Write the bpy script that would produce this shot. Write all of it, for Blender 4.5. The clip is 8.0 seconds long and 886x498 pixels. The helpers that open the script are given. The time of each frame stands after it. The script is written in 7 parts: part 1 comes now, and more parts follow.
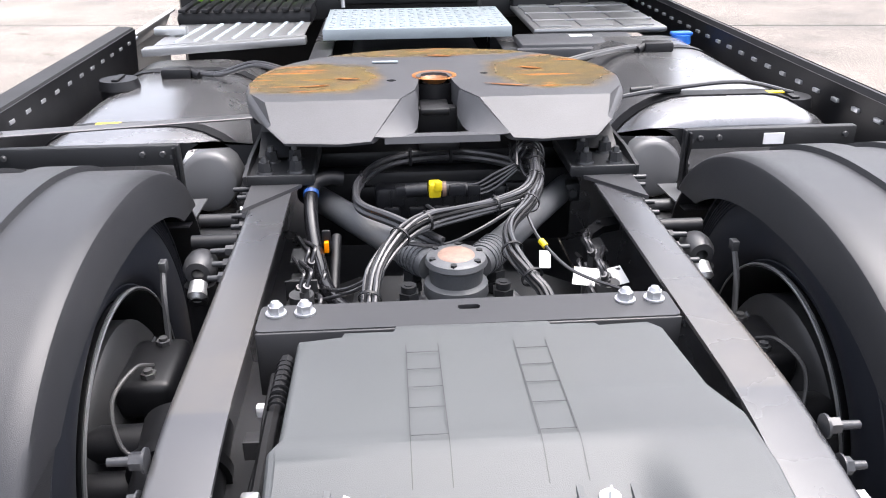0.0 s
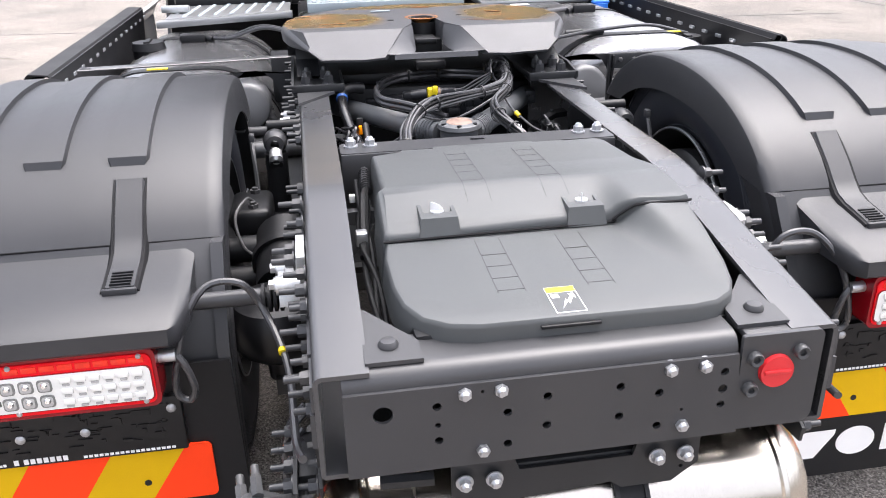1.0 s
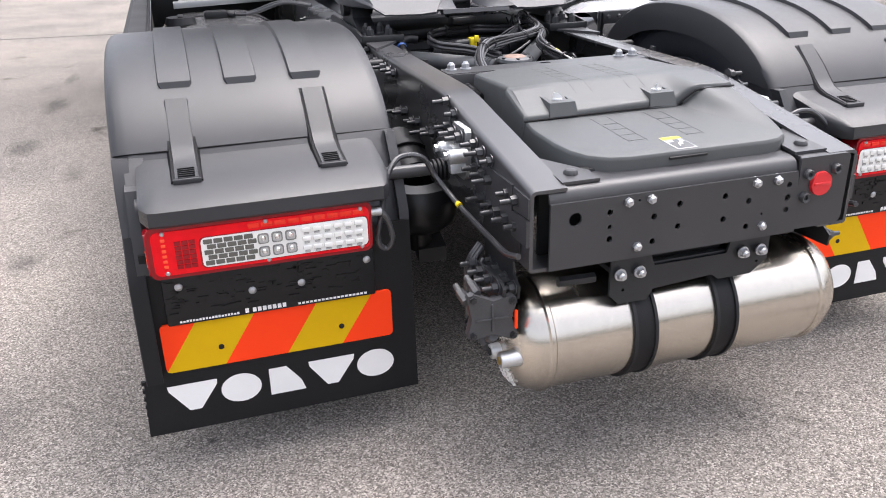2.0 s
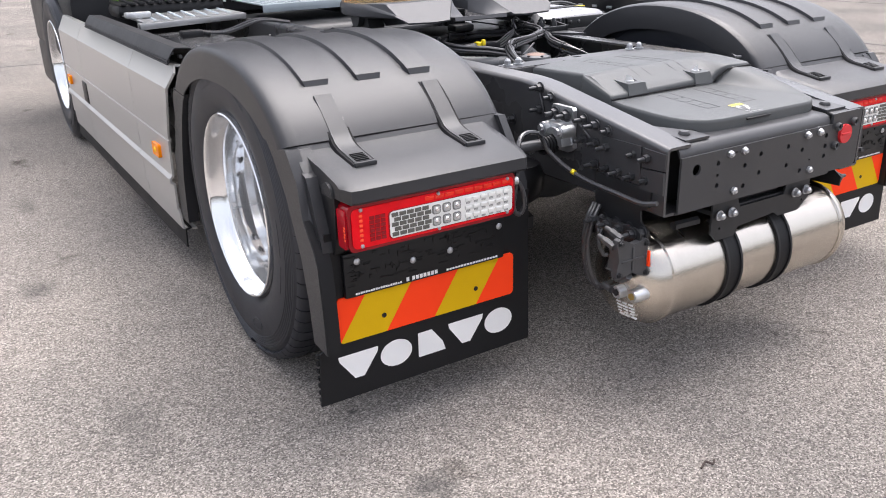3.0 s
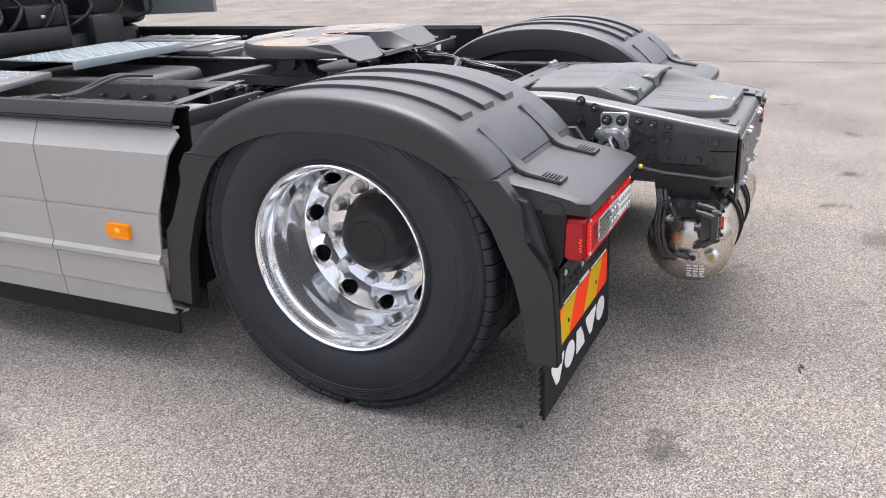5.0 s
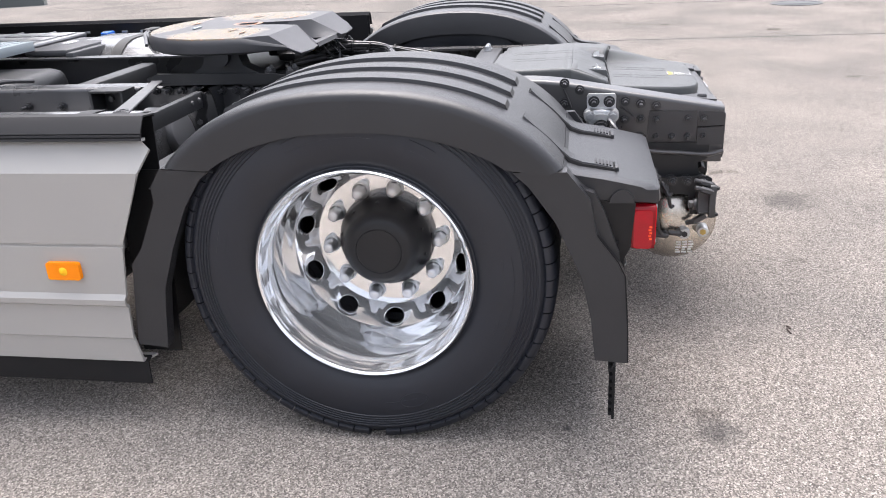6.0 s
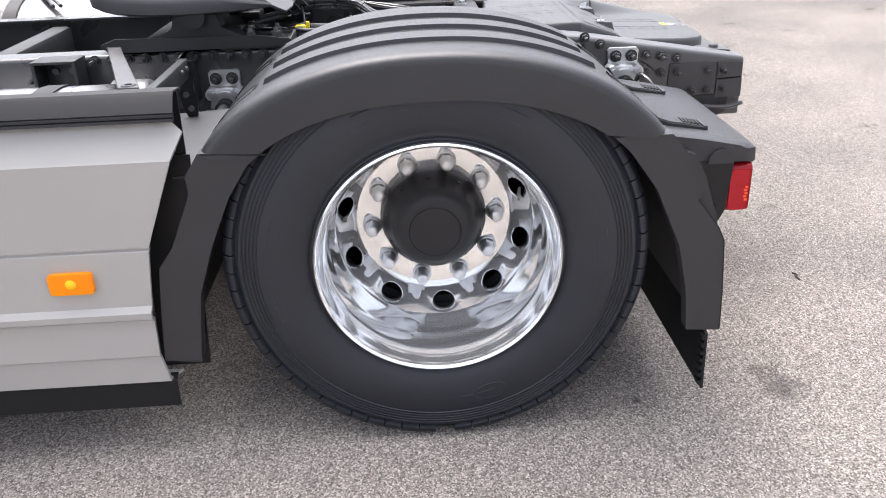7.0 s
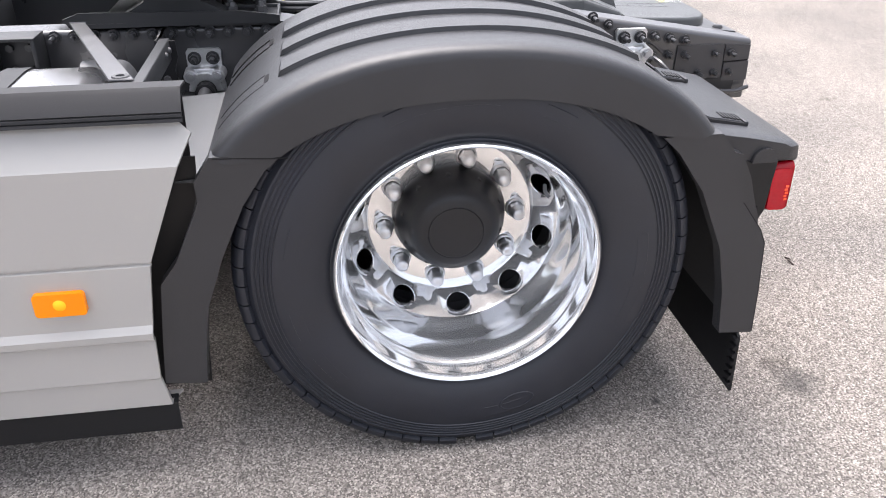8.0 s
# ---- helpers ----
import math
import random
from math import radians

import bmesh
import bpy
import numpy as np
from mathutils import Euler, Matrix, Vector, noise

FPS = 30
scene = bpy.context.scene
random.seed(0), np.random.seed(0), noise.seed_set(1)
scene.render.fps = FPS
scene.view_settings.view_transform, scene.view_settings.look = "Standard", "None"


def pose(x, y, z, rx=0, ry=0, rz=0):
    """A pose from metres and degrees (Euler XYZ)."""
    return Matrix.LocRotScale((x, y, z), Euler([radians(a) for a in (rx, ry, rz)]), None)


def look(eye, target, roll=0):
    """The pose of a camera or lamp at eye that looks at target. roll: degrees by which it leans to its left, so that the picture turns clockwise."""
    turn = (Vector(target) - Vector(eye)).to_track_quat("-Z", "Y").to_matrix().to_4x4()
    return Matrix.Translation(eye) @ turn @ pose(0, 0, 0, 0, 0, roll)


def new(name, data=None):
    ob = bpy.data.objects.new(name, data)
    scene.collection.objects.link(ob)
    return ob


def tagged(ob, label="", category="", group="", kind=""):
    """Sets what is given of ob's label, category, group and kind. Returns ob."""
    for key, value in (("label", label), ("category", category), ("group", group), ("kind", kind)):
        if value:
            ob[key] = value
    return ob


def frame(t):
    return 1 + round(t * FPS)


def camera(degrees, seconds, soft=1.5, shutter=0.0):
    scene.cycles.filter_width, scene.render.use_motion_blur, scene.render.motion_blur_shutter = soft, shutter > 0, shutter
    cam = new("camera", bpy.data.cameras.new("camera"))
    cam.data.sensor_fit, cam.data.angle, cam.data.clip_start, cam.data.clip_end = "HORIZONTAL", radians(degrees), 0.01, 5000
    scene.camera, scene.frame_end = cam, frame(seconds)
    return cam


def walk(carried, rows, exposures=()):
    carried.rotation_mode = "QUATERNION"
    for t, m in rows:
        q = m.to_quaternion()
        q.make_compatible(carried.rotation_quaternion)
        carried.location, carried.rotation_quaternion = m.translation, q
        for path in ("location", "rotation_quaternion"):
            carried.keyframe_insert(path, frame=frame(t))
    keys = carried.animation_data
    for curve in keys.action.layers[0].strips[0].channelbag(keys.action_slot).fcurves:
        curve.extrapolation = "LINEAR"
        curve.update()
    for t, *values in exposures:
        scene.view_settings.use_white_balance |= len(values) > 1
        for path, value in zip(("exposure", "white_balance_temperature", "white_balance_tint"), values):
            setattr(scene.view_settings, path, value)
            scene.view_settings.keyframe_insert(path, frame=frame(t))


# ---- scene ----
cam = camera(57.4, 8.0, soft=1.0)
PATH = [
    (0, (-0.112, -1.323, 1.522), (0.002, 0.487, 0.68), -0.6),
    (0.5, (-0.223, -1.748, 1.495), (-0.038, 0.066, 0.673), -1.1),
    (1, (-0.389, -2.063, 1.442), (-0.102, -0.257, 0.633), -1.2),
    (1.5, (-0.723, -2.38, 1.391), (-0.314, -0.593, 0.592), -1.3),
    (2, (-1.091, -2.494, 1.347), (-0.528, -0.743, 0.561), -1.3),
    (2.2, (-1.252, -2.495, 1.362), (-0.622, -0.764, 0.583), -1.4),
    (3.3, (-2.23, -2.36, 1.324), (-1.116, -0.862, 0.605), -1.5),
    (3.5, (-2.388, -2.256, 1.334), (-1.18, -0.826, 0.63), -1.4),
    (4, (-2.763, -2.012, 1.351), (-1.366, -0.753, 0.672), -1.9),
    (4.2, (-2.876, -1.895, 1.363), (-1.411, -0.714, 0.685), -2.0),
    (5.3, (-3.207, -1.069, 1.393), (-1.464, -0.388, 0.686), -2.9),
    (5.5, (-3.226, -0.93, 1.394), (-1.448, -0.352, 0.682), -2.9),
    (6, (-3.162, -0.56, 1.383), (-1.335, -0.233, 0.639), -2.9),
    (6.5, (-3.106, -0.216, 1.371), (-1.273, -0.116, 0.578), -2.6),
    (7, (-2.981, 0.06, 1.375), (-1.174, -0.011, 0.519), -2.2),
    (7.5, (-2.81, 0.238, 1.414), (-1.04, 0.049, 0.502), -1.3),
    (8, (-2.771, 0.292, 1.416), (-1.034, 0.03, 0.46), 0.0),
]
LIFT = 1.48
EXPOSURES = [(t, e + LIFT, 6350, 14) for t, e in ((0, 0.38), (0.5, 0.27), (1, 0.25), (1.5, 0.12), (2, -0.04), (3.5, -0.24), (5.5, -0.1), (7, 0.09), (8, 0.19))]
walk(cam, [(t, look(eye, target, roll)) for t, eye, target, roll in PATH], EXPOSURES)

from mathutils import geometry

# ---- world and sun ----
world = bpy.data.worlds.new("overcast_sky")
scene.world = world
world.use_nodes = True
wn, wl = world.node_tree.nodes, world.node_tree.links
sky = wn.new("ShaderNodeTexSky")
sky.sky_type = "NISHITA"
sky.sun_disc = False
sky.sun_elevation = radians(70)
sky.sun_rotation = radians(70)
sky.dust_density = 6.0
soften = wn.new("ShaderNodeHueSaturation")
soften.inputs["Saturation"].default_value = 0.35
wl.new(sky.outputs["Color"], soften.inputs["Color"])
wl.new(soften.outputs["Color"], wn["Background"].inputs["Color"])
wn["Background"].inputs["Strength"].default_value = 0.172
sun = new("sun", bpy.data.lights.new("sun", "SUN"))
sun.data.energy = 0.85
sun.data.angle = radians(65)
sun.data.color = (1.0, 0.96, 0.9)
sun.matrix_world = look((0.4, 0.7, 8.2), (0, 0, 0))


# ---- materials ----
def material(name, base, rough=0.5, metal=0.0, vary=0.12, fine=400.0, coarse=6.0, bump=0.0, coat=0.0, dust=None, rvary=0.1, stretch=(1, 1, 1), spec=0.5, turned=0.0):
    """A surface with grain at two scales, in metres of the object's own space."""
    m = bpy.data.materials.new(name)
    m.use_nodes = True
    n, l = m.node_tree.nodes, m.node_tree.links
    b = n["Principled BSDF"]
    b.inputs["Roughness"].default_value, b.inputs["Metallic"].default_value = rough, metal
    b.inputs["Coat Weight"].default_value = coat
    b.inputs["Specular IOR Level"].default_value = spec
    if turned:
        lathe_marks = n.new("ShaderNodeTangent")
        lathe_marks.direction_type, lathe_marks.axis = "RADIAL", "X"
        l.new(lathe_marks.outputs["Tangent"], b.inputs["Tangent"])
        b.inputs["Anisotropic"].default_value, b.inputs["Anisotropic Rotation"].default_value = turned, 0.25
    tc = n.new("ShaderNodeTexCoord")
    mp = n.new("ShaderNodeMapping")
    mp.inputs["Scale"].default_value = stretch
    l.new(tc.outputs["Object"], mp.inputs["Vector"])
    big, small = n.new("ShaderNodeTexNoise"), n.new("ShaderNodeTexNoise")
    big.inputs["Scale"].default_value, small.inputs["Scale"].default_value = coarse, fine
    big.inputs["Detail"].default_value, small.inputs["Detail"].default_value = 5, 3
    l.new(mp.outputs["Vector"], big.inputs["Vector"])
    l.new(mp.outputs["Vector"], small.inputs["Vector"])
    both = n.new("ShaderNodeMix")
    both.inputs[0].default_value = 0.4
    l.new(big.outputs["Fac"], both.inputs[2])
    l.new(small.outputs["Fac"], both.inputs[3])
    ramp = n.new("ShaderNodeValToRGB")
    lo, hi = ramp.color_ramp.elements
    lo.position, hi.position = 0.3, 0.7
    lo.color = (*[c * (1 - vary) for c in base], 1)
    hi.color = (*[min(1, c * (1 + vary)) for c in base], 1)
    l.new(both.outputs[0], ramp.inputs["Fac"])
    colour = ramp.outputs["Color"]
    if dust:
        patch = n.new("ShaderNodeTexNoise")
        patch.inputs["Scale"].default_value, patch.inputs["Detail"].default_value = 3.5, 8
        l.new(tc.outputs["Object"], patch.inputs["Vector"])
        cut = n.new("ShaderNodeMapRange")
        cut.inputs["From Min"].default_value, cut.inputs["From Max"].default_value = 0.5, 0.75
        cut.inputs["To Max"].default_value = 0.45
        l.new(patch.outputs["Fac"], cut.inputs["Value"])
        mix = n.new("ShaderNodeMix")
        mix.data_type = "RGBA"
        l.new(cut.outputs["Result"], mix.inputs[0])
        l.new(colour, mix.inputs[6])
        mix.inputs[7].default_value = (*dust, 1)
        colour = mix.outputs[2]
    l.new(colour, b.inputs["Base Color"])
    rr = n.new("ShaderNodeMapRange")
    rr.inputs["To Min"].default_value, rr.inputs["To Max"].default_value = max(0.02, rough - rvary), min(1, rough + rvary)
    l.new(big.outputs["Fac"], rr.inputs["Value"])
    l.new(rr.outputs["Result"], b.inputs["Roughness"])
    if bump:
        bp = n.new("ShaderNodeBump")
        bp.inputs["Strength"].default_value, bp.inputs["Distance"].default_value = bump, 0.001
        l.new(small.outputs["Fac"], bp.inputs["Height"])
        l.new(bp.outputs["Normal"], b.inputs["Normal"])
    return m


M = {}
M["plastic"] = material("grained_plastic", (0.0255, 0.0262, 0.0292), 0.36, bump=0.4, fine=900, coarse=5, vary=0.14, dust=(0.03, 0.03, 0.032), spec=0.42, rvary=0.07)
M["cover"] = material("cover_plastic", (0.066, 0.070, 0.072), 0.45, bump=0.3, fine=900, coarse=5, vary=0.1, dust=(0.082, 0.084, 0.082), spec=0.36, rvary=0.07)
M["chassis"] = material("chassis_paint", (0.038, 0.0385, 0.0415), 0.35, bump=0.1, fine=700, coarse=4, vary=0.12, dust=(0.052, 0.05, 0.048), spec=0.42, rvary=0.08)
M["steel_dark"] = material("dark_painted_steel", (0.017, 0.018, 0.02), 0.45, bump=0.2, fine=500, vary=0.2, dust=(0.038, 0.036, 0.034), spec=0.4)
M["black"] = material("black_plastic", (0.006, 0.0062, 0.0075), 0.45, vary=0.2, bump=0.2, spec=0.35)
M["rubber"] = material("tyre_rubber", (0.0125, 0.0148, 0.0218), 0.5, vary=0.18, fine=350, coarse=9, bump=0.25, dust=(0.024, 0.026, 0.031), spec=0.5)
M["hub"] = material("hub_cover_black", (0.0075, 0.0082, 0.011), 0.45, vary=0.15, bump=0.15, spec=0.5)
M["flap"] = material("flap_rubber", (0.006, 0.0062, 0.0075), 0.6, vary=0.15, bump=0.2, spec=0.3)
M["cable"] = material("cable_sheath", (0.03, 0.03, 0.033), 0.3, vary=0.25, spec=0.7)
M["glossy_hose"] = material("glossy_hose_rubber", (0.008, 0.008, 0.0095), 0.22, vary=0.2, spec=0.6)
M["chrome"] = material("polished_aluminium", (0.86, 0.87, 0.88), 0.07, 0.85, vary=0.02, rvary=0.03)
M["nut"] = material("nut_chrome", (0.66, 0.66, 0.67), 0.36, 0.85, vary=0.05)
M["tank"] = material("brushed_aluminium", (0.56, 0.52, 0.465), 0.25, 1.0, vary=0.08, fine=60, coarse=3, rvary=0.06, turned=0.6, stretch=(6, 1, 1))
M["fuel"] = material("fuel_tank_aluminium", (0.27, 0.27, 0.277), 0.26, 0.85, vary=0.06, fine=30, coarse=4, rvary=0.12)
M["zinc"] = material("zinc_plated_steel", (0.46, 0.47, 0.49), 0.42, 0.85, vary=0.12, fine=300, coarse=40)
M["cast"] = material("cast_aluminium", (0.6, 0.61, 0.62), 0.42, 0.9, vary=0.12, fine=300, coarse=30, bump=0.4)
M["alu"] = material("tread_plate_aluminium", (0.3, 0.305, 0.31), 0.4, 0.85, vary=0.12, fine=200, coarse=12)
M["white_alu"] = material("pale_tread_plate", (0.3, 0.345, 0.37), 0.42, 0.25, vary=0.08, fine=200, coarse=12)
M["skirt"] = material("silver_grey_paint", (0.35, 0.344, 0.33), 0.3, 0.0, vary=0.03, fine=900, coarse=2, coat=0.5, rvary=0.04)
M["cab"] = material("cab_dark_paint", (0.012, 0.013, 0.017), 0.35, vary=0.1)
M["axle"] = material("axle_grey_paint", (0.078, 0.082, 0.088), 0.45, vary=0.15, fine=250, coarse=14, bump=0.4, dust=(0.16, 0.13, 0.1))
M["rust"] = material("rusty_cap", (0.2, 0.13, 0.1), 0.6, vary=0.3, fine=150, coarse=30)
M["plate"] = material("coupling_plate_steel", (0.05, 0.052, 0.057), 0.52, vary=0.16, fine=300, coarse=8, bump=0.3, spec=0.4)
M["grease"] = material("brown_grease", (0.2, 0.125, 0.03), 0.22, vary=0.45, fine=60, coarse=14, bump=0.6)
M["grease2"] = material("orange_grease", (0.27, 0.105, 0.03), 0.3, vary=0.4, fine=90, coarse=20, bump=0.5)
M["red_end"] = material("crimson_end_lens", (0.36, 0.004, 0.012), 0.16, vary=0.15, coarse=30, spec=0.4)
M["red"] = material("red_lens", (0.72, 0.006, 0.012), 0.2, vary=0.12, coarse=40, spec=0.15)
M["red_dark"] = material("deep_red_lens", (0.24, 0.003, 0.008), 0.14, vary=0.15, spec=0.35)
M["red_glow"] = material("bright_red_cell", (0.95, 0.09, 0.03), 0.2, vary=0.15, coarse=60, spec=0.4)
M["red_mid"] = material("red_lens_cell", (0.75, 0.03, 0.012), 0.2, vary=0.15, coarse=60, spec=0.4)
M["bellows"] = material("bellows_rubber", (0.004, 0.004, 0.005), 0.35, vary=0.15, spec=0.4)
M["strut"] = material("worn_steel", (0.1, 0.1, 0.104), 0.42, 0.5, vary=0.22, fine=200, coarse=18, rvary=0.12)
M["clear"] = material("clear_lens_white", (0.72, 0.72, 0.7), 0.15, vary=0.05, coat=1.0)
M["reflector"] = material("lamp_reflector", (0.8, 0.8, 0.8), 0.12, 0.9, vary=0.05)
M["lamp_rim"] = material("lamp_cell_rim", (0.17, 0.17, 0.165), 0.25, vary=0.15, coarse=60, coat=0.4)
M["lamp_grey"] = material("lamp_cell_grey", (0.38, 0.38, 0.37), 0.2, vary=0.15, coarse=60, coat=0.4)
M["smoke"] = material("smoked_lens", (0.085, 0.085, 0.075), 0.2, vary=0.2, coat=0.4)
M["orange"] = material("amber_lens", (1.0, 0.27, 0.0), 0.25, vary=0.05, spec=0.25)
M["amber_led"] = material("amber_core", (1.0, 0.52, 0.01), 0.2, vary=0.1, spec=0.3)
M["board_red"] = material("reflective_red", (1.0, 0.06, 0.012), 0.5, vary=0.04, spec=0.1)
M["board_yellow"] = material("reflective_yellow", (0.66, 0.4, 0.004), 0.5, vary=0.05, spec=0.1)
M["tab"] = material("pale_plastic", (0.55, 0.56, 0.57), 0.4, vary=0.05)
M["white"] = material("white_print", (0.8, 0.8, 0.8), 0.5, vary=0.04)
M["yellow"] = material("yellow_plastic", (0.75, 0.58, 0.01), 0.4, vary=0.05)
M["blue"] = material("blue_plastic", (0.02, 0.13, 0.5), 0.4, vary=0.05)
M["blue_dark"] = material("dark_blue_plastic", (0.015, 0.06, 0.22), 0.4, vary=0.1)
M["red_button"] = material("red_plug", (0.55, 0.02, 0.025), 0.35, vary=0.05)
M["green"] = material("green_hose", (0.16, 0.4, 0.02), 0.4, vary=0.1)
M["groove"] = material("moulded_line", (0.028, 0.029, 0.031), 0.6, vary=0.05)
M["deflector_grey"] = material("deflector_grey", (0.2, 0.215, 0.215), 0.25, vary=0.05, coat=0.4)
M["valve"] = material("cast_valve_grey", (0.042, 0.043, 0.046), 0.5, vary=0.2, fine=200, coarse=25, bump=0.5, dust=(0.12, 0.115, 0.11))
M["nut_paint"] = material("painted_nut", (0.028, 0.029, 0.032), 0.34, vary=0.2, fine=200, coarse=25, bump=0.3, dust=(0.055, 0.053, 0.05), spec=0.5)
M["dull_alu"] = material("dull_aluminium", (0.3, 0.305, 0.31), 0.42, 0.75, vary=0.06, fine=200, coarse=4)
M["strip"] = material("rubber_strip", (0.012, 0.0122, 0.014), 0.6, vary=0.15, bump=0.15, spec=0.35)
# near-black of joints, also paints shade in rail slits and strap recesses
M["gap"] = material("joint_and_shade_black", (0.006, 0.006, 0.007), 0.7, vary=0.1, spec=0.2)
M["drum"] = material("smooth_grey_plastic", (0.085, 0.087, 0.092), 0.4, vary=0.08, fine=600, coarse=4, bump=0.1, spec=0.7)
M["joint"] = material("joint_filler", (0.11, 0.107, 0.103), 0.8, vary=0.3, fine=120, coarse=5, bump=0.3)
M["brass"] = material("brass_plug", (0.5, 0.36, 0.12), 0.4, 0.8, vary=0.15)
M["twig"] = material("dry_debris", (0.05, 0.035, 0.03), 0.8, vary=0.3)


def asphalt():
    """Worn pale asphalt: crushed stone of mixed greys, fine relief, wide stains."""
    m = bpy.data.materials.new("worn_asphalt")
    m.use_nodes = True
    n, l = m.node_tree.nodes, m.node_tree.links
    b = n["Principled BSDF"]
    tc = n.new("ShaderNodeTexCoord")
    stone = n.new("ShaderNodeTexVoronoi")
    stone.inputs["Scale"].default_value = 245
    l.new(tc.outputs["Object"], stone.inputs["Vector"])
    grey = n.new("ShaderNodeSeparateColor")
    l.new(stone.outputs["Color"], grey.inputs["Color"])
    ramp = n.new("ShaderNodeValToRGB")
    e = ramp.color_ramp.elements
    e[0].position, e[0].color = 0.0, (0.085, 0.08, 0.076, 1)
    e[1].position, e[1].color = 1.0, (0.43, 0.404, 0.378, 1)
    for at, grey_level in ((0.3, 0.15), (0.6, 0.222), (0.85, 0.3)):
        e.new(at).color = (grey_level, grey_level * 0.945, grey_level * 0.89, 1)
    l.new(grey.outputs["Red"], ramp.inputs["Fac"])
    stain = n.new("ShaderNodeTexNoise")
    stain.inputs["Scale"].default_value, stain.inputs["Detail"].default_value = 0.9, 8
    l.new(tc.outputs["Object"], stain.inputs["Vector"])
    sr = n.new("ShaderNodeValToRGB")
    sr.color_ramp.elements[0].position, sr.color_ramp.elements[0].color = 0.32, (0.93, 0.91, 0.89, 1)
    sr.color_ramp.elements[1].position, sr.color_ramp.elements[1].color = 0.68, (1.34, 1.28, 1.22, 1)
    l.new(stain.outputs["Fac"], sr.inputs["Fac"])
    mul = n.new("ShaderNodeMix")
    mul.data_type, mul.blend_type = "RGBA", "MULTIPLY"
    mul.inputs[0].default_value = 1.0
    l.new(ramp.outputs["Color"], mul.inputs[6])
    l.new(sr.outputs["Color"], mul.inputs[7])
    spot = n.new("ShaderNodeTexNoise")
    spot.inputs["Scale"].default_value, spot.inputs["Detail"].default_value = 2.6, 5
    l.new(tc.outputs["Object"], spot.inputs["Vector"])
    oil = n.new("ShaderNodeValToRGB")
    oil.color_ramp.elements[0].position, oil.color_ramp.elements[0].color = 0.66, (1, 1, 1, 1)
    oil.color_ramp.elements[1].position, oil.color_ramp.elements[1].color = 0.73, (0.5, 0.49, 0.48, 1)
    l.new(spot.outputs["Fac"], oil.inputs["Fac"])
    worn = n.new("ShaderNodeMix")
    worn.data_type, worn.blend_type = "RGBA", "MULTIPLY"
    worn.inputs[0].default_value = 1.0
    l.new(mul.outputs[2], worn.inputs[6])
    l.new(oil.outputs["Color"], worn.inputs[7])
    under = worn.outputs[2]
    blot = n.new("ShaderNodeTexNoise")
    blot.inputs["Scale"].default_value, blot.inputs["Detail"].default_value = 16, 6
    l.new(tc.outputs["Object"], blot.inputs["Vector"])
    for cx, cy, rx, ry, dark in ((-2.065, 2.95, 0.14, 0.3, 0.5), (-1.99, 4.2, 0.13, 0.4, 0.5), (-1.96, 5.3, 0.1, 0.3, 0.35), (-1.81, 1.0, 0.1, 0.16, 0.5), (-1.71, 2.23, 0.08, 0.2, 0.35), (-1.7, -0.25, 0.12, 0.3, 0.3), (-1.12, -0.965, 0.1, 0.09, 0.6), (0.97, -1.6, 0.22, 0.2, 0.45), (-1.14, -0.54, 0.02, 0.02, 0.7)):
        mp = n.new("ShaderNodeMapping")
        mp.inputs["Scale"].default_value = (1 / rx, 1 / ry, 0)
        mp.inputs["Location"].default_value = (-cx / rx, -cy / ry, 0)
        l.new(tc.outputs["Object"], mp.inputs["Vector"])
        far = n.new("ShaderNodeVectorMath")
        far.operation = "LENGTH"
        l.new(mp.outputs["Vector"], far.inputs[0])
        ragged = n.new("ShaderNodeMath")
        ragged.operation = "ADD"
        l.new(far.outputs["Value"], ragged.inputs[0])
        l.new(blot.outputs["Fac"], ragged.inputs[1])
        amount = n.new("ShaderNodeMapRange")
        for name, x in (("From Min", 0.7), ("From Max", 1.4), ("To Min", dark), ("To Max", 0.0)):
            amount.inputs[name].default_value = x
        l.new(ragged.outputs[0], amount.inputs["Value"])
        stained = n.new("ShaderNodeMix")
        stained.data_type = "RGBA"
        l.new(amount.outputs["Result"], stained.inputs[0])
        l.new(under, stained.inputs[6])
        stained.inputs[7].default_value = (0.05, 0.05, 0.05, 1)
        under = stained.outputs[2]
    l.new(under, b.inputs["Base Color"])
    b.inputs["Roughness"].default_value = 0.95
    b.inputs["Specular IOR Level"].default_value = 0.03
    b.inputs["Diffuse Roughness"].default_value = 1.0
    edge = n.new("ShaderNodeTexVoronoi")
    edge.feature = "F1"
    edge.inputs["Scale"].default_value = 245
    l.new(tc.outputs["Object"], edge.inputs["Vector"])
    bp = n.new("ShaderNodeBump")
    bp.invert = True
    bp.inputs["Strength"].default_value, bp.inputs["Distance"].default_value = 0.5, 0.003
    l.new(edge.outputs["Distance"], bp.inputs["Height"])
    l.new(bp.outputs["Normal"], b.inputs["Normal"])
    return m


M["asphalt"] = asphalt()


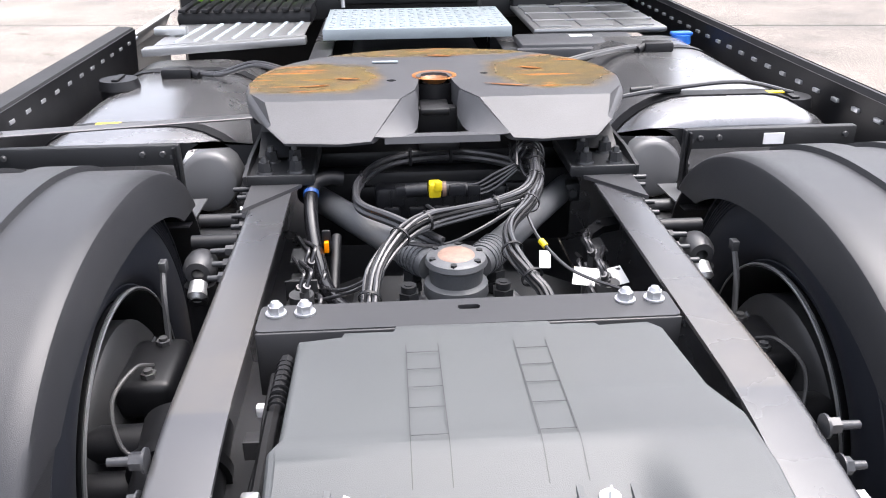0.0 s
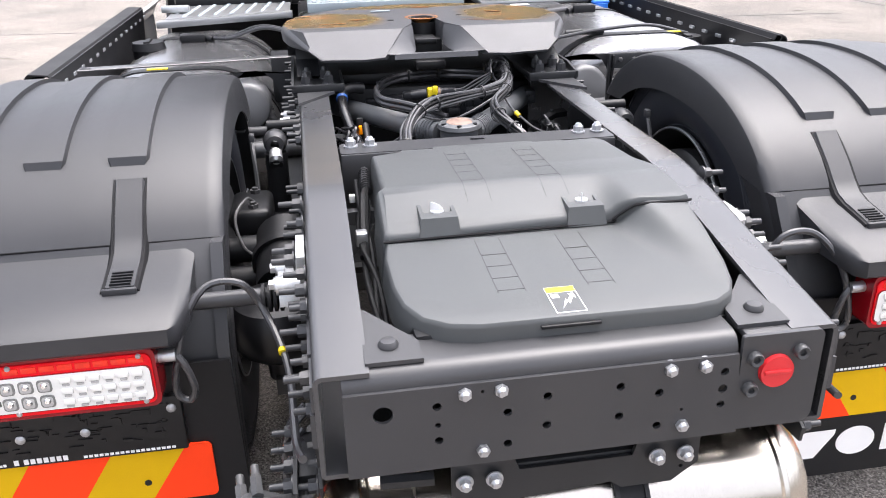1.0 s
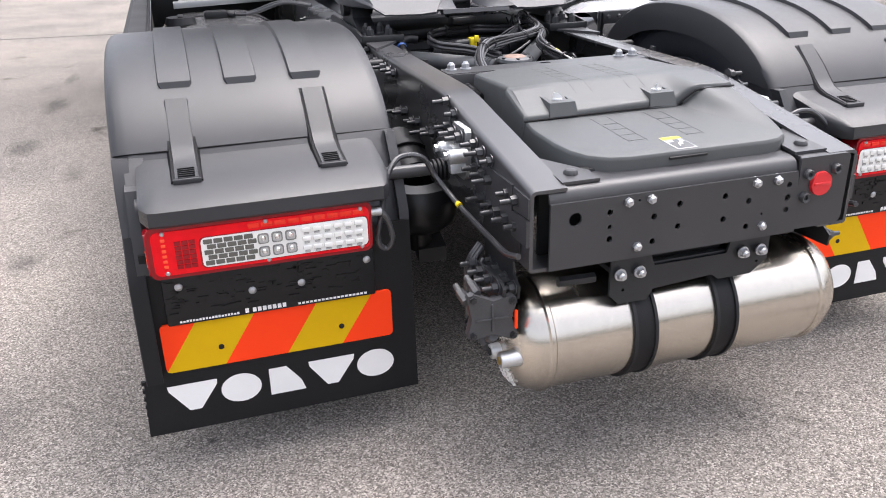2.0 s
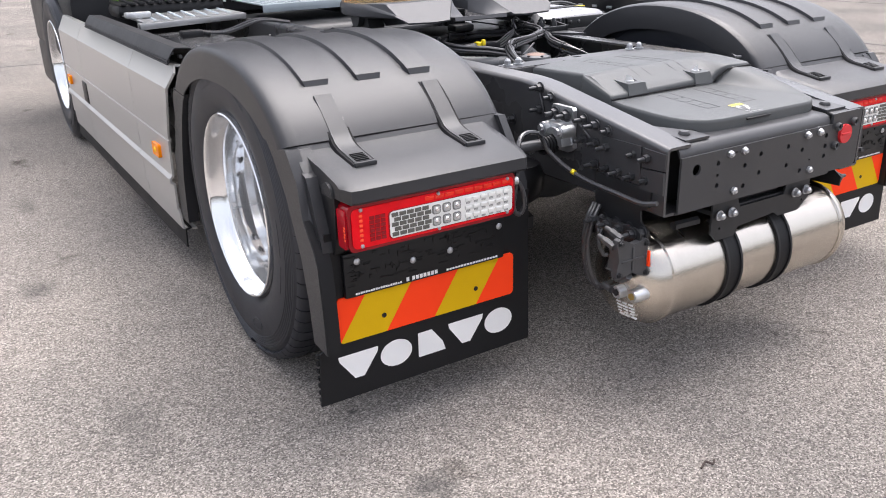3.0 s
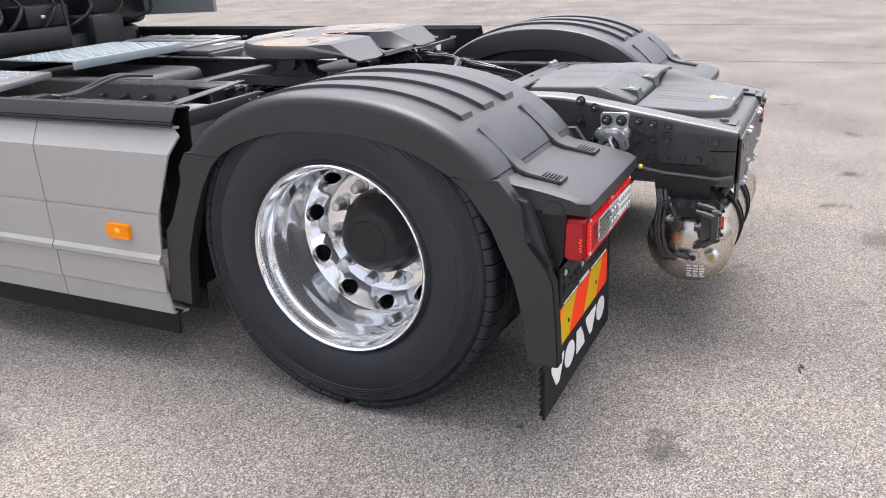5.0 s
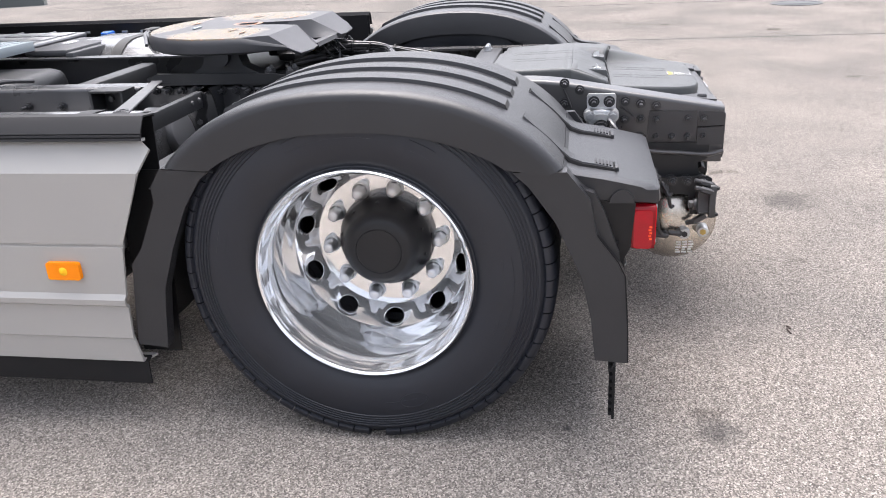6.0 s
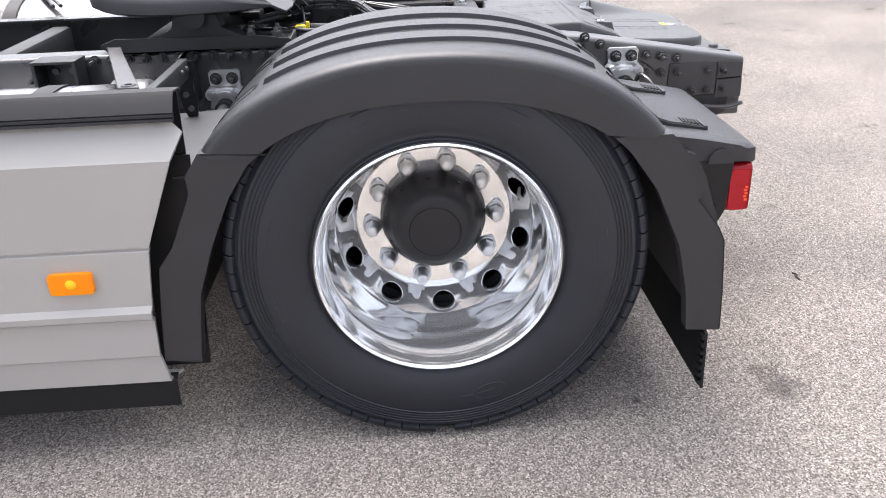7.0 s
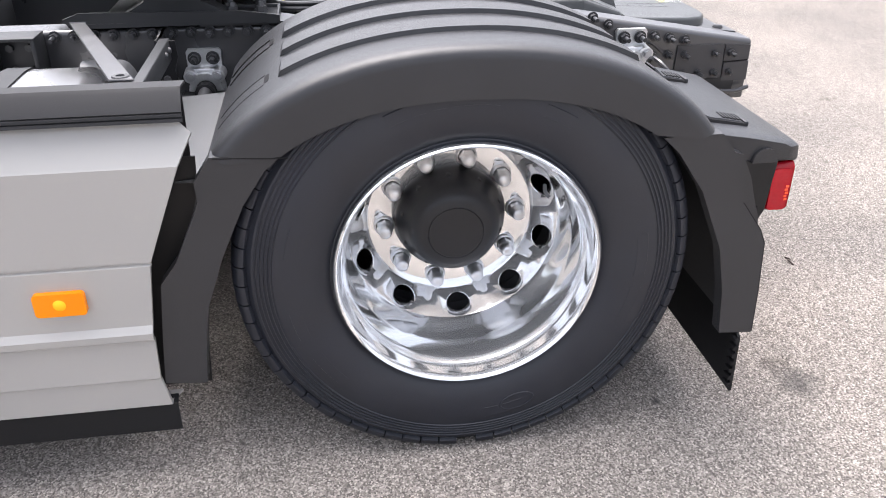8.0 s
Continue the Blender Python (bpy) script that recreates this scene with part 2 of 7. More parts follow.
def greased():
    """Coupling steel with a thin uneven film of brown grease over the two lobes and the front."""
    m = material("greased_steel", (0.052, 0.053, 0.058), 0.5, vary=0.18, fine=300, coarse=8, bump=0.3, spec=0.45)
    n, l = m.node_tree.nodes, m.node_tree.links
    b = n["Principled BSDF"]
    tc = n.new("ShaderNodeTexCoord")

    def math_node(op, a, c):
        k = n.new("ShaderNodeMath")
        k.operation = op
        for i, v in enumerate((a, c)):
            if isinstance(v, float):
                k.inputs[i].default_value = v
            else:
                l.new(v, k.inputs[i])
        return k.outputs[0]

    def ranged(v, a, c, d=0.0, e=1.0):
        k = n.new("ShaderNodeMapRange")
        for name, x in (("From Min", a), ("From Max", c), ("To Min", d), ("To Max", e)):
            k.inputs[name].default_value = x
        l.new(v, k.inputs["Value"])
        return k.outputs["Result"]

    def noise_at(scale, stretch=(1, 1, 1), turn=0.0, detail=6):
        mp = n.new("ShaderNodeMapping")
        mp.inputs["Scale"].default_value = stretch
        mp.inputs["Rotation"].default_value = (0, 0, turn)
        l.new(tc.outputs["Object"], mp.inputs["Vector"])
        k = n.new("ShaderNodeTexNoise")
        k.inputs["Scale"].default_value, k.inputs["Detail"].default_value = scale, detail
        l.new(mp.outputs["Vector"], k.inputs["Vector"])
        return k.outputs["Fac"]

    near = None
    for cx, cy, rx, ry in ((-0.3, 0.745, 0.18, 0.18), (0.31, 0.775, 0.18, 0.2), (0.0, 1.07, 0.42, 0.09)):
        mp = n.new("ShaderNodeMapping")
        mp.inputs["Scale"].default_value = (1 / rx, 1 / ry, 0)
        mp.inputs["Location"].default_value = (-cx / rx, -cy / ry, 0)
        l.new(tc.outputs["Object"], mp.inputs["Vector"])
        far = n.new("ShaderNodeVectorMath")
        far.operation = "LENGTH"
        l.new(mp.outputs["Vector"], far.inputs[0])
        near = far.outputs["Value"] if near is None else math_node("MINIMUM", near, far.outputs["Value"])
    ragged = math_node("ADD", near, ranged(noise_at(9), 0.0, 1.0, -0.35, 0.35))
    film = ranged(ragged, 0.8, 1.05, 1.0, 0.0)
    sep = n.new("ShaderNodeSeparateXYZ")
    l.new(tc.outputs["Object"], sep.inputs["Vector"])
    film = math_node("MULTIPLY", film, ranged(sep.outputs["Z"], 1.046, 1.051))
    thin = ranged(noise_at(14, (1, 2.5, 1), 0.3), 0.32, 0.66, 0.3, 0.95)
    streak = math_node("MULTIPLY", ranged(noise_at(6, (1.1, 7, 1), 0.3, 9), 0.56, 0.68), film)
    under = b.inputs["Base Color"].links[0].from_socket
    for fac, colour in ((math_node("MULTIPLY", film, thin), (0.15, 0.105, 0.036, 1)), (math_node("MULTIPLY", streak, 0.75), (0.36, 0.13, 0.03, 1))):
        mix = n.new("ShaderNodeMix")
        mix.data_type = "RGBA"
        l.new(fac, mix.inputs[0])
        l.new(under, mix.inputs[6])
        mix.inputs[7].default_value = colour
        under = mix.outputs[2]
    l.new(under, b.inputs["Base Color"])
    l.new(ranged(film, 0.0, 1.0, 0.5, 0.24), b.inputs["Roughness"])
    return m


M["greased"] = greased()


def dusty_rail():
    """Chassis paint with a dried band of brown road dust ahead of the rail's bend."""
    m = material("dusty_chassis_paint", (0.041, 0.0415, 0.045), 0.28, bump=0.08, fine=700, coarse=4, vary=0.14, dust=(0.064, 0.061, 0.058), spec=0.78, rvary=0.08)
    n, l = m.node_tree.nodes, m.node_tree.links
    b = n["Principled BSDF"]
    tc, sep = n.new("ShaderNodeTexCoord"), n.new("ShaderNodeSeparateXYZ")
    l.new(tc.outputs["Object"], sep.inputs["Vector"])
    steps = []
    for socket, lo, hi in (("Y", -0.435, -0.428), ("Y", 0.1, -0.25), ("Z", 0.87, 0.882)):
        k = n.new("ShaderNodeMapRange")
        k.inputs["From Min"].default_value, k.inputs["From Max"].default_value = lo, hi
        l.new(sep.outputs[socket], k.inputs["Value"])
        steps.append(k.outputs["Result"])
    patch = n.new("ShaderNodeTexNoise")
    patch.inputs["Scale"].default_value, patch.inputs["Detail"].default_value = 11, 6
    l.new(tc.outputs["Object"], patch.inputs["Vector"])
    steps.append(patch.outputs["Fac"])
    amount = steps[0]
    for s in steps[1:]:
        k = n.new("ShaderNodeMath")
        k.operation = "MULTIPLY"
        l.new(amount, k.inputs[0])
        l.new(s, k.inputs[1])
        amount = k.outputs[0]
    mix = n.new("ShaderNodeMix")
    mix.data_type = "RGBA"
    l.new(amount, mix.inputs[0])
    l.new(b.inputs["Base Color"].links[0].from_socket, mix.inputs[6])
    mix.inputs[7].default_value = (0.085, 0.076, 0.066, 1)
    l.new(mix.outputs[2], b.inputs["Base Color"])
    return m


M["rail"] = dusty_rail()


# ---- mesh helpers ----
def part(name, bm, mat, parent=None, label="", smooth=38):
    """Links a bmesh as one mesh object."""
    bmesh.ops.remove_doubles(bm, verts=bm.verts[:], dist=1e-5)
    bmesh.ops.recalc_face_normals(bm, faces=bm.faces[:])
    for f in bm.faces:
        f.smooth = True
    for ed in bm.edges:
        ed.smooth = len(ed.link_faces) == 2 and ed.calc_face_angle(0) < radians(smooth)
    me = bpy.data.meshes.new(name)
    bm.to_mesh(me)
    bm.free()
    me.materials.append(M[mat])
    ob = new(name, me)
    if parent:
        ob.parent = parent
    if label:
        tagged(ob, label)
    return ob


def piece(name, like, parent, m):
    """Another object on the same mesh, at the pose m."""
    ob = new(name, like.data)
    ob.parent, ob.matrix_basis = parent, m
    if "label" in like:
        ob["label"] = like["label"]
    return ob


def bevelled(bm, width, segments=2, angle=30, fresh=None):
    if width:
        edges = [e for e in (fresh or bm.edges) if len(e.link_faces) == 2 and e.calc_face_angle(0) > radians(angle)]
        bmesh.ops.bevel(bm, geom=edges, offset=width, segments=segments, profile=0.5, affect="EDGES", clamp_overlap=True)
    return bm


def joined(*bms):
    out = bmesh.new()
    for b in bms:
        me = bpy.data.meshes.new("tmp")
        b.to_mesh(me)
        out.from_mesh(me)
        bpy.data.meshes.remove(me)
        b.free()
    return out


def box(x0, x1, y0, y1, z0, z1, bevel=0.0, seg=2):
    bm = bmesh.new()
    bmesh.ops.create_cube(bm, size=1)
    for v in bm.verts:
        v.co = Vector(((x0 + x1) / 2 + v.co.x * abs(x1 - x0), (y0 + y1) / 2 + v.co.y * abs(y1 - y0), (z0 + z1) / 2 + v.co.z * abs(z1 - z0)))
    return bevelled(bm, bevel, seg)


def loft(rings, caps=True, closed=True):
    """Skin between rings of equally many points."""
    bm = bmesh.new()
    vs = [[bm.verts.new(p) for p in r] for r in rings]
    k = len(rings[0])
    for a, b in zip(vs, vs[1:]):
        for i in range(k if closed else k - 1):
            bm.faces.new((a[i], a[(i + 1) % k], b[(i + 1) % k], b[i]))
    if caps:
        bm.faces.new(vs[0])
        bm.faces.new(vs[-1])
    return bm


AX = {"x": lambda u, v, w: (w, u, v), "y": lambda u, v, w: (u, w, v), "z": lambda u, v, w: (u, v, w)}


def prism(poly, axis, a, b, bevel=0.0, seg=2):
    """A polygon drawn across an axis (x: y,z; y: x,z; z: x,y), from a to b along it."""
    f = AX[axis]
    return bevelled(loft([[f(u, v, a) for u, v in poly], [f(u, v, b) for u, v in poly]]), bevel, seg)


def sheet(rows, thick=0.0, close=False):
    """A grid of points as a skin, thickened."""
    bm = loft(rows, caps=False, closed=close)
    if thick:
        bmesh.ops.recalc_face_normals(bm, faces=bm.faces[:])
        bmesh.ops.solidify(bm, geom=bm.faces[:], thickness=thick)
    return bm


def lathe(profile, axis, centre, seg=48, closed=False):
    """Profile of (radius, place along the axis)."""
    rings = []
    for i in range(seg):
        a = 2 * math.pi * i / seg
        c, s = math.cos(a), math.sin(a)
        f = AX[axis]
        rings.append([Vector(f(r * c, r * s, h)) + Vector(centre) for r, h in profile])
    bm = bmesh.new()
    vs = [[bm.verts.new(p) for p in r] for r in rings]
    k = len(profile)
    for i in range(seg):
        a, b = vs[i], vs[(i + 1) % seg]
        for j in range(k if closed else k - 1):
            q = (a[j], a[(j + 1) % k], b[(j + 1) % k], b[j])
            bm.faces.new(q)
    return bm


def rod(p, q, r, r2=None, seg=16):
    p, q = Vector(p), Vector(q)
    bm = bmesh.new()
    bmesh.ops.create_cone(bm, cap_ends=True, segments=seg, radius1=r, radius2=r if r2 is None else r2, depth=(q - p).length)
    m = Matrix.Translation((p + q) / 2) @ (q - p).to_track_quat("Z", "Y").to_matrix().to_4x4()
    bmesh.ops.transform(bm, matrix=m, verts=bm.verts[:])
    return bm


def curve(points, steps=6):
    """A smooth line through the points."""
    p = [Vector(q) for q in points]
    p = [2 * p[0] - p[1]] + p + [2 * p[-1] - p[-2]]
    out = []
    for i in range(1, len(p) - 2):
        for s in range(steps):
            t = s / steps
            out.append(0.5 * (2 * p[i] + (p[i + 1] - p[i - 1]) * t + (2 * p[i - 1] - 5 * p[i] + 4 * p[i + 1] - p[i + 2]) * t * t + (3 * p[i] - 3 * p[i + 1] + p[i + 2] - p[i - 1]) * t ** 3))
    return out + [p[-2]]


def tube(points, r, seg=8, steps=6, ribbed=0.0):
    line = curve(points, steps)
    rings = []
    for i, p in enumerate(line):
        d = (line[min(i + 1, len(line) - 1)] - line[max(i - 1, 0)]).normalized()
        side = d.cross(Vector((0.21, 0.11, 0.97))).normalized()
        up = side.cross(d)
        k = r * (1 + (ribbed if i % 2 else -ribbed))
        rings.append([p + k * (math.cos(2 * math.pi * j / seg) * side + math.sin(2 * math.pi * j / seg) * up) for j in range(seg)])
    return loft(rings)


def hexnut(r=0.012, h=0.011, stud=0.02, washer=0.018, dome=False):
    """A nut on its washer with the end of its stud, along +z."""
    bms = [rod((0, 0, 0), (0, 0, 0.003), washer, seg=20), rod((0, 0, 0.003), (0, 0, 0.003 + h), r, r * 0.97, seg=6)]
    if stud:
        bms.append(rod((0, 0, h), (0, 0, h + stud), r * 0.55, r * 0.48, seg=12))
    if dome:
        bms.append(rod((0, 0, 0.003 + h), (0, 0, 0.003 + h * 1.5), r * 0.78, r * 0.5, seg=12))
    return joined(*bms)


def rounded(x0, x1, y0, y1, r, n=5):
    """The outline of a rounded rectangle; r: one radius or four (from x1,y1 anticlockwise)."""
    rs = r if isinstance(r, (list, tuple)) else [r] * 4
    out = []
    for k, (cx, cy, q) in enumerate(((x1, y1, rs[0]), (x0, y1, rs[1]), (x0, y0, rs[2]), (x1, y0, rs[3]))):
        sx, sy = (-1 if k in (0, 3) else 1), (-1 if k in (0, 1) else 1)
        for i in range(n + 1):
            a = math.pi / 2 * (k + i / n)
            out.append((cx + sx * q + q * math.cos(a), cy + sy * q + q * math.sin(a)))
    return out


def filled(outline, holes=(), place=lambda u, v: (u, v, 0), lines=(), thick=0.0, hole_seg=16):
    """A plate of any outline with round holes (u, v, radius) through it."""
    verts = [Vector(p) for p in outline]
    edges = [(i, (i + 1) % len(outline)) for i in range(len(outline))]
    for u, v, r in holes:
        k = len(verts)
        verts += [Vector((u + r * math.cos(2 * math.pi * i / hole_seg), v + r * math.sin(2 * math.pi * i / hole_seg))) for i in range(hole_seg)]
        edges += [(k + i, k + (i + 1) % hole_seg) for i in range(hole_seg)]
    for a, b in lines:
        verts += [Vector(a), Vector(b)]
        edges.append((len(verts) - 2, len(verts) - 1))
    ov, _, of = geometry.delaunay_2d_cdt(verts, edges, [list(range(len(outline)))], 1, 1e-5)[:3]
    bm = bmesh.new()
    vs = [bm.verts.new(place(*p)) for p in ov]
    for f in of:
        c = sum((ov[i] for i in f), Vector((0, 0))) / len(f)
        if all((c - Vector((u, v))).length > r * 0.98 for u, v, r in holes):
            bm.faces.new([vs[i] for i in f])
    bmesh.ops.delete(bm, geom=[v for v in bm.verts if not v.link_faces], context="VERTS")
    if thick:
        bmesh.ops.recalc_face_normals(bm, faces=bm.faces[:])
        bmesh.ops.solidify(bm, geom=bm.faces[:], thickness=thick)
    return bm


def turn_to(p, normal, spin=0.0):
    return Matrix.Translation(p) @ Vector(normal).to_track_quat("Z", "Y").to_matrix().to_4x4() @ Matrix.Rotation(radians(spin), 4, "Z")


# ---- ground ----
ground = new("ground", bpy.data.meshes.new("ground"))
gb = bmesh.new()
bmesh.ops.create_grid(gb, x_segments=8, y_segments=8, size=400)
gb.to_mesh(ground.data)
gb.free()
ground.data.materials.append(M["asphalt"])
tagged(ground, "pale grey worn asphalt yard with crushed stone grain", "ground", kind="structure")



def joint(x0, y0, x1, y1):
    """A narrow filled joint in the asphalt, from point to point."""
    d = Vector((x1 - x0, y1 - y0)).normalized()
    nx, ny = -d.y * 0.012, d.x * 0.012
    bm = prism([(x0 - nx, y0 - ny), (x1 - nx, y1 - ny), (x1 + nx, y1 + ny), (x0 + nx, y0 + ny)], "z", -0.02, 0.004)
    part("expansion_joint", bm, "joint", ground)


joint(6.83, 20.0, 6.95, -9.0)
joint(11.13, 20.0, 11.2, -9.0)
joint(-12.0, 9.3, 6.0, 7.1)
cover = part("manhole_cover", lathe([(0.0, 0.006), (0.30, 0.006), (0.31, 0.001), (0.315, 0.008), (0.38, 0.007), (0.385, -0.02)], "z", (10.5, -3.83, 0), 40), "steel_dark")
tagged(cover, "round dark iron manhole cover set in asphalt", "manhole cover")

# ---- the tractor unit ----
truck = tagged(new("semi_truck"), "dark grey tractor unit chassis with silver side skirts, parked on asphalt", "truck")

NUT = hexnut(0.0125, 0.0135, 0.026, 0.017)
nut_mesh = part("bolt", NUT, "nut_paint")
zinc_mesh = part("bolt", hexnut(0.0112, 0.011, 0, 0.0148, dome=True), "zinc", label="bright zinc-plated flange bolt")


def rail_top(y):
    return 0.885 if y > -0.45 else 0.885 + (y + 0.45) * 0.1675


def frame_rail(s):
    """A channel rail whose top slopes down behind the axle."""
    rings = []
    for y in (3.3, 1.2, 0.3, -0.40, -0.45, -0.50, -1.03):
        t = rail_top(y) - (0.003 if y == -0.45 else 0.0)
        o, i, b, w = 0.425, 0.34, 0.60, 0.008
        sec = [(o - 0.014 + 0.014 * math.sin(radians(a)), t - 0.014 + 0.014 * math.cos(radians(a))) for a in (75, 50, 25, 0)] + [(i, t), (i, t - w), (o - w - 0.004, t - w), (o - w, t - w - 0.004), (o - w, b + w), (i, b + w), (i, b), (o - 0.006, b), (o, b + 0.006), (o, t - 0.014)]
        rings.append([(s * x, y, z) for x, z in sec])
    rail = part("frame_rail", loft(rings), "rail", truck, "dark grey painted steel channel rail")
    # side reinforcement plates and nut rows
    rows = []
    for k in range(3):
        rows.append((-0.71 - 0.05 * k, 0.810 - 0.008 * k))
    for y in (-0.51, -0.56):
        rows += [(y, 0.873 if y > -0.55 else 0.85), (y, 0.806 if y > -0.55 else 0.748)]
    for y in (-0.71, -0.762, -0.813, -0.914, -0.966):
        rows.append((y, 0.75))
    for k in range(5):
        rows.append((-0.764 - 0.0505 * k, 0.69))
    for k in range(13):
        rows.append((1.007 - 0.0515 * k, 0.87))
    for k in range(6):
        rows.append((0.33 - 0.06 * k, 0.85))
        rows.append((-0.02 - 0.07 * k, 0.74 + 0.012 * (k % 2)))
    for k in range(5):
        rows.append((1.2 + 0.14 * k, 0.82))
    for n, (y, z) in enumerate(rows):
        ln = 1.0 + 0.25 * math.sin(n * 2.3)
        piece("bolt", nut_mesh, rail, turn_to((s * 0.427, y, z), (s, 0, 0), 17 * n) @ Matrix.Diagonal((0.95, 0.95, 1.05 * ln, 1)))
    plate = prism([(-0.79, 0.777), (-0.941, 0.7775), (-0.944, 0.672), (-0.785, 0.672)], "x", s * 0.4252, s * 0.431, 0.002)
    part("reinforcement_plate", plate, "chassis", rail)
    # two tail plates with an open slit between them
    part("tail_plate", prism([(-0.947, 0.723), (-0.947, 0.775), (-1.029, 0.772), (-1.029, 0.727)], "x", s * 0.4252, s * 0.4295, 0.001), "chassis", rail)
    part("tail_plate", prism([(-0.947, 0.719), (-1.029, 0.723), (-1.03, 0.662), (-0.947, 0.662)], "x", s * 0.4252, s * 0.433, 0.0015), "chassis", rail)
    # near-black strip on the slit's floor paints the shade inside it
    part("slit_shade", prism([(-0.947, 0.7185), (-1.029, 0.7225), (-1.029, 0.7275), (-0.947, 0.7235)], "x", s * 0.4252, s * 0.4262), "gap", rail)
    for y0, z0, y1, z1 in ((-0.692, 0.7915, -0.739, 0.760), (-0.506, 0.855, -0.533, 0.79)):
        part("rail_cable", tube([(s * 0.4285, y0, z0), (s * 0.4305, (y0 + y1) / 2, (z0 + z1) / 2 + 0.004), (s * 0.4285, y1, z1)], 0.0032, 6), "cable", rail)
    lower = prism([(-0.775, 0.67), (-0.99, 0.67), (-0.985, 0.615), (-0.955, 0.60), (-0.958, 0.57), (-0.988, 0.55), (-0.985, 0.52), (-0.79, 0.51), (-0.775, 0.6)], "x", s * 0.426, s * 0.432, 0.002)
    part("bracket_plate", lower, "steel_dark", rail)
    for k in range(4):
        piece("bolt", nut_mesh, rail, turn_to((s * 0.433, -0.817 - 0.051 * k, 0.543), (s, 0, 0), 11 * k))
    # gusset at the rear corner
    g = prism([(s * 0.345, -1.015), (s * 0.255, -1.015), (s * 0.258, -0.965), (s * 0.335, -0.865), (s * 0.345, -0.865)], "z", 0.789, 0.796, 0.0015)
    for v in g.verts:
        v.co.z += (v.co.y + 1.0) * 0.08
    part("gusset", g, "chassis", rail)
    part("rivet_head", lathe([(0.0, 0.012), (0.012, 0.010), (0.0165, 0.004), (0.0165, 0)], "z", (s * 0.305, -0.972, 0.797), 20), "chassis", rail)
    # fifth wheel angle plate that laps over the rail
    lap = prism([(s * 0.43, 0.26), (s * 0.32, 0.40), (s * 0.32, 0.62), (s * 0.435, 0.62)], "z", 0.885, 0.893, 0.002)
    part("sub_frame_plate", lap, "chassis", rail)
    return rail


def rear_beam():
    """The rear cross member: a folded plate full of holes."""
    holes = [(-0.324, 0.717, 0.0155)]
    holes += [(-0.241, 0.722, 0.007), (-0.240, 0.688, 0.005), (-0.239, 0.659, 0.007), (-0.13, 0.697, 0.0072), (-0.129, 0.638, 0.0072)]
    holes += [(-0.066, 0.719, 0.0072), (-0.066, 0.665, 0.0072), (0.053, 0.721, 0.0072), (0.054, 0.665, 0.0072), (0.119, 0.701, 0.0072), (0.12, 0.638, 0.0072)]
    holes += [(0.228, 0.727, 0.007), (0.228, 0.695, 0.008), (0.228, 0.665, 0.007), (-0.17, 0.741, 0.003), (0.16, 0.664, 0.003)]
    face = filled([(-0.383, 0.605), (0.262, 0.605), (0.25, 0.757), (-0.383, 0.757)], holes, lambda u, v: (u, -1.035, v), thick=-0.007)
    rows = []
    for k in range(7):
        a = math.pi / 2 * k / 6
        rows.append([(x, -1.005 - 0.03 * math.cos(a), 0.757 + 0.03 * math.sin(a)) for x in (-0.383, 0.25)])
    rows.append([(-0.383, -0.93, 0.789), (0.25, -0.93, 0.789)])
    fold = sheet(rows, 0.006)
    foot = box(-0.383, 0.262, -1.035, -0.95, 0.6, 0.606)
    beam = part("rear_cross_member", joined(face, fold, foot), "chassis", truck, "dark grey folded steel beam drilled with bolt holes")
    end = joined(prism(rounded(0.254, 0.395, 0.61, 0.787, [0.012, 0.004, 0.004, 0.02]), "y", -1.041, -1.033, 0.003), box(0.262, 0.39, -1.034, -0.95, 0.775, 0.787, 0.004))
    part("end_plate", end, "chassis", beam)
    back = box(-0.375, 0.385, -0.965, -0.955, 0.61, 0.785)
    part("inner_web", back, "steel_dark", beam)
    for x, z in ((-0.141, 0.741), (-0.169, 0.632), (0.134, 0.743), (0.192, 0.743), (0.163, 0.634)):
        piece("bolt", zinc_mesh, beam, turn_to((x, -1.0355, z), (0, -1, 0), x * 900))
    for x, z in ((0.276, 0.747), (0.355, 0.752), (0.274, 0.690)):
        part("socket_bolt", lathe([(0.0, 0.004), (0.006, 0.004), (0.006, 0.010), (0.0105, 0.012), (0.0125, 0.009), (0.0125, -0.002)], "z", (0, 0, 0), 20), "valve", beam).matrix_basis = turn_to((x, -1.041, z), (0, -1, 0))
    plug = joined(rod((0.316, -1.04, 0.72), (0.316, -1.049, 0.72), 0.030, 0.0285, 40), box(0.293, 0.339, -1.052, -1.047, 0.716, 0.724, 0.002))
    part("red_plug", plug, "red_button", beam, "round red plastic plug")
    return beam


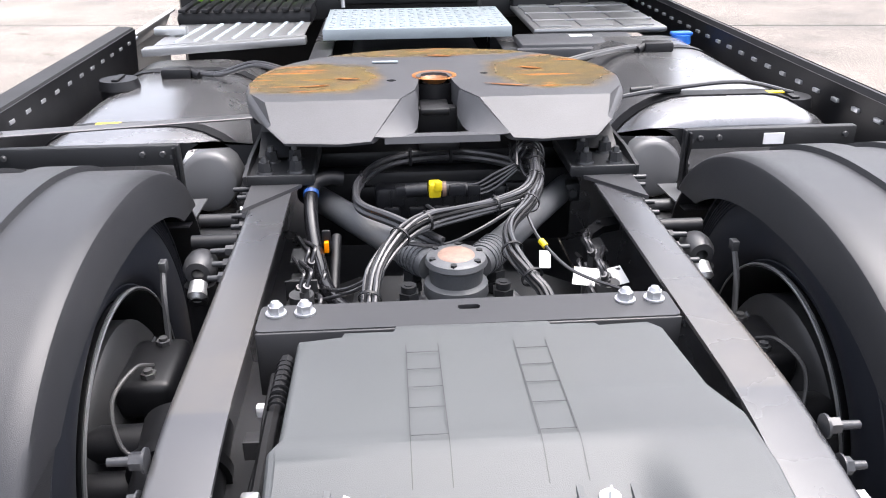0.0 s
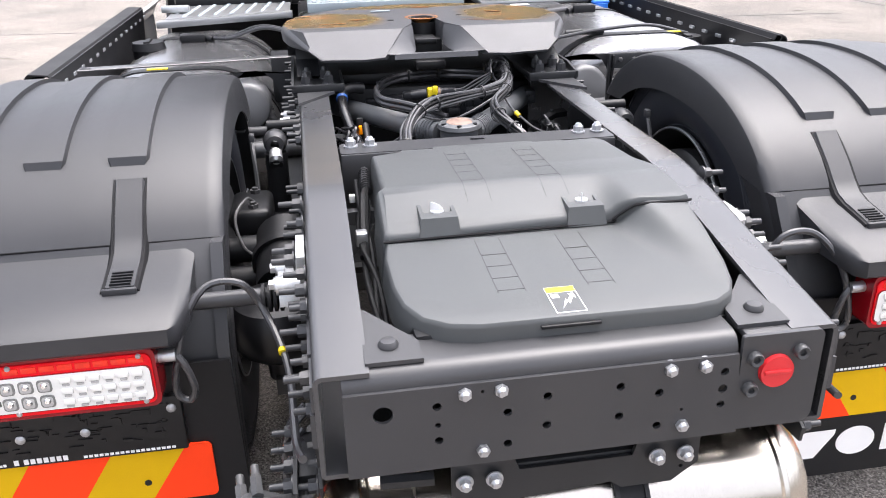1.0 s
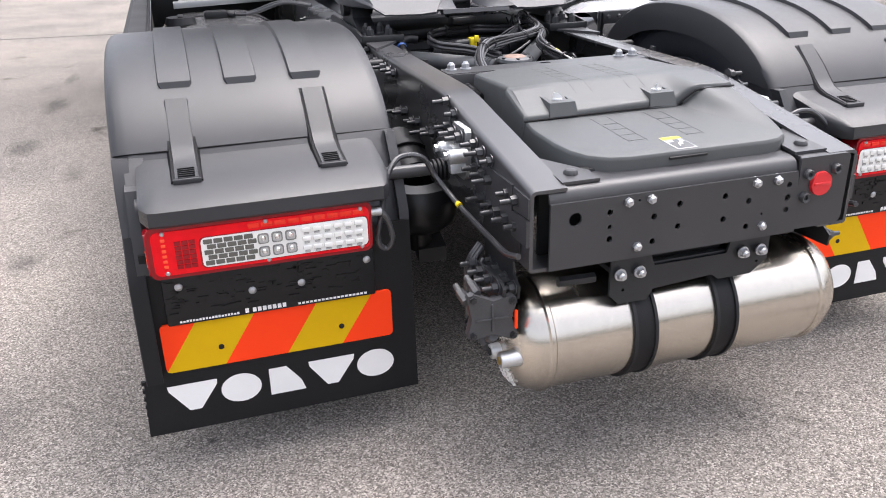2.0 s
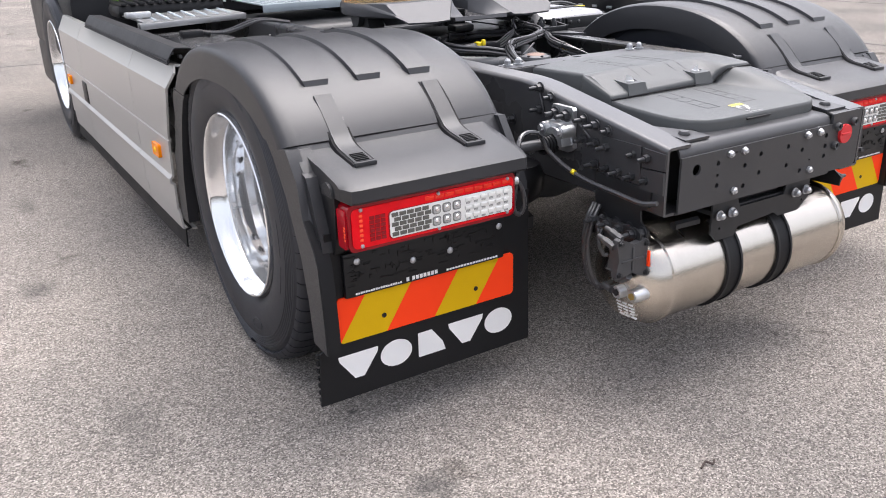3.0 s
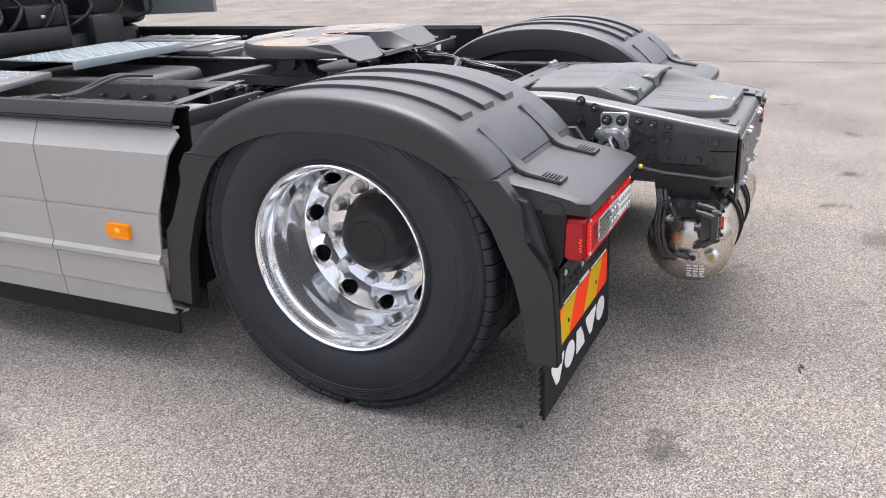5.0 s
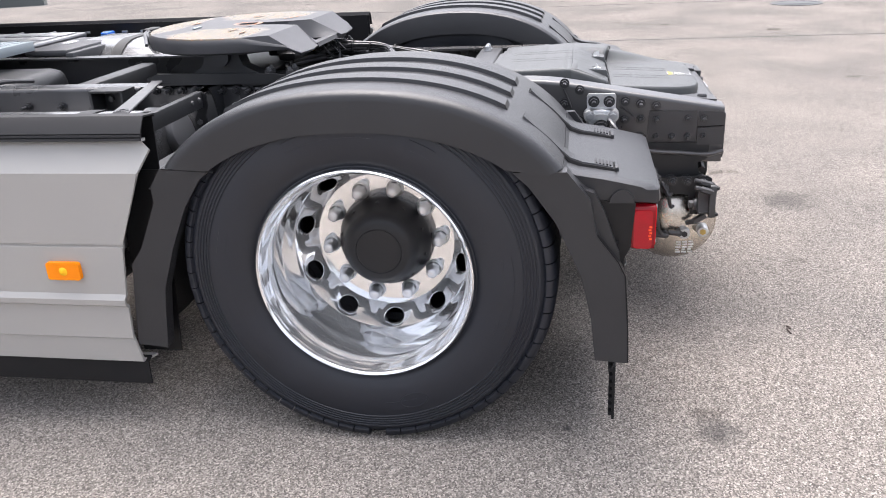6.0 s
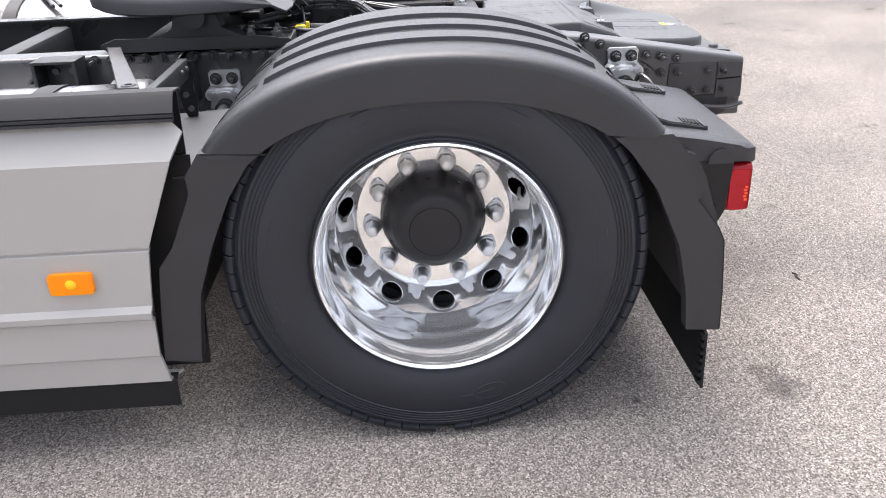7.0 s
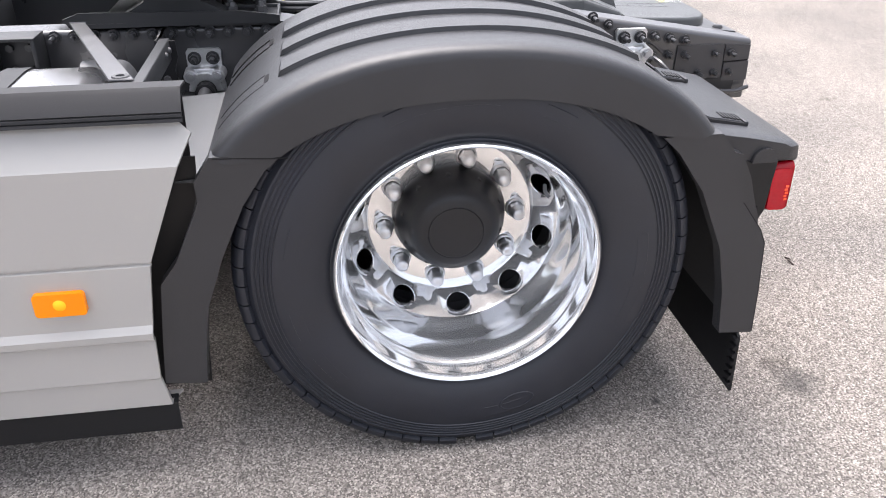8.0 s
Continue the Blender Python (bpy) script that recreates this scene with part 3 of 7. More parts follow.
def tank_and_bracket():
    """The polished air tank slung under the rear beam by two straps."""
    r, cy, cz = 0.144, -0.893, 0.377
    prof = [(0.0, -0.452), (0.05, -0.449), (0.09, -0.437), (0.122, -0.416), (0.137, -0.392), (r - 0.001, -0.368), (r + 0.0045, -0.364), (r + 0.0045, -0.355), (r - 0.001, -0.35)]
    prof += [(r, -0.3), (r, 0.3), (r - 0.001, 0.385), (r + 0.0045, 0.389), (r + 0.0045, 0.398), (r - 0.001, 0.402), (0.137, 0.425), (0.122, 0.448), (0.09, 0.468), (0.05, 0.48), (0, 0.483)]
    tank = part("air_tank", lathe(prof, "x", (0, cy, cz), 72), "tank", truck, "brushed aluminium air tank with welded ends")
    for x in (-0.12, 0.105):
        rows = []
        for k in range(41):
            a = radians(22 + 288 * k / 40) + math.pi / 2
            rows.append([(x + dx, cy + (r + 0.004) * math.cos(a), cz + (r + 0.004) * math.sin(a)) for dx in (-0.029, -0.027, 0.027, 0.029)])
        st = part("tank_strap", sheet(rows, 0.006), "flap", tank, "black rubber-lined strap")
        for dx in (-0.027, 0.027):
            rim = []
            for k in range(41):
                a = radians(22 + 288 * k / 40) + math.pi / 2
                rim.append([(x + dx + e, cy + q * math.cos(a), cz + q * math.sin(a)) for e, q in ((-0.004, r + 0.001), (-0.004, r + 0.0085), (0.004, r + 0.0085), (0.004, r + 0.001))])
            part("strap_edge", loft(rim), "strip", st)
    hang = filled([(-0.185, 0.60), (-0.085, 0.60), (-0.07, 0.565), (0.125, 0.565), (0.135, 0.60), (0.245, 0.60), (0.245, 0.535), (0.2, 0.50), (0.11, 0.50), (0.09, 0.515), (-0.07, 0.505), (-0.085, 0.48), (-0.16, 0.48), (-0.185, 0.505)], [(-0.15, 0.515, 0.004), (0.215, 0.53, 0.004)], lambda u, v: (u, -1.02, v), thick=0.007)
    hb = part("tank_bracket", hang, "steel_dark", truck, "black steel hanger plate")
    part("bracket_arm", box(-0.18, 0.24, -1.01, -0.8, 0.555, 0.57, 0.004), "steel_dark", hb)
    part("bracket_tube", rod((-0.09, -0.98, 0.585), (0.12, -0.98, 0.585), 0.02), "black", hb)
    for x, z in ((-0.165, 0.56), (-0.115, 0.56), (0.165, 0.565), (0.215, 0.565)):
        piece("bolt", zinc_mesh, hb, turn_to((x, -1.028, z), (0, -1, 0), x * 700))
    hb.location.x = -0.032
    # valve, fittings and hoses on the tank's end
    for (y, z), nm, core in (((-0.923, 0.357), "drain_plug", "steel_dark"), ((-0.983, 0.366), "test_port", "brass")):
        boss = part(nm, lathe([(0.0, -0.472), (0.012, -0.472), (0.012, -0.474), (0.017, -0.4735), (0.0195, -0.469), (0.0205, -0.44), (0.0205, -0.40)], "x", (0, y, z), 24), "cast", tank, "bright threaded tank boss")
        part("boss_plug", rod((-0.468, y, z), (-0.476, y, z), 0.0105, seg=6), core, boss)
    for y, z in ((-0.905, 0.36), (-0.86, 0.352)):
        part("tank_fitting", joined(rod((-0.40, y, z), (-0.475, y, z), 0.012, seg=6), rod((-0.475, y, z), (-0.475, y + 0.035, z + 0.004), 0.009)), "valve", tank)
    # side plate that carries the coupling valve, hung from the rail's bracket plate
    carrier = part("valve_plate", prism([(-0.80, 0.556), (-0.985, 0.566), (-1.0, 0.556), (-0.993, 0.436), (-0.982, 0.428), (-0.935, 0.432), (-0.925, 0.50), (-0.80, 0.51)], "x", -0.466, -0.473, 0.003), "steel_dark", tank, "dark steel plate with a row of nuts")
    part("plate_spacer", box(-0.467, -0.43, -0.95, -0.83, 0.525, 0.55, 0.004), "steel_dark", carrier)
    for y in (-0.822, -0.872, -0.920, -0.969):
        piece("bolt", nut_mesh, carrier, turn_to((-0.473, y, 0.549), (-1, 0, 0), y * 700))
    def cast_outline(grow):
        pts = []
        for x, z, a in ((-0.452, 0.528, 45), (-0.498, 0.534, 90), (-0.546, 0.546, 135), (-0.548, 0.497, 180), (-0.546, 0.456, 225), (-0.498, 0.452, 270), (-0.449, 0.442, 315), (-0.453, 0.485, 0)):
            k = 0.0 if a % 90 == 0 else 0.012
            for d in (-50, 0, 50) if k else (0,):
                pts.append((x + (k + grow) * math.cos(radians(a + d)), z + (k + grow) * math.sin(radians(a + d))))
        return pts
    valve = part("coupling_valve", joined(prism(cast_outline(0.0), "y", -1.004, -0.985, 0.004), prism(cast_outline(-0.016), "y", -0.99, -0.95, 0.006)), "valve", tank, "rough cast valve block with four bolt lugs")
    for x, z in ((-0.452, 0.528), (-0.546, 0.546), (-0.546, 0.456), (-0.449, 0.442)):
        part("valve_bolt", joined(rod((x, -1.003, z), (x, -1.010, z), 0.0085, seg=6), rod((x, -1.01, z), (x, -1.014, z), 0.005)), "steel_dark", valve)
    part("valve_web", box(-0.54, -0.46, -1.0075, -1.002, 0.488, 0.494, 0.002), "valve", valve)
    part("valve_web", box(-0.503, -0.496, -1.0075, -1.002, 0.46, 0.528, 0.002), "valve", valve)
    part("valve_port", joined(rod((-0.50, -0.985, 0.476), (-0.50, -0.94, 0.476), 0.02, seg=20), rod((-0.50, -0.945, 0.476), (-0.50, -0.925, 0.476), 0.0135, seg=6)), "strut", valve, "worn steel hose union")
    part("valve_port", joined(rod((-0.49, -0.985, 0.435), (-0.485, -0.95, 0.41), 0.012, seg=6), rod((-0.485, -0.95, 0.41), (-0.475, -0.925, 0.40), 0.009)), "strut", valve, "worn steel hose union")
    for x, z in ((-0.53, 0.552), (-0.556, 0.535)):
        part("hose_union", joined(rod((x, -0.99, z), (x - 0.004, -0.955, z + 0.012), 0.0105, seg=6), rod((x - 0.004, -0.958, z + 0.012), (x - 0.006, -0.935, z + 0.018), 0.007)), "valve", valve)
    part("red_tag", box(-0.447, -0.441, -1.012, -1.004, 0.46, 0.505, 0.001), "board_red", valve, "orange plastic tag")
    for k in range(5):
        w = (0.052, 0.06, 0.055, 0.04, 0.058)[k]
        for j in range(3):
            y = -0.90 - 0.021 * j
            dist = math.hypot(y + 0.893, 0.318 - 0.011 * k - cz)
            x = -0.452 + 0.016 * (dist / 0.09) ** 2.2
            part("stencil_bar", box(x - 0.002, x + 0.004, y - w / 3.4, y, 0.316 - 0.011 * k, 0.320 - 0.011 * k), "white", tank)
    for k, y0 in enumerate((-0.79, -0.80, -0.815)):
        hose = tube([(-0.45, y0, 0.585), (-0.483, y0 - 0.01, 0.545), (-0.487 - 0.004 * k, y0 - 0.005, 0.47), (-0.485 - 0.003 * k, y0 - 0.015, 0.40), (-0.478, y0 - 0.03, 0.36), (-0.475, -0.845 - 0.012 * k, 0.353)], 0.0065, 8)
        part("air_hose", hose, "cable", tank)
    part("air_hose", tube([(-0.455, -0.83, 0.56), (-0.48, -0.845, 0.53), (-0.475, -0.86, 0.50), (-0.47, -0.875, 0.503)], 0.006, 8), "cable", tank)
    part("air_hose", tube([(-0.455, -0.85, 0.55), (-0.49, -0.86, 0.50), (-0.48, -0.87, 0.46), (-0.47, -0.88, 0.458)], 0.006, 8), "cable", tank)
    # cast shock mounts behind the hanger
    part("hanger_tube", rod((-0.21, -0.99, 0.545), (-0.30, -0.985, 0.545), 0.013, seg=6), "steel_dark", hb)


def seg_path(k, th, a=0.60, b=0.425):
    """A point (y, z) on the wheel arch curve, scaled k about the hub line."""
    c, sn = math.cos(th), math.sin(th)
    n = 2 / 2.2
    return k * a * math.copysign(abs(c) ** n, c), 0.60 + k * b * abs(sn) ** n


def mudguard(s):
    """The wheel's plastic guard: an arched shell with ribs, straps, and a rear shelf over the lamp."""
    span = [(radians(29.6), radians(150.4)), (radians(42.1), radians(137.9))]
    sec = [(0.585, None, 0), (0.585, 0.945, 0), (0.588, 0.963, 0), (0.598, 0.976, 0), (0.62, 0.984, 0), (0.9, 0.988, 0), (1.18, 0.99, 0), (1.225, 0.9895, 0), (1.246, 0.985, 0), (1.259, 0.974, 0), (1.266, 0.955, 0), (1.268, 0.925, 0), (1.268, None, 0)]
    rows = []
    for i in range(49):
        v = i / 48
        row = []
        for o, k, _ in sec:
            lo, hi = span[0] if k else span[1]
            th = lo + (hi - lo) * v
            y, z = seg_path(k, th) if k else seg_path(1, th, 0.505, 0.316)
            row.append((s * o, y, z))
        rows.append(row)
    guard = part("mudguard", sheet(rows, 0.005), "plastic", truck, "dark grey grained plastic mudguard with raised ribs")

    def pad(name, o, w, v0, v1, h, mat="plastic", n=28, edge=0.1):
        rr = []
        for i in range(n + 1):
            v = v0 + (v1 - v0) * i / n
            end = min(1.0, min(i, n - i) / 0.9)
            pinch = 1.0 if 0 < i < n else 0.8
            lo, hi = span[0]
            row = []
            for x, up in ((-w / 2 - 0.004, 0), (-w / 2, 1), (w / 2, 1), (w / 2 + 0.004, 0)):
                y, z = seg_path(0.987 + (-0.004 + h * up * end) / 0.45, lo + (hi - lo) * v)
                row.append((s * (o + x * pinch), y, z))
            rr.append(row)
        return part(name, sheet(rr), mat, guard, smooth=30)

    for o in (1.10, 0.94, 0.775):
        pad("rib", o, 0.077, 0.176, 0.822, 0.015)
    for o in (1.103, 0.768):
        # moulded strap hooked over the shelf; a near-black sheet paints its recess's shade
        line = [(-0.414, 0.9145), (-0.45, 0.889), (-0.485, 0.859), (-0.515, 0.828), (-0.54, 0.806), (-0.57, 0.795), (-0.60, 0.790), (-0.655, 0.780)]
        for name, w, lift, mat in (("strap_shade_rim", 0.0375, 0.0045, "gap"), ("shelf_strap", 0.0305, 0.0075, "plastic")):
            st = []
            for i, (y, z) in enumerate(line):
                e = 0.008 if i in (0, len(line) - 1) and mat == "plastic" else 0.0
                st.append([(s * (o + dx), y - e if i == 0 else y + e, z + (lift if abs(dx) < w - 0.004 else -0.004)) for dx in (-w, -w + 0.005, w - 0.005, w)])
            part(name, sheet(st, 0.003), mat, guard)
        part("strap_end", box(s * (o - 0.031), s * (o + 0.031), -0.662, -0.652, 0.772, 0.789, 0.003), "plastic", guard)
        for k in range(5):
            part("slot", box(s * (o - 0.019), s * (o + 0.019), -0.6075 - 0.009 * k, -0.6035 - 0.009 * k, 0.795 - 0.0017 * k, 0.7990 - 0.0017 * k), "black", guard)
    # front mouldings: a shallow recess edge with a slot at its head
    lo, hi = span[0]
    for o in (1.088, 0.785):
        for e in (-0.034, 0.034):
            line = []
            for i in range(9):
                y, z = seg_path(0.9885, lo + (hi - lo) * (0.012 + 0.138 * i / 8))
                line.append((s * (o + e), y, z))
            part("recess_line", tube(line, 0.0017, 5, 2), "gap", guard)
        pad("front_slot", o, 0.05, 0.148, 0.163, 0.006, "gap", 6)
    # split line seams
    part("seam", tube([(s * 0.588, -0.508, 0.812), (s * 0.65, -0.519, 0.8185), (s * 0.9, -0.5215, 0.8195), (s * 1.2, -0.522, 0.82), (s * 1.262, -0.505, 0.818)], 0.002, 6), "gap", guard)

    part("seam", tube([(s * 0.588, 0.498, 0.812), (s * 0.65, 0.509, 0.8185), (s * 0.9, 0.5115, 0.8195), (s * 1.2, 0.512, 0.82), (s * 1.262, 0.495, 0.818)], 0.002, 6), "gap", guard)
    part("seam", tube([(s * 1.266, 0.516, 0.823), (s * 1.2665, 0.447, 0.8195), (s * 1.2665, 0.372, 0.815)], 0.0022, 6), "gap", guard)
    # rear shelf
    prof = [(-0.525, 0.808), (-0.56, 0.795), (-0.64, 0.782), (-0.744, 0.760), (-0.762, 0.750), (-0.765, 0.720), (-0.76, 0.714), (-0.70, 0.714), (-0.52, 0.73)]
    rings = []
    for o, k in ((0.645, 0.72), (0.66, 0.93), (0.675, 1.0), (1.17, 1.0), (1.195, 0.98), (1.213, 0.86)):
        rings.append([(s * o, -0.52 + (y + 0.52) * k, 0.775 + (z - 0.775) * (1.0 if k > 0.9 else 0.85)) for y, z in prof])
    part("lamp_shelf", bevelled(loft(rings), 0.009, 3, 32), "plastic", guard, "grey plastic shelf over the tail lamp")
    # inner and outer cheeks of the shelf
    part("shelf_cheek", prism([(-0.49, 0.79), (-0.50, 0.806), (-0.53, 0.812), (-0.60, 0.742), (-0.605, 0.69), (-0.52, 0.69)], "x", s * 1.195, s * 1.24, 0.006, 2), "plastic", guard)

    # rear quarter wing
    wing = [(-0.401, 0.813), (-0.533, 0.815), (-0.591, 0.742), (-0.608, 0.649), (-0.661, 0.579), (-0.678, 0.542), (-0.689, 0.40), (-0.693, 0.296), (-0.61, 0.302), (-0.598, 0.42), (-0.572, 0.537), (-0.507, 0.684), (-0.44, 0.777)]
    part("rear_wing", prism(wing, "x", s * 1.228, s * 1.2655, 0.004, 3), "plastic", guard)
    # black strip laid over the wing's rear edge to paint its shade
    edge = [(-0.612, 0.648), (-0.665, 0.578), (-0.682, 0.542), (-0.693, 0.40), (-0.697, 0.297), (-0.69, 0.297), (-0.686, 0.40), (-0.675, 0.542), (-0.658, 0.579), (-0.606, 0.648)]
    part("wing_shade_strip", prism(edge, "x", s * 1.226, s * 1.263, 0.001), "flap", guard, "black strip painting shade on the rear wing edge")
    part("wing_recess", prism([(-0.57, 0.765), (-0.6, 0.755), (-0.628, 0.70), (-0.648, 0.64), (-0.664, 0.60), (-0.668, 0.57), (-0.60, 0.57), (-0.565, 0.66)], "x", s * 1.2, s * 1.2435, 0.006, 2), "plastic", guard)
    part("lamp_side_panel", prism([(-0.56, 0.745), (-0.644, 0.722), (-0.702, 0.722), (-0.692, 0.60), (-0.675, 0.565), (-0.63, 0.565), (-0.57, 0.64)], "x", s * 1.19, s * 1.215, 0.004), "black", guard)
    part("shelf_end_cap", prism([(-0.668 + 0.03 * math.cos(radians(a)), 0.722 + 0.034 * math.sin(radians(a))) for a in range(0, 181, 20)], "x", s * 1.19, s * 1.2205, 0.003), "plastic", guard)
    inner = [(-0.401, 0.813), (-0.545, 0.818), (-0.60, 0.74), (-0.655, 0.64), (-0.655, 0.36), (-0.60, 0.36), (-0.572, 0.537), (-0.507, 0.684), (-0.44, 0.777)]
    part("inner_wing", prism(inner, "x", s * 0.588, s * 0.612, 0.005, 2), "plastic", guard)
    back = []
    for y, z in ((-0.5215, 0.8185), (-0.548, 0.786), (-0.578, 0.745), (-0.608, 0.69), (-0.635, 0.62), (-0.65, 0.55), (-0.652, 0.31)):
        back.append([(s * o, y + dy, z) for o, dy in ((0.587, 0.05), (0.588, 0.02), (0.595, 0.006), (0.612, 0.0), (0.9, 0.0), (1.215, 0.0), (1.24, 0.006), (1.258, 0.02))])
    part("rear_panel", sheet(back, 0.005), "plastic", guard)
    # front quarter wing
    fw = [(0.382, 0.822), (0.523, 0.824), (0.558, 0.773), (0.556, 0.73), (0.618, 0.598), (0.655, 0.55), (0.672, 0.42), (0.685, 0.30), (0.596, 0.291), (0.582, 0.40), (0.57, 0.478), (0.525, 0.60), (0.471, 0.715), (0.42, 0.79)]
    part("front_wing", prism(fw, "x", s * 1.225, s * 1.2655, 0.004, 3), "plastic", guard)
    fr = []
    for y, z in ((0.50, 0.825), (0.555, 0.75), (0.60, 0.62), (0.64, 0.48), (0.65, 0.31)):
        fr.append([(s * o, y, z) for o in (0.6, 0.9, 1.24)])
    part("front_panel", sheet(fr, 0.006), "plastic", guard)
    part("gap_shield", prism([(0.56, 0.80), (0.69, 0.80), (0.72, 0.24), (0.60, 0.24)], "x", s * 1.185, s * 1.19), "black", guard)
    part("splash_panel", prism(rounded(s * 0.66 if s > 0 else -1.18, 1.18 if s > 0 else -0.66, 0.55, 0.70, 0.02, 3), "y", 0.634, 0.646, 0.004), "drum", guard)
    return guard


def mud_flap(s):
    """The rubber flap with its hazard board, number plate holder and printing."""
    left = s < 0
    flap = prism([(s * 0.583, 0.135), (s * 1.282, 0.133), (s * 1.274, 0.29), (s * 1.235, 0.31), (s * 1.235, 0.62), (s * 0.59, 0.62), (s * 0.585, 0.3)], "y", -0.664, -0.657, 0.002)
    fl = part("mud_flap", flap, "flap", truck, "black rubber mud flap with printed white lettering shapes")
    for k in range(7):
        part("flap_tooth", box(s * 1.255, s * 1.281, -0.657, -0.648, 0.145 + k * 0.022, 0.155 + k * 0.022), "flap", fl)
    # hazard board of slanting bands
    x0, x1, z0, z1 = 0.648, 1.217, 0.307, 0.438
    lo = rounded(x0, x1, z0, z1, 0.012, 4)
    bounds = [x0 - 0.3, 0.697, 0.838, 0.991, 1.132, x1 + 0.3]
    lean = 0.085
    for k in range(5):
        a, b = bounds[k], bounds[k + 1]
        poly = clip_band(lo, a, b, z0, lean, z1)
        pp = [(s * u, v) for u, v in poly]
        if len(pp) > 2:
            part("board_band", prism(pp, "y", -0.6705, -0.6645), "board_red" if k % 2 == 0 else "board_yellow", fl, "fluorescent red hazard band" if k % 2 == 0 else "yellow hazard band")
    for x in (0.782, 1.082):
        part("board_rivet", rod((s * x, -0.6695, 0.357), (s * x, -0.672, 0.357), 0.007), "black", fl)
    # printed mark: five plain white shapes
    word = [("tri", 0), ("oval", 1), ("block", 2), ("tri", 3), ("oval", 4)]
    step = 0.582 / 5
    for kind, k in word:
        cx = (-1.222 if left else 0.642) + step * (k + 0.5)
        zt, zb = 0.266, 0.19
        if kind == "tri":
            poly = [(cx - 0.06, zt), (cx + 0.06, zt), (cx + 0.058, zt - 0.014), (cx + 0.014, zb), (cx - 0.014, zb), (cx - 0.058, zt - 0.014)]
        elif kind == "oval":
            poly = [(cx + 0.05 * math.cos(a / 12 * math.pi), (zt + zb) / 2 + 0.04 * math.sin(a / 12 * math.pi)) for a in range(24)]
        else:
            poly = [(cx - 0.045, zb), (cx + 0.045, zb), (cx + 0.035, zb + 0.03), (cx, zt), (cx - 0.045, zt)]
        part("printed_mark", prism(poly, "y", -0.6652, -0.6635), "white", fl, "white printed shape")
    # number plate holder
    hold = joined(box(s * 0.69, s * 1.195, -0.682, -0.664, 0.437, 0.562, 0.004))
    ph = part("plate_holder", hold, "black", fl, "black embossed number plate holder, empty")
    rnd = random.Random(5)
    for k in range(100):
        x, z = 0.705 + 0.475 * rnd.random(), 0.468 + 0.085 * rnd.random()
        w, h = rnd.choice([(0.012, 0.002), (0.02, 0.0025), (0.003, 0.014), (0.008, 0.008), (0.026, 0.002)])
        part("embossing", box(s * x, s * (x + w), -0.6845, -0.6815, z, min(z + h, 0.556)), "black", ph)
    for x, z in ((1.158, 0.537), (0.992, 0.501), (0.874, 0.502), (0.709, 0.537)):
        part("screw", lathe([(0, 0.006), (0.006, 0.005), (0.0095, 0.002), (0.0095, 0)], "z", (0, 0, 0), 16), "zinc", ph).matrix_basis = turn_to((s * x, -0.6825, z), (0, -1, 0))
    zb = 0.4435
    bars = [(1.168, 1.028, 0.0055, 19), (1.016, 1.004, 0.0115, 1), (0.998, 0.914, 0.011, 7), (0.888, 0.712, 0.0052, 18)]
    for a, b, h, n in bars:
        for j in range(n):
            u0, u1 = a + (b - a) * (j + 0.1) / n, a + (b - a) * (j + 0.82) / n
            part("print_bar", box(s * u0, s * u1, -0.6832, -0.6815, zb, zb + h * (0.8 if n == 19 and j % 4 == 1 else 1.0)), "white", ph)
    return fl


def clip_band(poly, a, b, z0, lean, z1):
    """The part of a polygon between two slanting lines."""
    def cut(pts, at, keep):
        out = []
        for i, p in enumerate(pts):
            q = pts[(i + 1) % len(pts)]
            dp = (p[0] - at - lean * (z1 - p[1]) / (z1 - z0)) * keep
            dq = (q[0] - at - lean * (z1 - q[1]) / (z1 - z0)) * keep
            if dp >= 0:
                out.append(p)
            if dp * dq < 0:
                t = dp / (dp - dq)
                out.append((p[0] + (q[0] - p[0]) * t, p[1] + (q[1] - p[1]) * t))
        return out
    return cut(cut(poly, a, 1), b, -1)


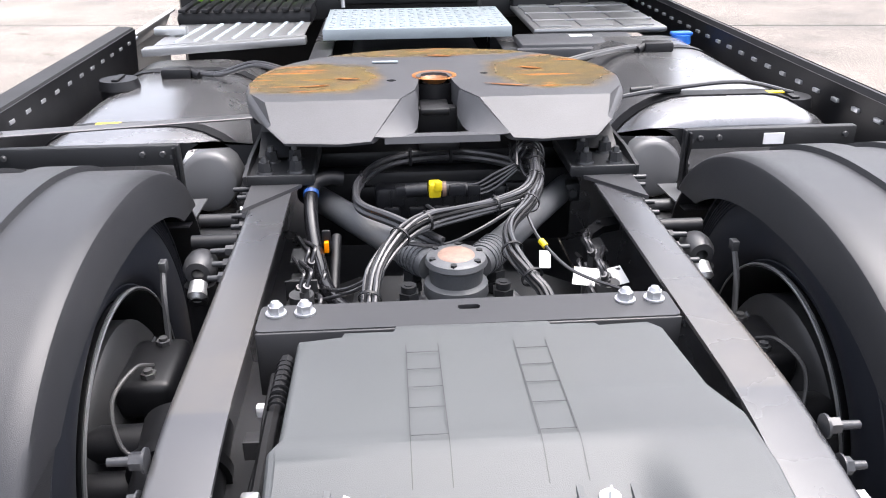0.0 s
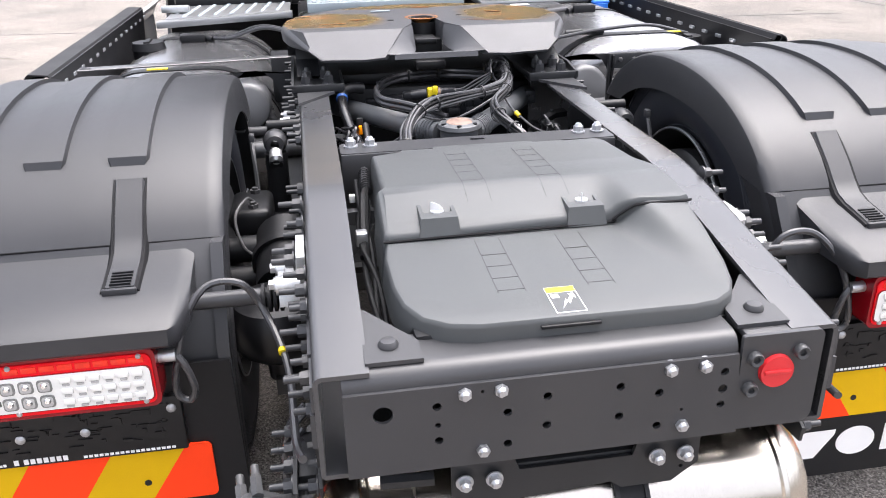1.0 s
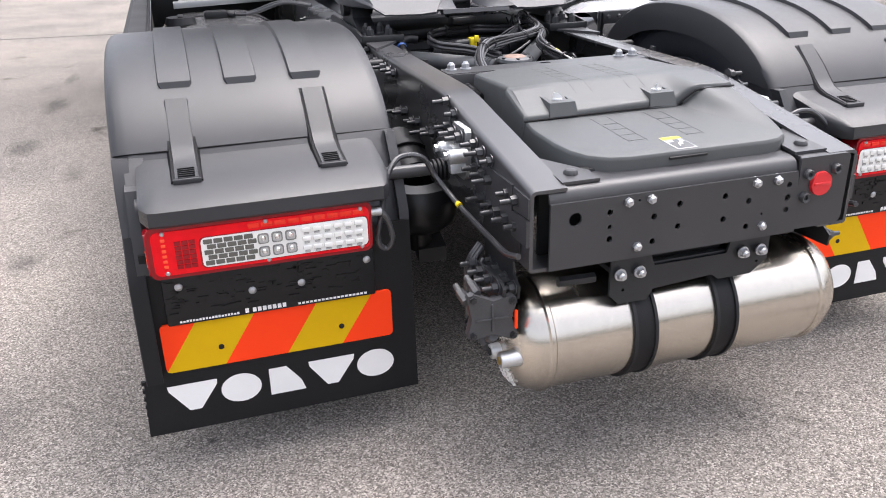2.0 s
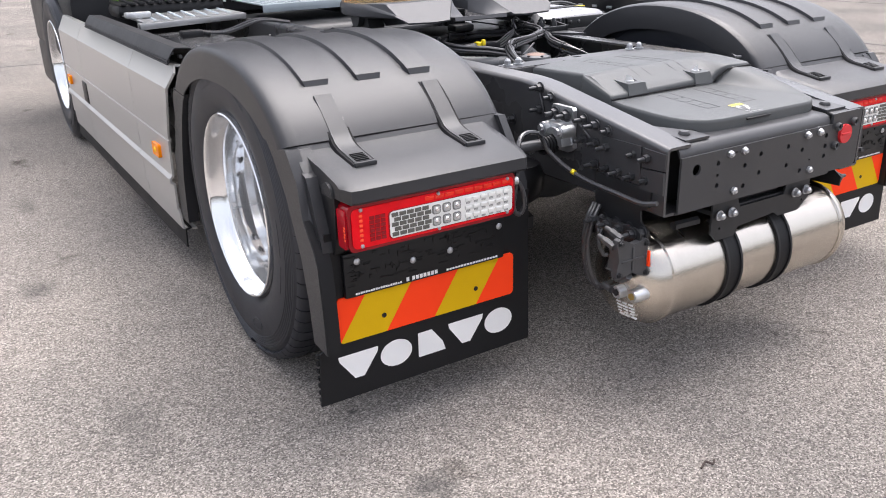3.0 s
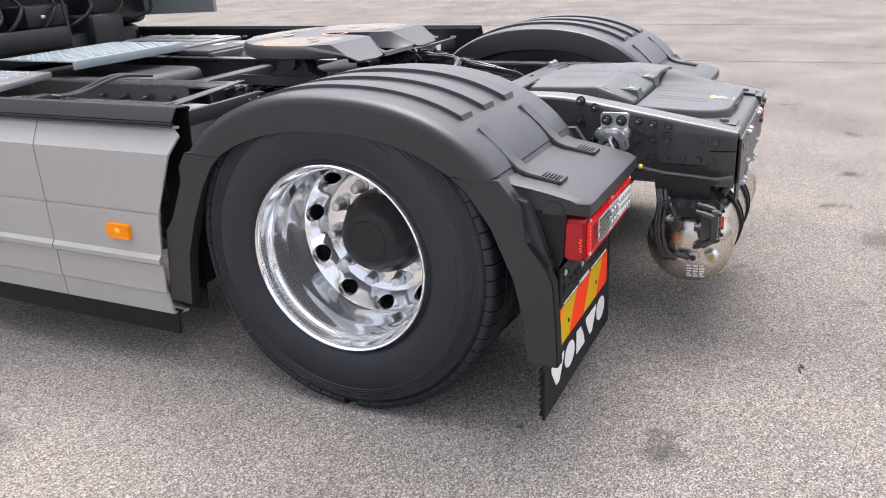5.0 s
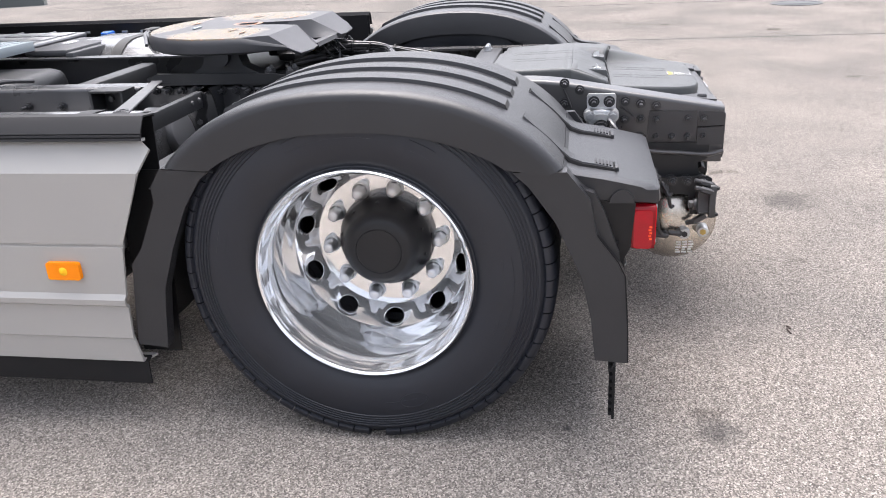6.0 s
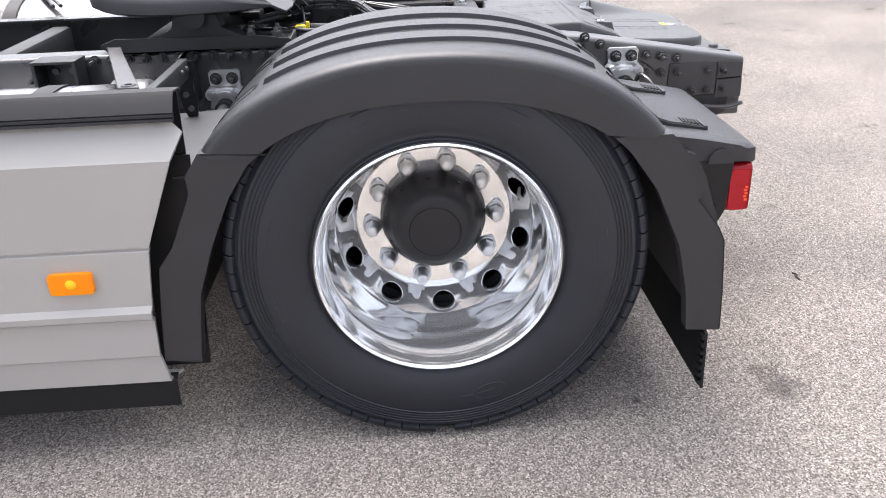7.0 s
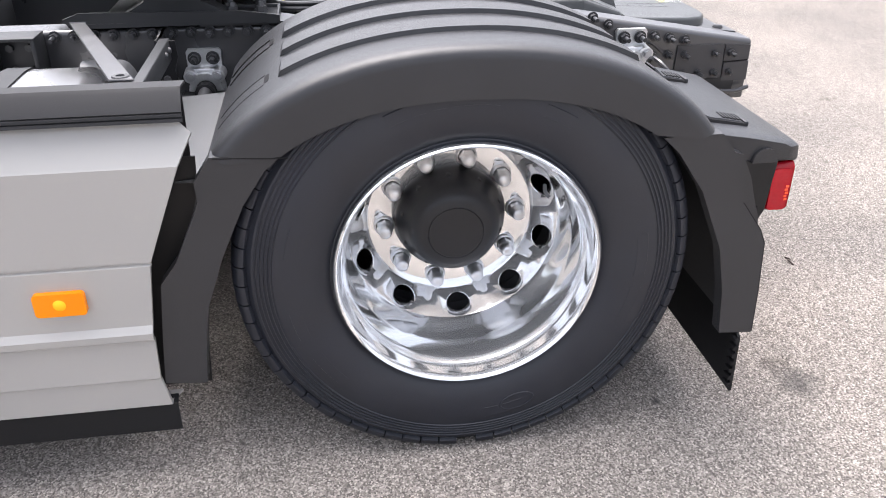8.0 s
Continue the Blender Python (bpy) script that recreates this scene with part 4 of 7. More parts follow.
def tail_lamp(s):
    """The combination lamp: red body, clear and smoked fields, small reflectors, screws."""
    yf, yb = -0.752, -0.695
    body = joined(prism(rounded(s * 0.705 if s > 0 else -1.2075, 1.2075 if s > 0 else -0.705, 0.591, 0.714, 0.018, 5), "y", yf, yb, 0.009, 4))
    lamp = part("tail_lamp", body, "red_dark", truck, "red combination tail lamp with clear reflector field")
    part("lamp_mount", box(s * 0.73, s * 1.19, -0.705, -0.64, 0.60, 0.70, 0.01), "black", lamp)
    face = lambda a, b, z0, z1, mat, nm, dy=0.0, r=0.006: part(nm, prism(rounded(min(s * a, s * b), max(s * a, s * b), z0, z1, r, 3), "y", yf - 0.003 - dy, yf + 0.002, 0.0008, 1), mat, lamp)
    face(1.198, 0.712, 0.600, 0.703, "red", "red_lens", 0, 0.014)
    face(1.098, 0.714, 0.6065, 0.681, "red_dark", "field_rim", 0.0009, 0.012)
    face(1.0945, 0.717, 0.6085, 0.679, "clear", "clear_field", 0.0018, 0.011)
    for i in range(5):
        for j in range(5):
            x = 1.089 - 0.0222 * i - (0.007 if j % 2 else 0)
            part("cell", box(s * x, s * (x - 0.0195), yf - 0.0064, yf - 0.004, 0.6125 + 0.0128 * j, 0.6235 + 0.0128 * j, 0.001, 1), "smoke", lamp)
    for i in range(3):
        for j in range(2):
            x, z = 0.9585 - 0.031 * i, 0.6275 + 0.0315 * j
            a, b = sorted((s * (x - 0.0125), s * (x + 0.0125)))
            cell = part("cell", prism(rounded(a, b, z - 0.0125, z + 0.0125, 0.006, 3), "y", yf - 0.0065, yf - 0.004, 0.001, 1), "lamp_rim", lamp)
            a, b = sorted((s * (x - 0.0095), s * (x + 0.0095)))
            part("cell_window", prism(rounded(a, b, z - 0.0095, z + 0.0095, 0.005, 3), "y", yf - 0.0085, yf - 0.006, 0.001, 1), "lamp_grey", cell)
            part("bulb", lathe([(0.0, 0.004), (0.004, 0.0035), (0.0065, 0.0)], "z", (0, 0, 0), 12), "reflector", cell).matrix_basis = turn_to((s * x, yf - 0.0082, z + 0.001), (0, -1, 0))
    for i in range(6):
        for j in range(3):
            x, z = 0.871 - 0.0245 * i, 0.612 + 0.0222 * j
            part("cell", box(s * x, s * (x - 0.0205), yf - 0.009, yf - 0.004, z + 0.0045, z + 0.0165, 0.004, 2), "clear", lamp)
            part("cell_shade", box(s * (x - 0.004), s * (x - 0.0165), yf - 0.0072, yf - 0.004, z - 0.0015, z + 0.0038, 0.001, 1), "lamp_grey", lamp)
    for i in range(3):
        for j in range(6):
            part("cell", box(s * (1.15 - 0.0155 * i), s * (1.137 - 0.0155 * i), yf - 0.0045, yf - 0.0025, 0.613 + 0.0112 * j, 0.6222 + 0.0112 * j), "red_dark", lamp)
    for x in (1.172, 0.95, 0.732):
        for z in (0.605, 0.699):
            part("screw", lathe([(0, 0.004), (0.004, 0.003), (0.0055, 0)], "z", (0, 0, 0), 12), "zinc", lamp).matrix_basis = turn_to((s * x, yf - 0.003, z), (0, -1, 0))
    for k in range(6):
        part("cell", box(s * 1.178, s * 1.168, yf - 0.0046, yf, 0.617 + 0.0125 * k, 0.625 + 0.0125 * k, 0.002), "red_glow", lamp)
    for k in range(9):
        part("cell", box(s * (0.99 - 0.03 * k), s * (0.964 - 0.03 * k), yf - 0.0048, yf, 0.686, 0.698, 0.002), "red_mid", lamp)
    part("end_lens", prism(rounded(-0.745, -0.70, 0.598, 0.70, 0.008, 3), "x", s * 1.2045, s * 1.2115, 0.003), "red_end", lamp)
    for k in range(5):
        part("cell", box(s * 1.211, s * 1.213, -0.7445 + 0.002 * (k % 2), -0.7375 + 0.002 * (k % 2), 0.622 + 0.008 * k, 0.627 + 0.008 * k), "red_glow", lamp)
    part("lamp_plug", rod((s * 0.708, -0.72, 0.675), (s * 0.675, -0.72, 0.675), 0.012), "cast", lamp)
    part("lamp_cable", tube([(s * 0.675, -0.72, 0.675), (s * 0.66, -0.725, 0.65), (s * 0.65, -0.725, 0.60), (s * 0.665, -0.72, 0.575), (s * 0.685, -0.72, 0.60), (s * 0.67, -0.715, 0.68), (s * 0.65, -0.69, 0.74), (s * 0.61, -0.66, 0.78), (s * 0.55, -0.655, 0.775), (s * 0.515, -0.66, 0.72), (s * 0.485, -0.72, 0.672), (s * 0.47, -0.80, 0.65), (s * 0.465, -0.9, 0.642), (s * 0.46, -0.98, 0.636), (s * 0.45, -1.03, 0.645)], 0.007, 8, 8), "cable", lamp)
    part("cable_mark", rod((s * 0.4835, -0.730, 0.6698), (s * 0.482, -0.740, 0.6676), 0.0079), "yellow", lamp, "yellow cable marker")
    return lamp


def wheel(s, y, outer=1.257, dual=True, z=0.5185):
    """A polished ten-stud wheel: rim, hub, nuts, and the tyres."""
    o = outer
    step = math.pi * 2 / 10

    def placed(bm):
        for v in bm.verts:
            v.co = Vector((s * v.co.x, v.co.y + y, v.co.z + z))
        return bm
    # barrel from the hand-hole cone out to the rolled lip
    prof = [(0.2585, o - 0.2201), (0.2605, o - 0.212), (0.262, o - 0.2), (0.264, o - 0.18), (0.2662, o - 0.155), (0.2685, o - 0.137), (0.2692, o - 0.128), (0.2688, o - 0.12), (0.2692, o - 0.1), (0.27, o - 0.07), (0.271, o - 0.06), (0.2735, o - 0.053), (0.2775, o - 0.0475), (0.2795, o - 0.043), (0.2825, o - 0.034), (0.286, o - 0.02), (0.289, o - 0.0085), (0.292, o - 0.0025), (0.2955, o), (0.2985, o - 0.003), (0.3, o - 0.01), (0.298, o - 0.02), (0.285, o - 0.06), (0.275, o - 0.1)]
    rim = lathe(prof, "x", (0, 0, 0), 128)
    # hand-hole cone, sector by sector
    ring = bmesh.new()
    rc, r0, r1, hr, squash = 0.237, 0.2106, 0.2585, 0.0305, 0.62

    def disc(r):
        return o - 0.247 + (r - rc) * 1.25
    for k in range(10):
        mid = step * k + radians(13.9)
        border, circle = [], []
        n = 32
        hw = step / 2 * rc
        for i in range(n):
            a = 2 * math.pi * i / n
            c, sn = math.cos(a), math.sin(a)
            q = min(hw / abs(c) if abs(c) > 1e-6 else 9, ((r1 - rc) if sn > 0 else (rc - r0)) / abs(sn) if abs(sn) > 1e-6 else 9)
            border.append((c * q, sn * q))
            circle.append((c * hr, sn * hr * squash))
        # square the corners
        for cx in (-hw, hw):
            for cy in (-(rc - r0), r1 - rc):
                j = min(range(n), key=lambda i: (border[i][0] - cx) ** 2 + (border[i][1] - cy) ** 2)
                border[j] = (cx, cy)

        def put(u, v, dep=0.0):
            r, th = rc + v, mid + u / rc
            return ring.verts.new((disc(r) - dep, r * math.cos(th), r * math.sin(th)))
        B, L = [put(*p) for p in border], [put(u * 1.09, v * 1.09) for u, v in circle]
        C, D = [put(u, v, 0.0025) for u, v in circle], [put(u * 0.98, v * 0.98, 0.02) for u, v in circle]
        for i in range(n):
            j = (i + 1) % n
            ring.faces.new((B[i], B[j], L[j], L[i]))
            ring.faces.new((L[i], L[j], C[j], C[i]))
            ring.faces.new((C[i], C[j], D[j], D[i]))
    face = lathe([(0.2106, disc(0.2106)), (0.2095, o - 0.2815), (0.2085, o - 0.2845), (0.206, o - 0.2865), (0.2, o - 0.287), (0.14, o - 0.287), (0.13, o - 0.292)], "x", (0, 0, 0), 128)
    w = part("wheel", placed(joined(rim, ring, face)), "chrome", truck, "polished aluminium wheel with ten hand holes", smooth=30)
    hub = lathe([(0.139, o - 0.30), (0.139, o - 0.283), (0.137, o - 0.272), (0.132, o - 0.262), (0.124, o - 0.25), (0.117, o - 0.235), (0.113, o - 0.222), (0.109, o - 0.212), (0.103, o - 0.203), (0.095, o - 0.196), (0.084, o - 0.192), (0.0685, o - 0.190), (0.067, o - 0.1915), (0.0655, o - 0.190), (0, o - 0.188)], "x", (0, 0, 0), 72)
    hb = part("hub", placed(hub), "hub", w, "matt black hub cover")
    for k in range(10):
        a = step * (k + 0.5) + radians(31.5)
        part("hub_boss", rod((s * (o - 0.285), y + 0.127 * math.cos(a), z + 0.127 * math.sin(a)), (s * (o - 0.252), y + 0.122 * math.cos(a), z + 0.122 * math.sin(a)), 0.0095, 0.0075, 10), "hub", hb)
    cap = part("wheel_nut", joined(lathe([(0.0, 0.0), (0.0262, 0.0), (0.0262, 0.004), (0.0235, 0.0075), (0.021, 0.009)], "z", (0, 0, 0), 28), bevelled(rod((0, 0, 0.006), (0, 0, 0.029), 0.0212, 0.0205, seg=6), 0.0012, 2), lathe([(0.0195, 0.0285), (0.0178, 0.031), (0.0172, 0.042), (0.0155, 0.0475), (0.0115, 0.0515), (0.006, 0.0535), (0, 0.054)], "z", (0, 0, 0), 24)), "nut", w)
    for k in range(10):
        a = step * k + radians(31.5)
        m = turn_to((s * (o - 0.287), y + 0.1665 * math.cos(a), z + 0.1665 * math.sin(a)), (s, 0, 0), 13 * k)
        if k:
            piece("wheel_nut", cap, w, m)
        else:
            cap.matrix_basis = m
    part("valve_stem", tube([(s * (o - 0.235), y + 0.243 * math.cos(radians(158)), z + 0.243 * math.sin(radians(158))), (s * (o - 0.2), y + 0.236 * math.cos(radians(158)), z + 0.236 * math.sin(radians(158))), (s * (o - 0.165), y + 0.238 * math.cos(radians(158)), z + 0.238 * math.sin(radians(158)))], 0.0045, 10), "zinc", w, "bright tyre valve")
    if dual:
        ib = lathe([(0.296, o - 0.622), (0.300, o - 0.628), (0.292, o - 0.634), (0.283, o - 0.615), (0.27, o - 0.59), (0.262, o - 0.52), (0.262, o - 0.42), (0.20, o - 0.33), (0.12, o - 0.31)], "x", (0, 0, 0), 72)
        part("inner_rim", placed(ib), "steel_dark", w, "dark inner rim")
        lip = lathe([(0.2945, o - 0.6335), (0.2965, o - 0.6352), (0.299, o - 0.634), (0.299, o - 0.630), (0.2945, o - 0.630)], "x", (0, 0, 0), 72, closed=True)
        part("rim_lip", placed(lip), "zinc", w, "bright rim lip")
    for base in ([o, o - 0.345] if dual else [o]):
        c = base - 0.145
        # bead, sidewall with its moulded rings, shoulder, grooved tread
        p = [(0.285, c + 0.118), (0.297, c + 0.124), (0.303, c + 0.1265), (0.306, c + 0.1255), (0.309, c + 0.128), (0.315, c + 0.134), (0.325, c + 0.1395), (0.345, c + 0.146), (0.375, c + 0.1505), (0.405, c + 0.1495), (0.42, c + 0.147)]
        for k in range(5):
            r = 0.428 + 0.0085 * k
            p += [(r, c + 0.1455 - 0.0013 * k), (r + 0.0016, c + 0.1475 - 0.0013 * k), (r + 0.0034, c + 0.1475 - 0.0013 * k), (r + 0.005, c + 0.1452 - 0.0013 * k)]
        p += [(0.472, c + 0.1385), (0.478, c + 0.132), (0.487, c + 0.124), (0.497, c + 0.116), (0.503, c + 0.1), (0.505, c + 0.07)]
        p += [(0.505, c + 0.068), (0.505, c + 0.056), (0.517, c + 0.054), (0.517, c + 0.007), (0.505, c + 0.005), (0.505, c - 0.005), (0.517, c - 0.007), (0.517, c - 0.054), (0.505, c - 0.056), (0.505, c - 0.068)]
        p += [(r, 2 * c - h) for r, h in reversed(p[:-10])]
        tb = lathe(p, "x", (0, 0, 0), 144)
        for v in tb.verts:
            v.co.z = max(v.co.z if v.co.z < 0.4 else 0.4 + (v.co.z - 0.4) * 0.72, -z)
        ty = part("tyre", placed(tb), "rubber", w, "black rubber truck tyre with lugged shoulder", smooth=24)
        # tread blocks round the visible shoulder, with a narrow cut between two blocks
        lug0 = None
        side = 1 if base == o else -1
        count = 66
        for k in range(count if dual else 0):
            if k == count // 2 or math.cos(2 * math.pi * k / count) > 0.77:
                continue
            if lug0 is None:
                lug0 = part("tread_lug", loft([[(u, d, r) for u, r, d in ((0.06, 0.5168, -w2), (0.1, 0.515, -w2), (0.1165, 0.5115, -w2), (0.128, 0.505, -w2), (0.1345, 0.496, -w2), (0.1365, 0.487, -w2 * 0.96), (0.125, 0.479, -w2 * 0.96), (0.06, 0.49, -w2))] for w2 in (0.0222, -0.0222)]), "rubber", ty, smooth=40)
                lg = lug0
            else:
                lg = new("tread_lug", lug0.data)
                lg.parent = ty
            lg.matrix_basis = Matrix.Translation((s * c, y, z)) @ Matrix.Rotation(2 * math.pi * k / count, 4, "X") @ Matrix.Diagonal((s * side, 1, 1, 1))
        if base == o:
            # raised sidewall bands: size and maker marks as plain bars
            for a0, a1, r in ((64, 76, 0.398), (78, 82, 0.398), (84, 98, 0.398), (112, 122, 0.395), (250, 264, 0.395), (170, 186, 0.392), (190, 204, 0.392), (318, 332, 0.392), (340, 350, 0.392), (10, 20, 0.392)):
                rows = []
                for i in range(9):
                    a = radians(a0 + (a1 - a0) * i / 8)
                    rows.append([(s * (c + 0.1493 + e), y + rr * math.cos(a), z + rr * math.sin(a)) for rr, e in ((r - 0.014, -0.001), (r - 0.0125, 0.0016), (r + 0.0125, 0.0016), (r + 0.014, -0.001))])
                part("sidewall_mark", sheet(rows), "rubber", ty)
            a = radians(252)
            rg = lathe([(0.03, -0.001), (0.0315, 0.0022), (0.035, 0.0022), (0.0365, -0.001)], "z", (0, 0, 0), 28)
            bmesh.ops.scale(rg, vec=(1.25, 0.62, 1), verts=rg.verts[:])
            part("sidewall_mark", rg, "rubber", ty).matrix_basis = Matrix.Translation((s * (c + 0.1495), y + 0.386 * math.cos(a), z + 0.386 * math.sin(a))) @ Matrix.Rotation(radians(90) * s, 4, "Y") @ Matrix.Rotation(radians(108 if s < 0 else 72), 4, "Z")
    return w


def battery_cover():
    """The two-piece moulded cover behind the axle, with latches, moulded lines and a warning label."""
    def rise(x, lo, hi):
        k = max(0.0, min(1.0, (x - lo) / (hi - lo)))
        return k * k * (3 - 2 * k)

    def ztop(x, y):
        z = 0.893 + max(0.0, min(0.29, -0.24 - y)) * 0.03
        fold = max(0.0, -0.53 - y) ** 2 / 0.06 if y > -0.56 else -0.545 - y
        z -= fold * (0.40 - 0.31 * rise(x, 0.15, 0.215))
        return z - 0.010 * max(0, -0.22 - x) / 0.06

    def shell(outline, height, lines, skirt, lean=0.0):
        c = Vector((sum(p[0] for p in outline) / len(outline), sum(p[1] for p in outline) / len(outline)))
        rings = []
        for inset, dz in ((-lean, -skirt), (0.0, -0.010), (0.0015, -0.005), (0.005, -0.0012), (0.010, 0.0)):
            ring = []
            for p in outline:
                d = Vector(p) - c
                d.normalize()
                q = Vector(p) - d * inset
                if dz < -0.03 and p[0] < -0.2:
                    q.x -= 0.006
                ring.append((q.x, q.y, height(q.x, q.y) + dz))
            rings.append(ring)
        side = loft(rings, caps=False)
        flat = [(p[0], p[1]) for p in rings[-1]]
        top = filled(flat, (), lambda u, v: (u, v, height(u, v)), lines)
        return joined(side, top)

    front = [(-0.267, -0.266), (-0.202, -0.268), (-0.199, -0.256), (-0.124, -0.256), (-0.12, -0.239), (0.117, -0.241), (0.121, -0.252), (0.19, -0.254), (0.195, -0.262), (0.272, -0.259), (0.289, -0.28), (0.300, -0.44), (0.3235, -0.508), (0.326, -0.6), (0.322, -0.668), (0.305, -0.676), (0.225, -0.668), (0.203, -0.664), (0.192, -0.66), (0.182, -0.657), (0.172, -0.656), (0.155, -0.656), (-0.27, -0.66), (-0.279, -0.652), (-0.279, -0.53), (-0.267, -0.51), (-0.267, -0.42)]
    lines = [((-0.255, y), (0.3, y)) for y in (-0.33, -0.43, -0.5)] + [((-0.265, y), (0.312, y)) for y in (-0.52, -0.53, -0.538, -0.546, -0.554, -0.562, -0.575, -0.6, -0.625, -0.645)]
    lines += [((x, -0.535), (x, -0.645)) for x in (-0.15, 0.0, 0.08, 0.14, 0.15, 0.158, 0.166, 0.174, 0.182, 0.19, 0.198, 0.207, 0.217, 0.23)]
    box_ = part("battery_cover", shell(front, ztop, lines, 0.10, 0.003), "cover", truck, "grey moulded plastic cover with two wing latches", smooth=30)

    def zrear(x, y):
        z = 0.836 - (-0.66 - y) * 0.05
        off = max(0.0, -0.66 - y) * 0.36
        return z + 0.05 * rise(x, 0.168 + off, 0.238 + off) * max(0.0, min(1.0, (y + 0.9) / 0.24)) ** 1.1

    rear = [(0.318, -0.652), (0.25, -0.65), (0.235, -0.65), (0.22, -0.65), (0.205, -0.65), (0.19, -0.65), (0.177, -0.65), (0.162, -0.65), (-0.275, -0.652), (-0.285, -0.72), (-0.282, -0.83), (-0.272, -0.89), (-0.248, -0.938), (-0.21, -0.965), (-0.16, -0.976), (0.2, -0.979), (0.243, -0.971), (0.278, -0.946), (0.3, -0.905), (0.312, -0.85), (0.318, -0.75)]
    rl = [((-0.27, y), (0.305, y)) for y in (-0.67, -0.7, -0.735, -0.77, -0.81, -0.85)] + [((-0.2, y), (0.26, y)) for y in (-0.895, -0.93)]
    rl += [((x, -0.665), (x, -0.93)) for x in (-0.1, 0.05, 0.155, 0.165, 0.174, 0.182, 0.19, 0.198, 0.206, 0.214, 0.222, 0.23, 0.238, 0.246, 0.256, 0.266, 0.276, 0.288)]
    low = part("cover_lid", shell(rear, zrear, rl, 0.06), "cover", box_, "grey plastic lid with rounded rear corners", smooth=32)
    part("lid_slot", box(-0.062, 0.038, -0.983, -0.966, 0.803, 0.809, 0.002), "black", low)
    # dark joint under the front cover's edge
    part("cover_joint", tube([(-0.28, -0.664, 0.838), (-0.1, -0.6635, 0.8405), (0.155, -0.660, 0.841), (0.172, -0.661, 0.846), (0.182, -0.662, 0.854), (0.192, -0.665, 0.862), (0.205, -0.668, 0.872), (0.225, -0.672, 0.879), (0.305, -0.68, 0.882), (0.326, -0.672, 0.880)], 0.0028, 6, 4), "gap", box_)
    # box body under the cover
    part("battery_box", box(-0.265, 0.315, -0.955, -0.27, 0.6, 0.80, 0.02), "black", box_)
    # moulded ladder lines
    def ladder(x, y0, y1, h, lean=0.0, parent=box_, first=True):
        w = 0.047
        n = 16
        for e in (-w / 2, w / 2):
            row = []
            for i in range(n + 1):
                y = y0 + (y1 - y0) * i / n
                xx = x + e + lean * (y - y0)
                row.append([(xx - 0.0006, y, h(xx, y) + 0.0006), (xx + 0.0006, y, h(xx, y) + 0.0006)])
            part("moulded_line", sheet(row, 0.0004), "groove", parent)
        for k in range(5):
            y = y0 + (y1 - y0) * ((0.075, 0.232, 0.386, 0.549, 0.751) if first else (0.31, 0.31, 0.53, 0.745, 0.955))[k]
            row = []
            for i in range(5):
                xx = x + lean * (y - y0) - w / 2 + w * i / 4
                row.append([(xx, y - 0.0006, h(xx, y) + 0.0006), (xx, y + 0.0006, h(xx, y) + 0.0006)])
            part("moulded_line", sheet(row, 0.0004), "groove", parent)
    ladder(-0.0805, -0.304, -0.597, ztop)
    ladder(0.0785, -0.304, -0.597, ztop)
    ladder(-0.0855, -0.681, -0.886, zrear, 0.0, low, False)
    ladder(0.0715, -0.681, -0.886, zrear, 0.0, low, False)
    for x in (-0.170, 0.120):
        zt, y0, y1 = 0.879, -0.585, -0.652
        # a block whose top is a rim round an open pocket, and the tab that stands in it
        blk = [(-0.040, y1 - 0.012, 0.838), (0.040, y1 - 0.012, 0.838), (0.038, y0 + 0.02, 0.872), (-0.038, y0 + 0.02, 0.872)]
        rim = [(-0.0355, y1, zt - 0.004), (0.0355, y1, zt - 0.004), (0.0355, y0, zt + 0.002), (-0.0355, y0, zt + 0.002)]
        lip = [(-0.028, -0.626, zt - 0.0024), (0.028, -0.626, zt - 0.0024), (0.028, y0 - 0.006, zt + 0.0012), (-0.028, y0 - 0.006, zt + 0.0012)]
        floor_ = [(-0.025, -0.622, zt - 0.016), (0.025, -0.622, zt - 0.016), (0.025, y0 - 0.009, zt - 0.012), (-0.025, y0 - 0.009, zt - 0.012)]
        lb = part("latch_block", bevelled(loft([[(x + u, v, w) for u, v, w in ring] for ring in (blk, rim, lip, floor_)]), 0.003, 2, 25), "cover", box_, smooth=30)
        z = zt - 0.0145
        part("latch_post", rod((x, -0.621, zt - 0.024), (x, -0.621, zt - 0.004), 0.009, seg=16), "groove", lb)
        wing = joined(prism([(x - 0.013, z + 0.011), (x + 0.013, z + 0.011), (x + 0.012, z + 0.017), (x + 0.004, z + 0.026), (x - 0.012, z + 0.031)], "y", -0.6335, -0.6305), rod((x, -0.632, z + 0.0105), (x, -0.632, z + 0.0145), 0.0125))
        bmesh.ops.rotate(wing, verts=wing.verts[:], cent=(x, -0.632, z), matrix=Matrix.Rotation(radians(-20 if x < 0 else 70), 3, "Z"))
        bmesh.ops.translate(wing, verts=wing.verts[:], vec=(0, 0.011, 0))
        part("wing_tab", wing, "tab", lb, "white plastic wing tab")
    # warning label
    def on(u, v, lift):
        x, y = -0.0065 + u * 0.95, -0.925 + v * 1.22
        return (x, y, zrear(x, y) + lift)
    def decal(name, pts, mat, lift):
        bm = bmesh.new()
        bm.faces.new([bm.verts.new(on(u, v, lift)) for u, v in pts])
        return part(name, bm, mat, low)
    decal("label_edge", [(-0.027, -0.034), (0.027, -0.034), (0.027, 0.034), (-0.027, 0.034)], "white", 0.0008)
    decal("label_field", [(-0.0255, -0.0325), (0.0255, -0.0325), (0.0255, 0.018), (-0.0255, 0.018)], "cover", 0.0012)
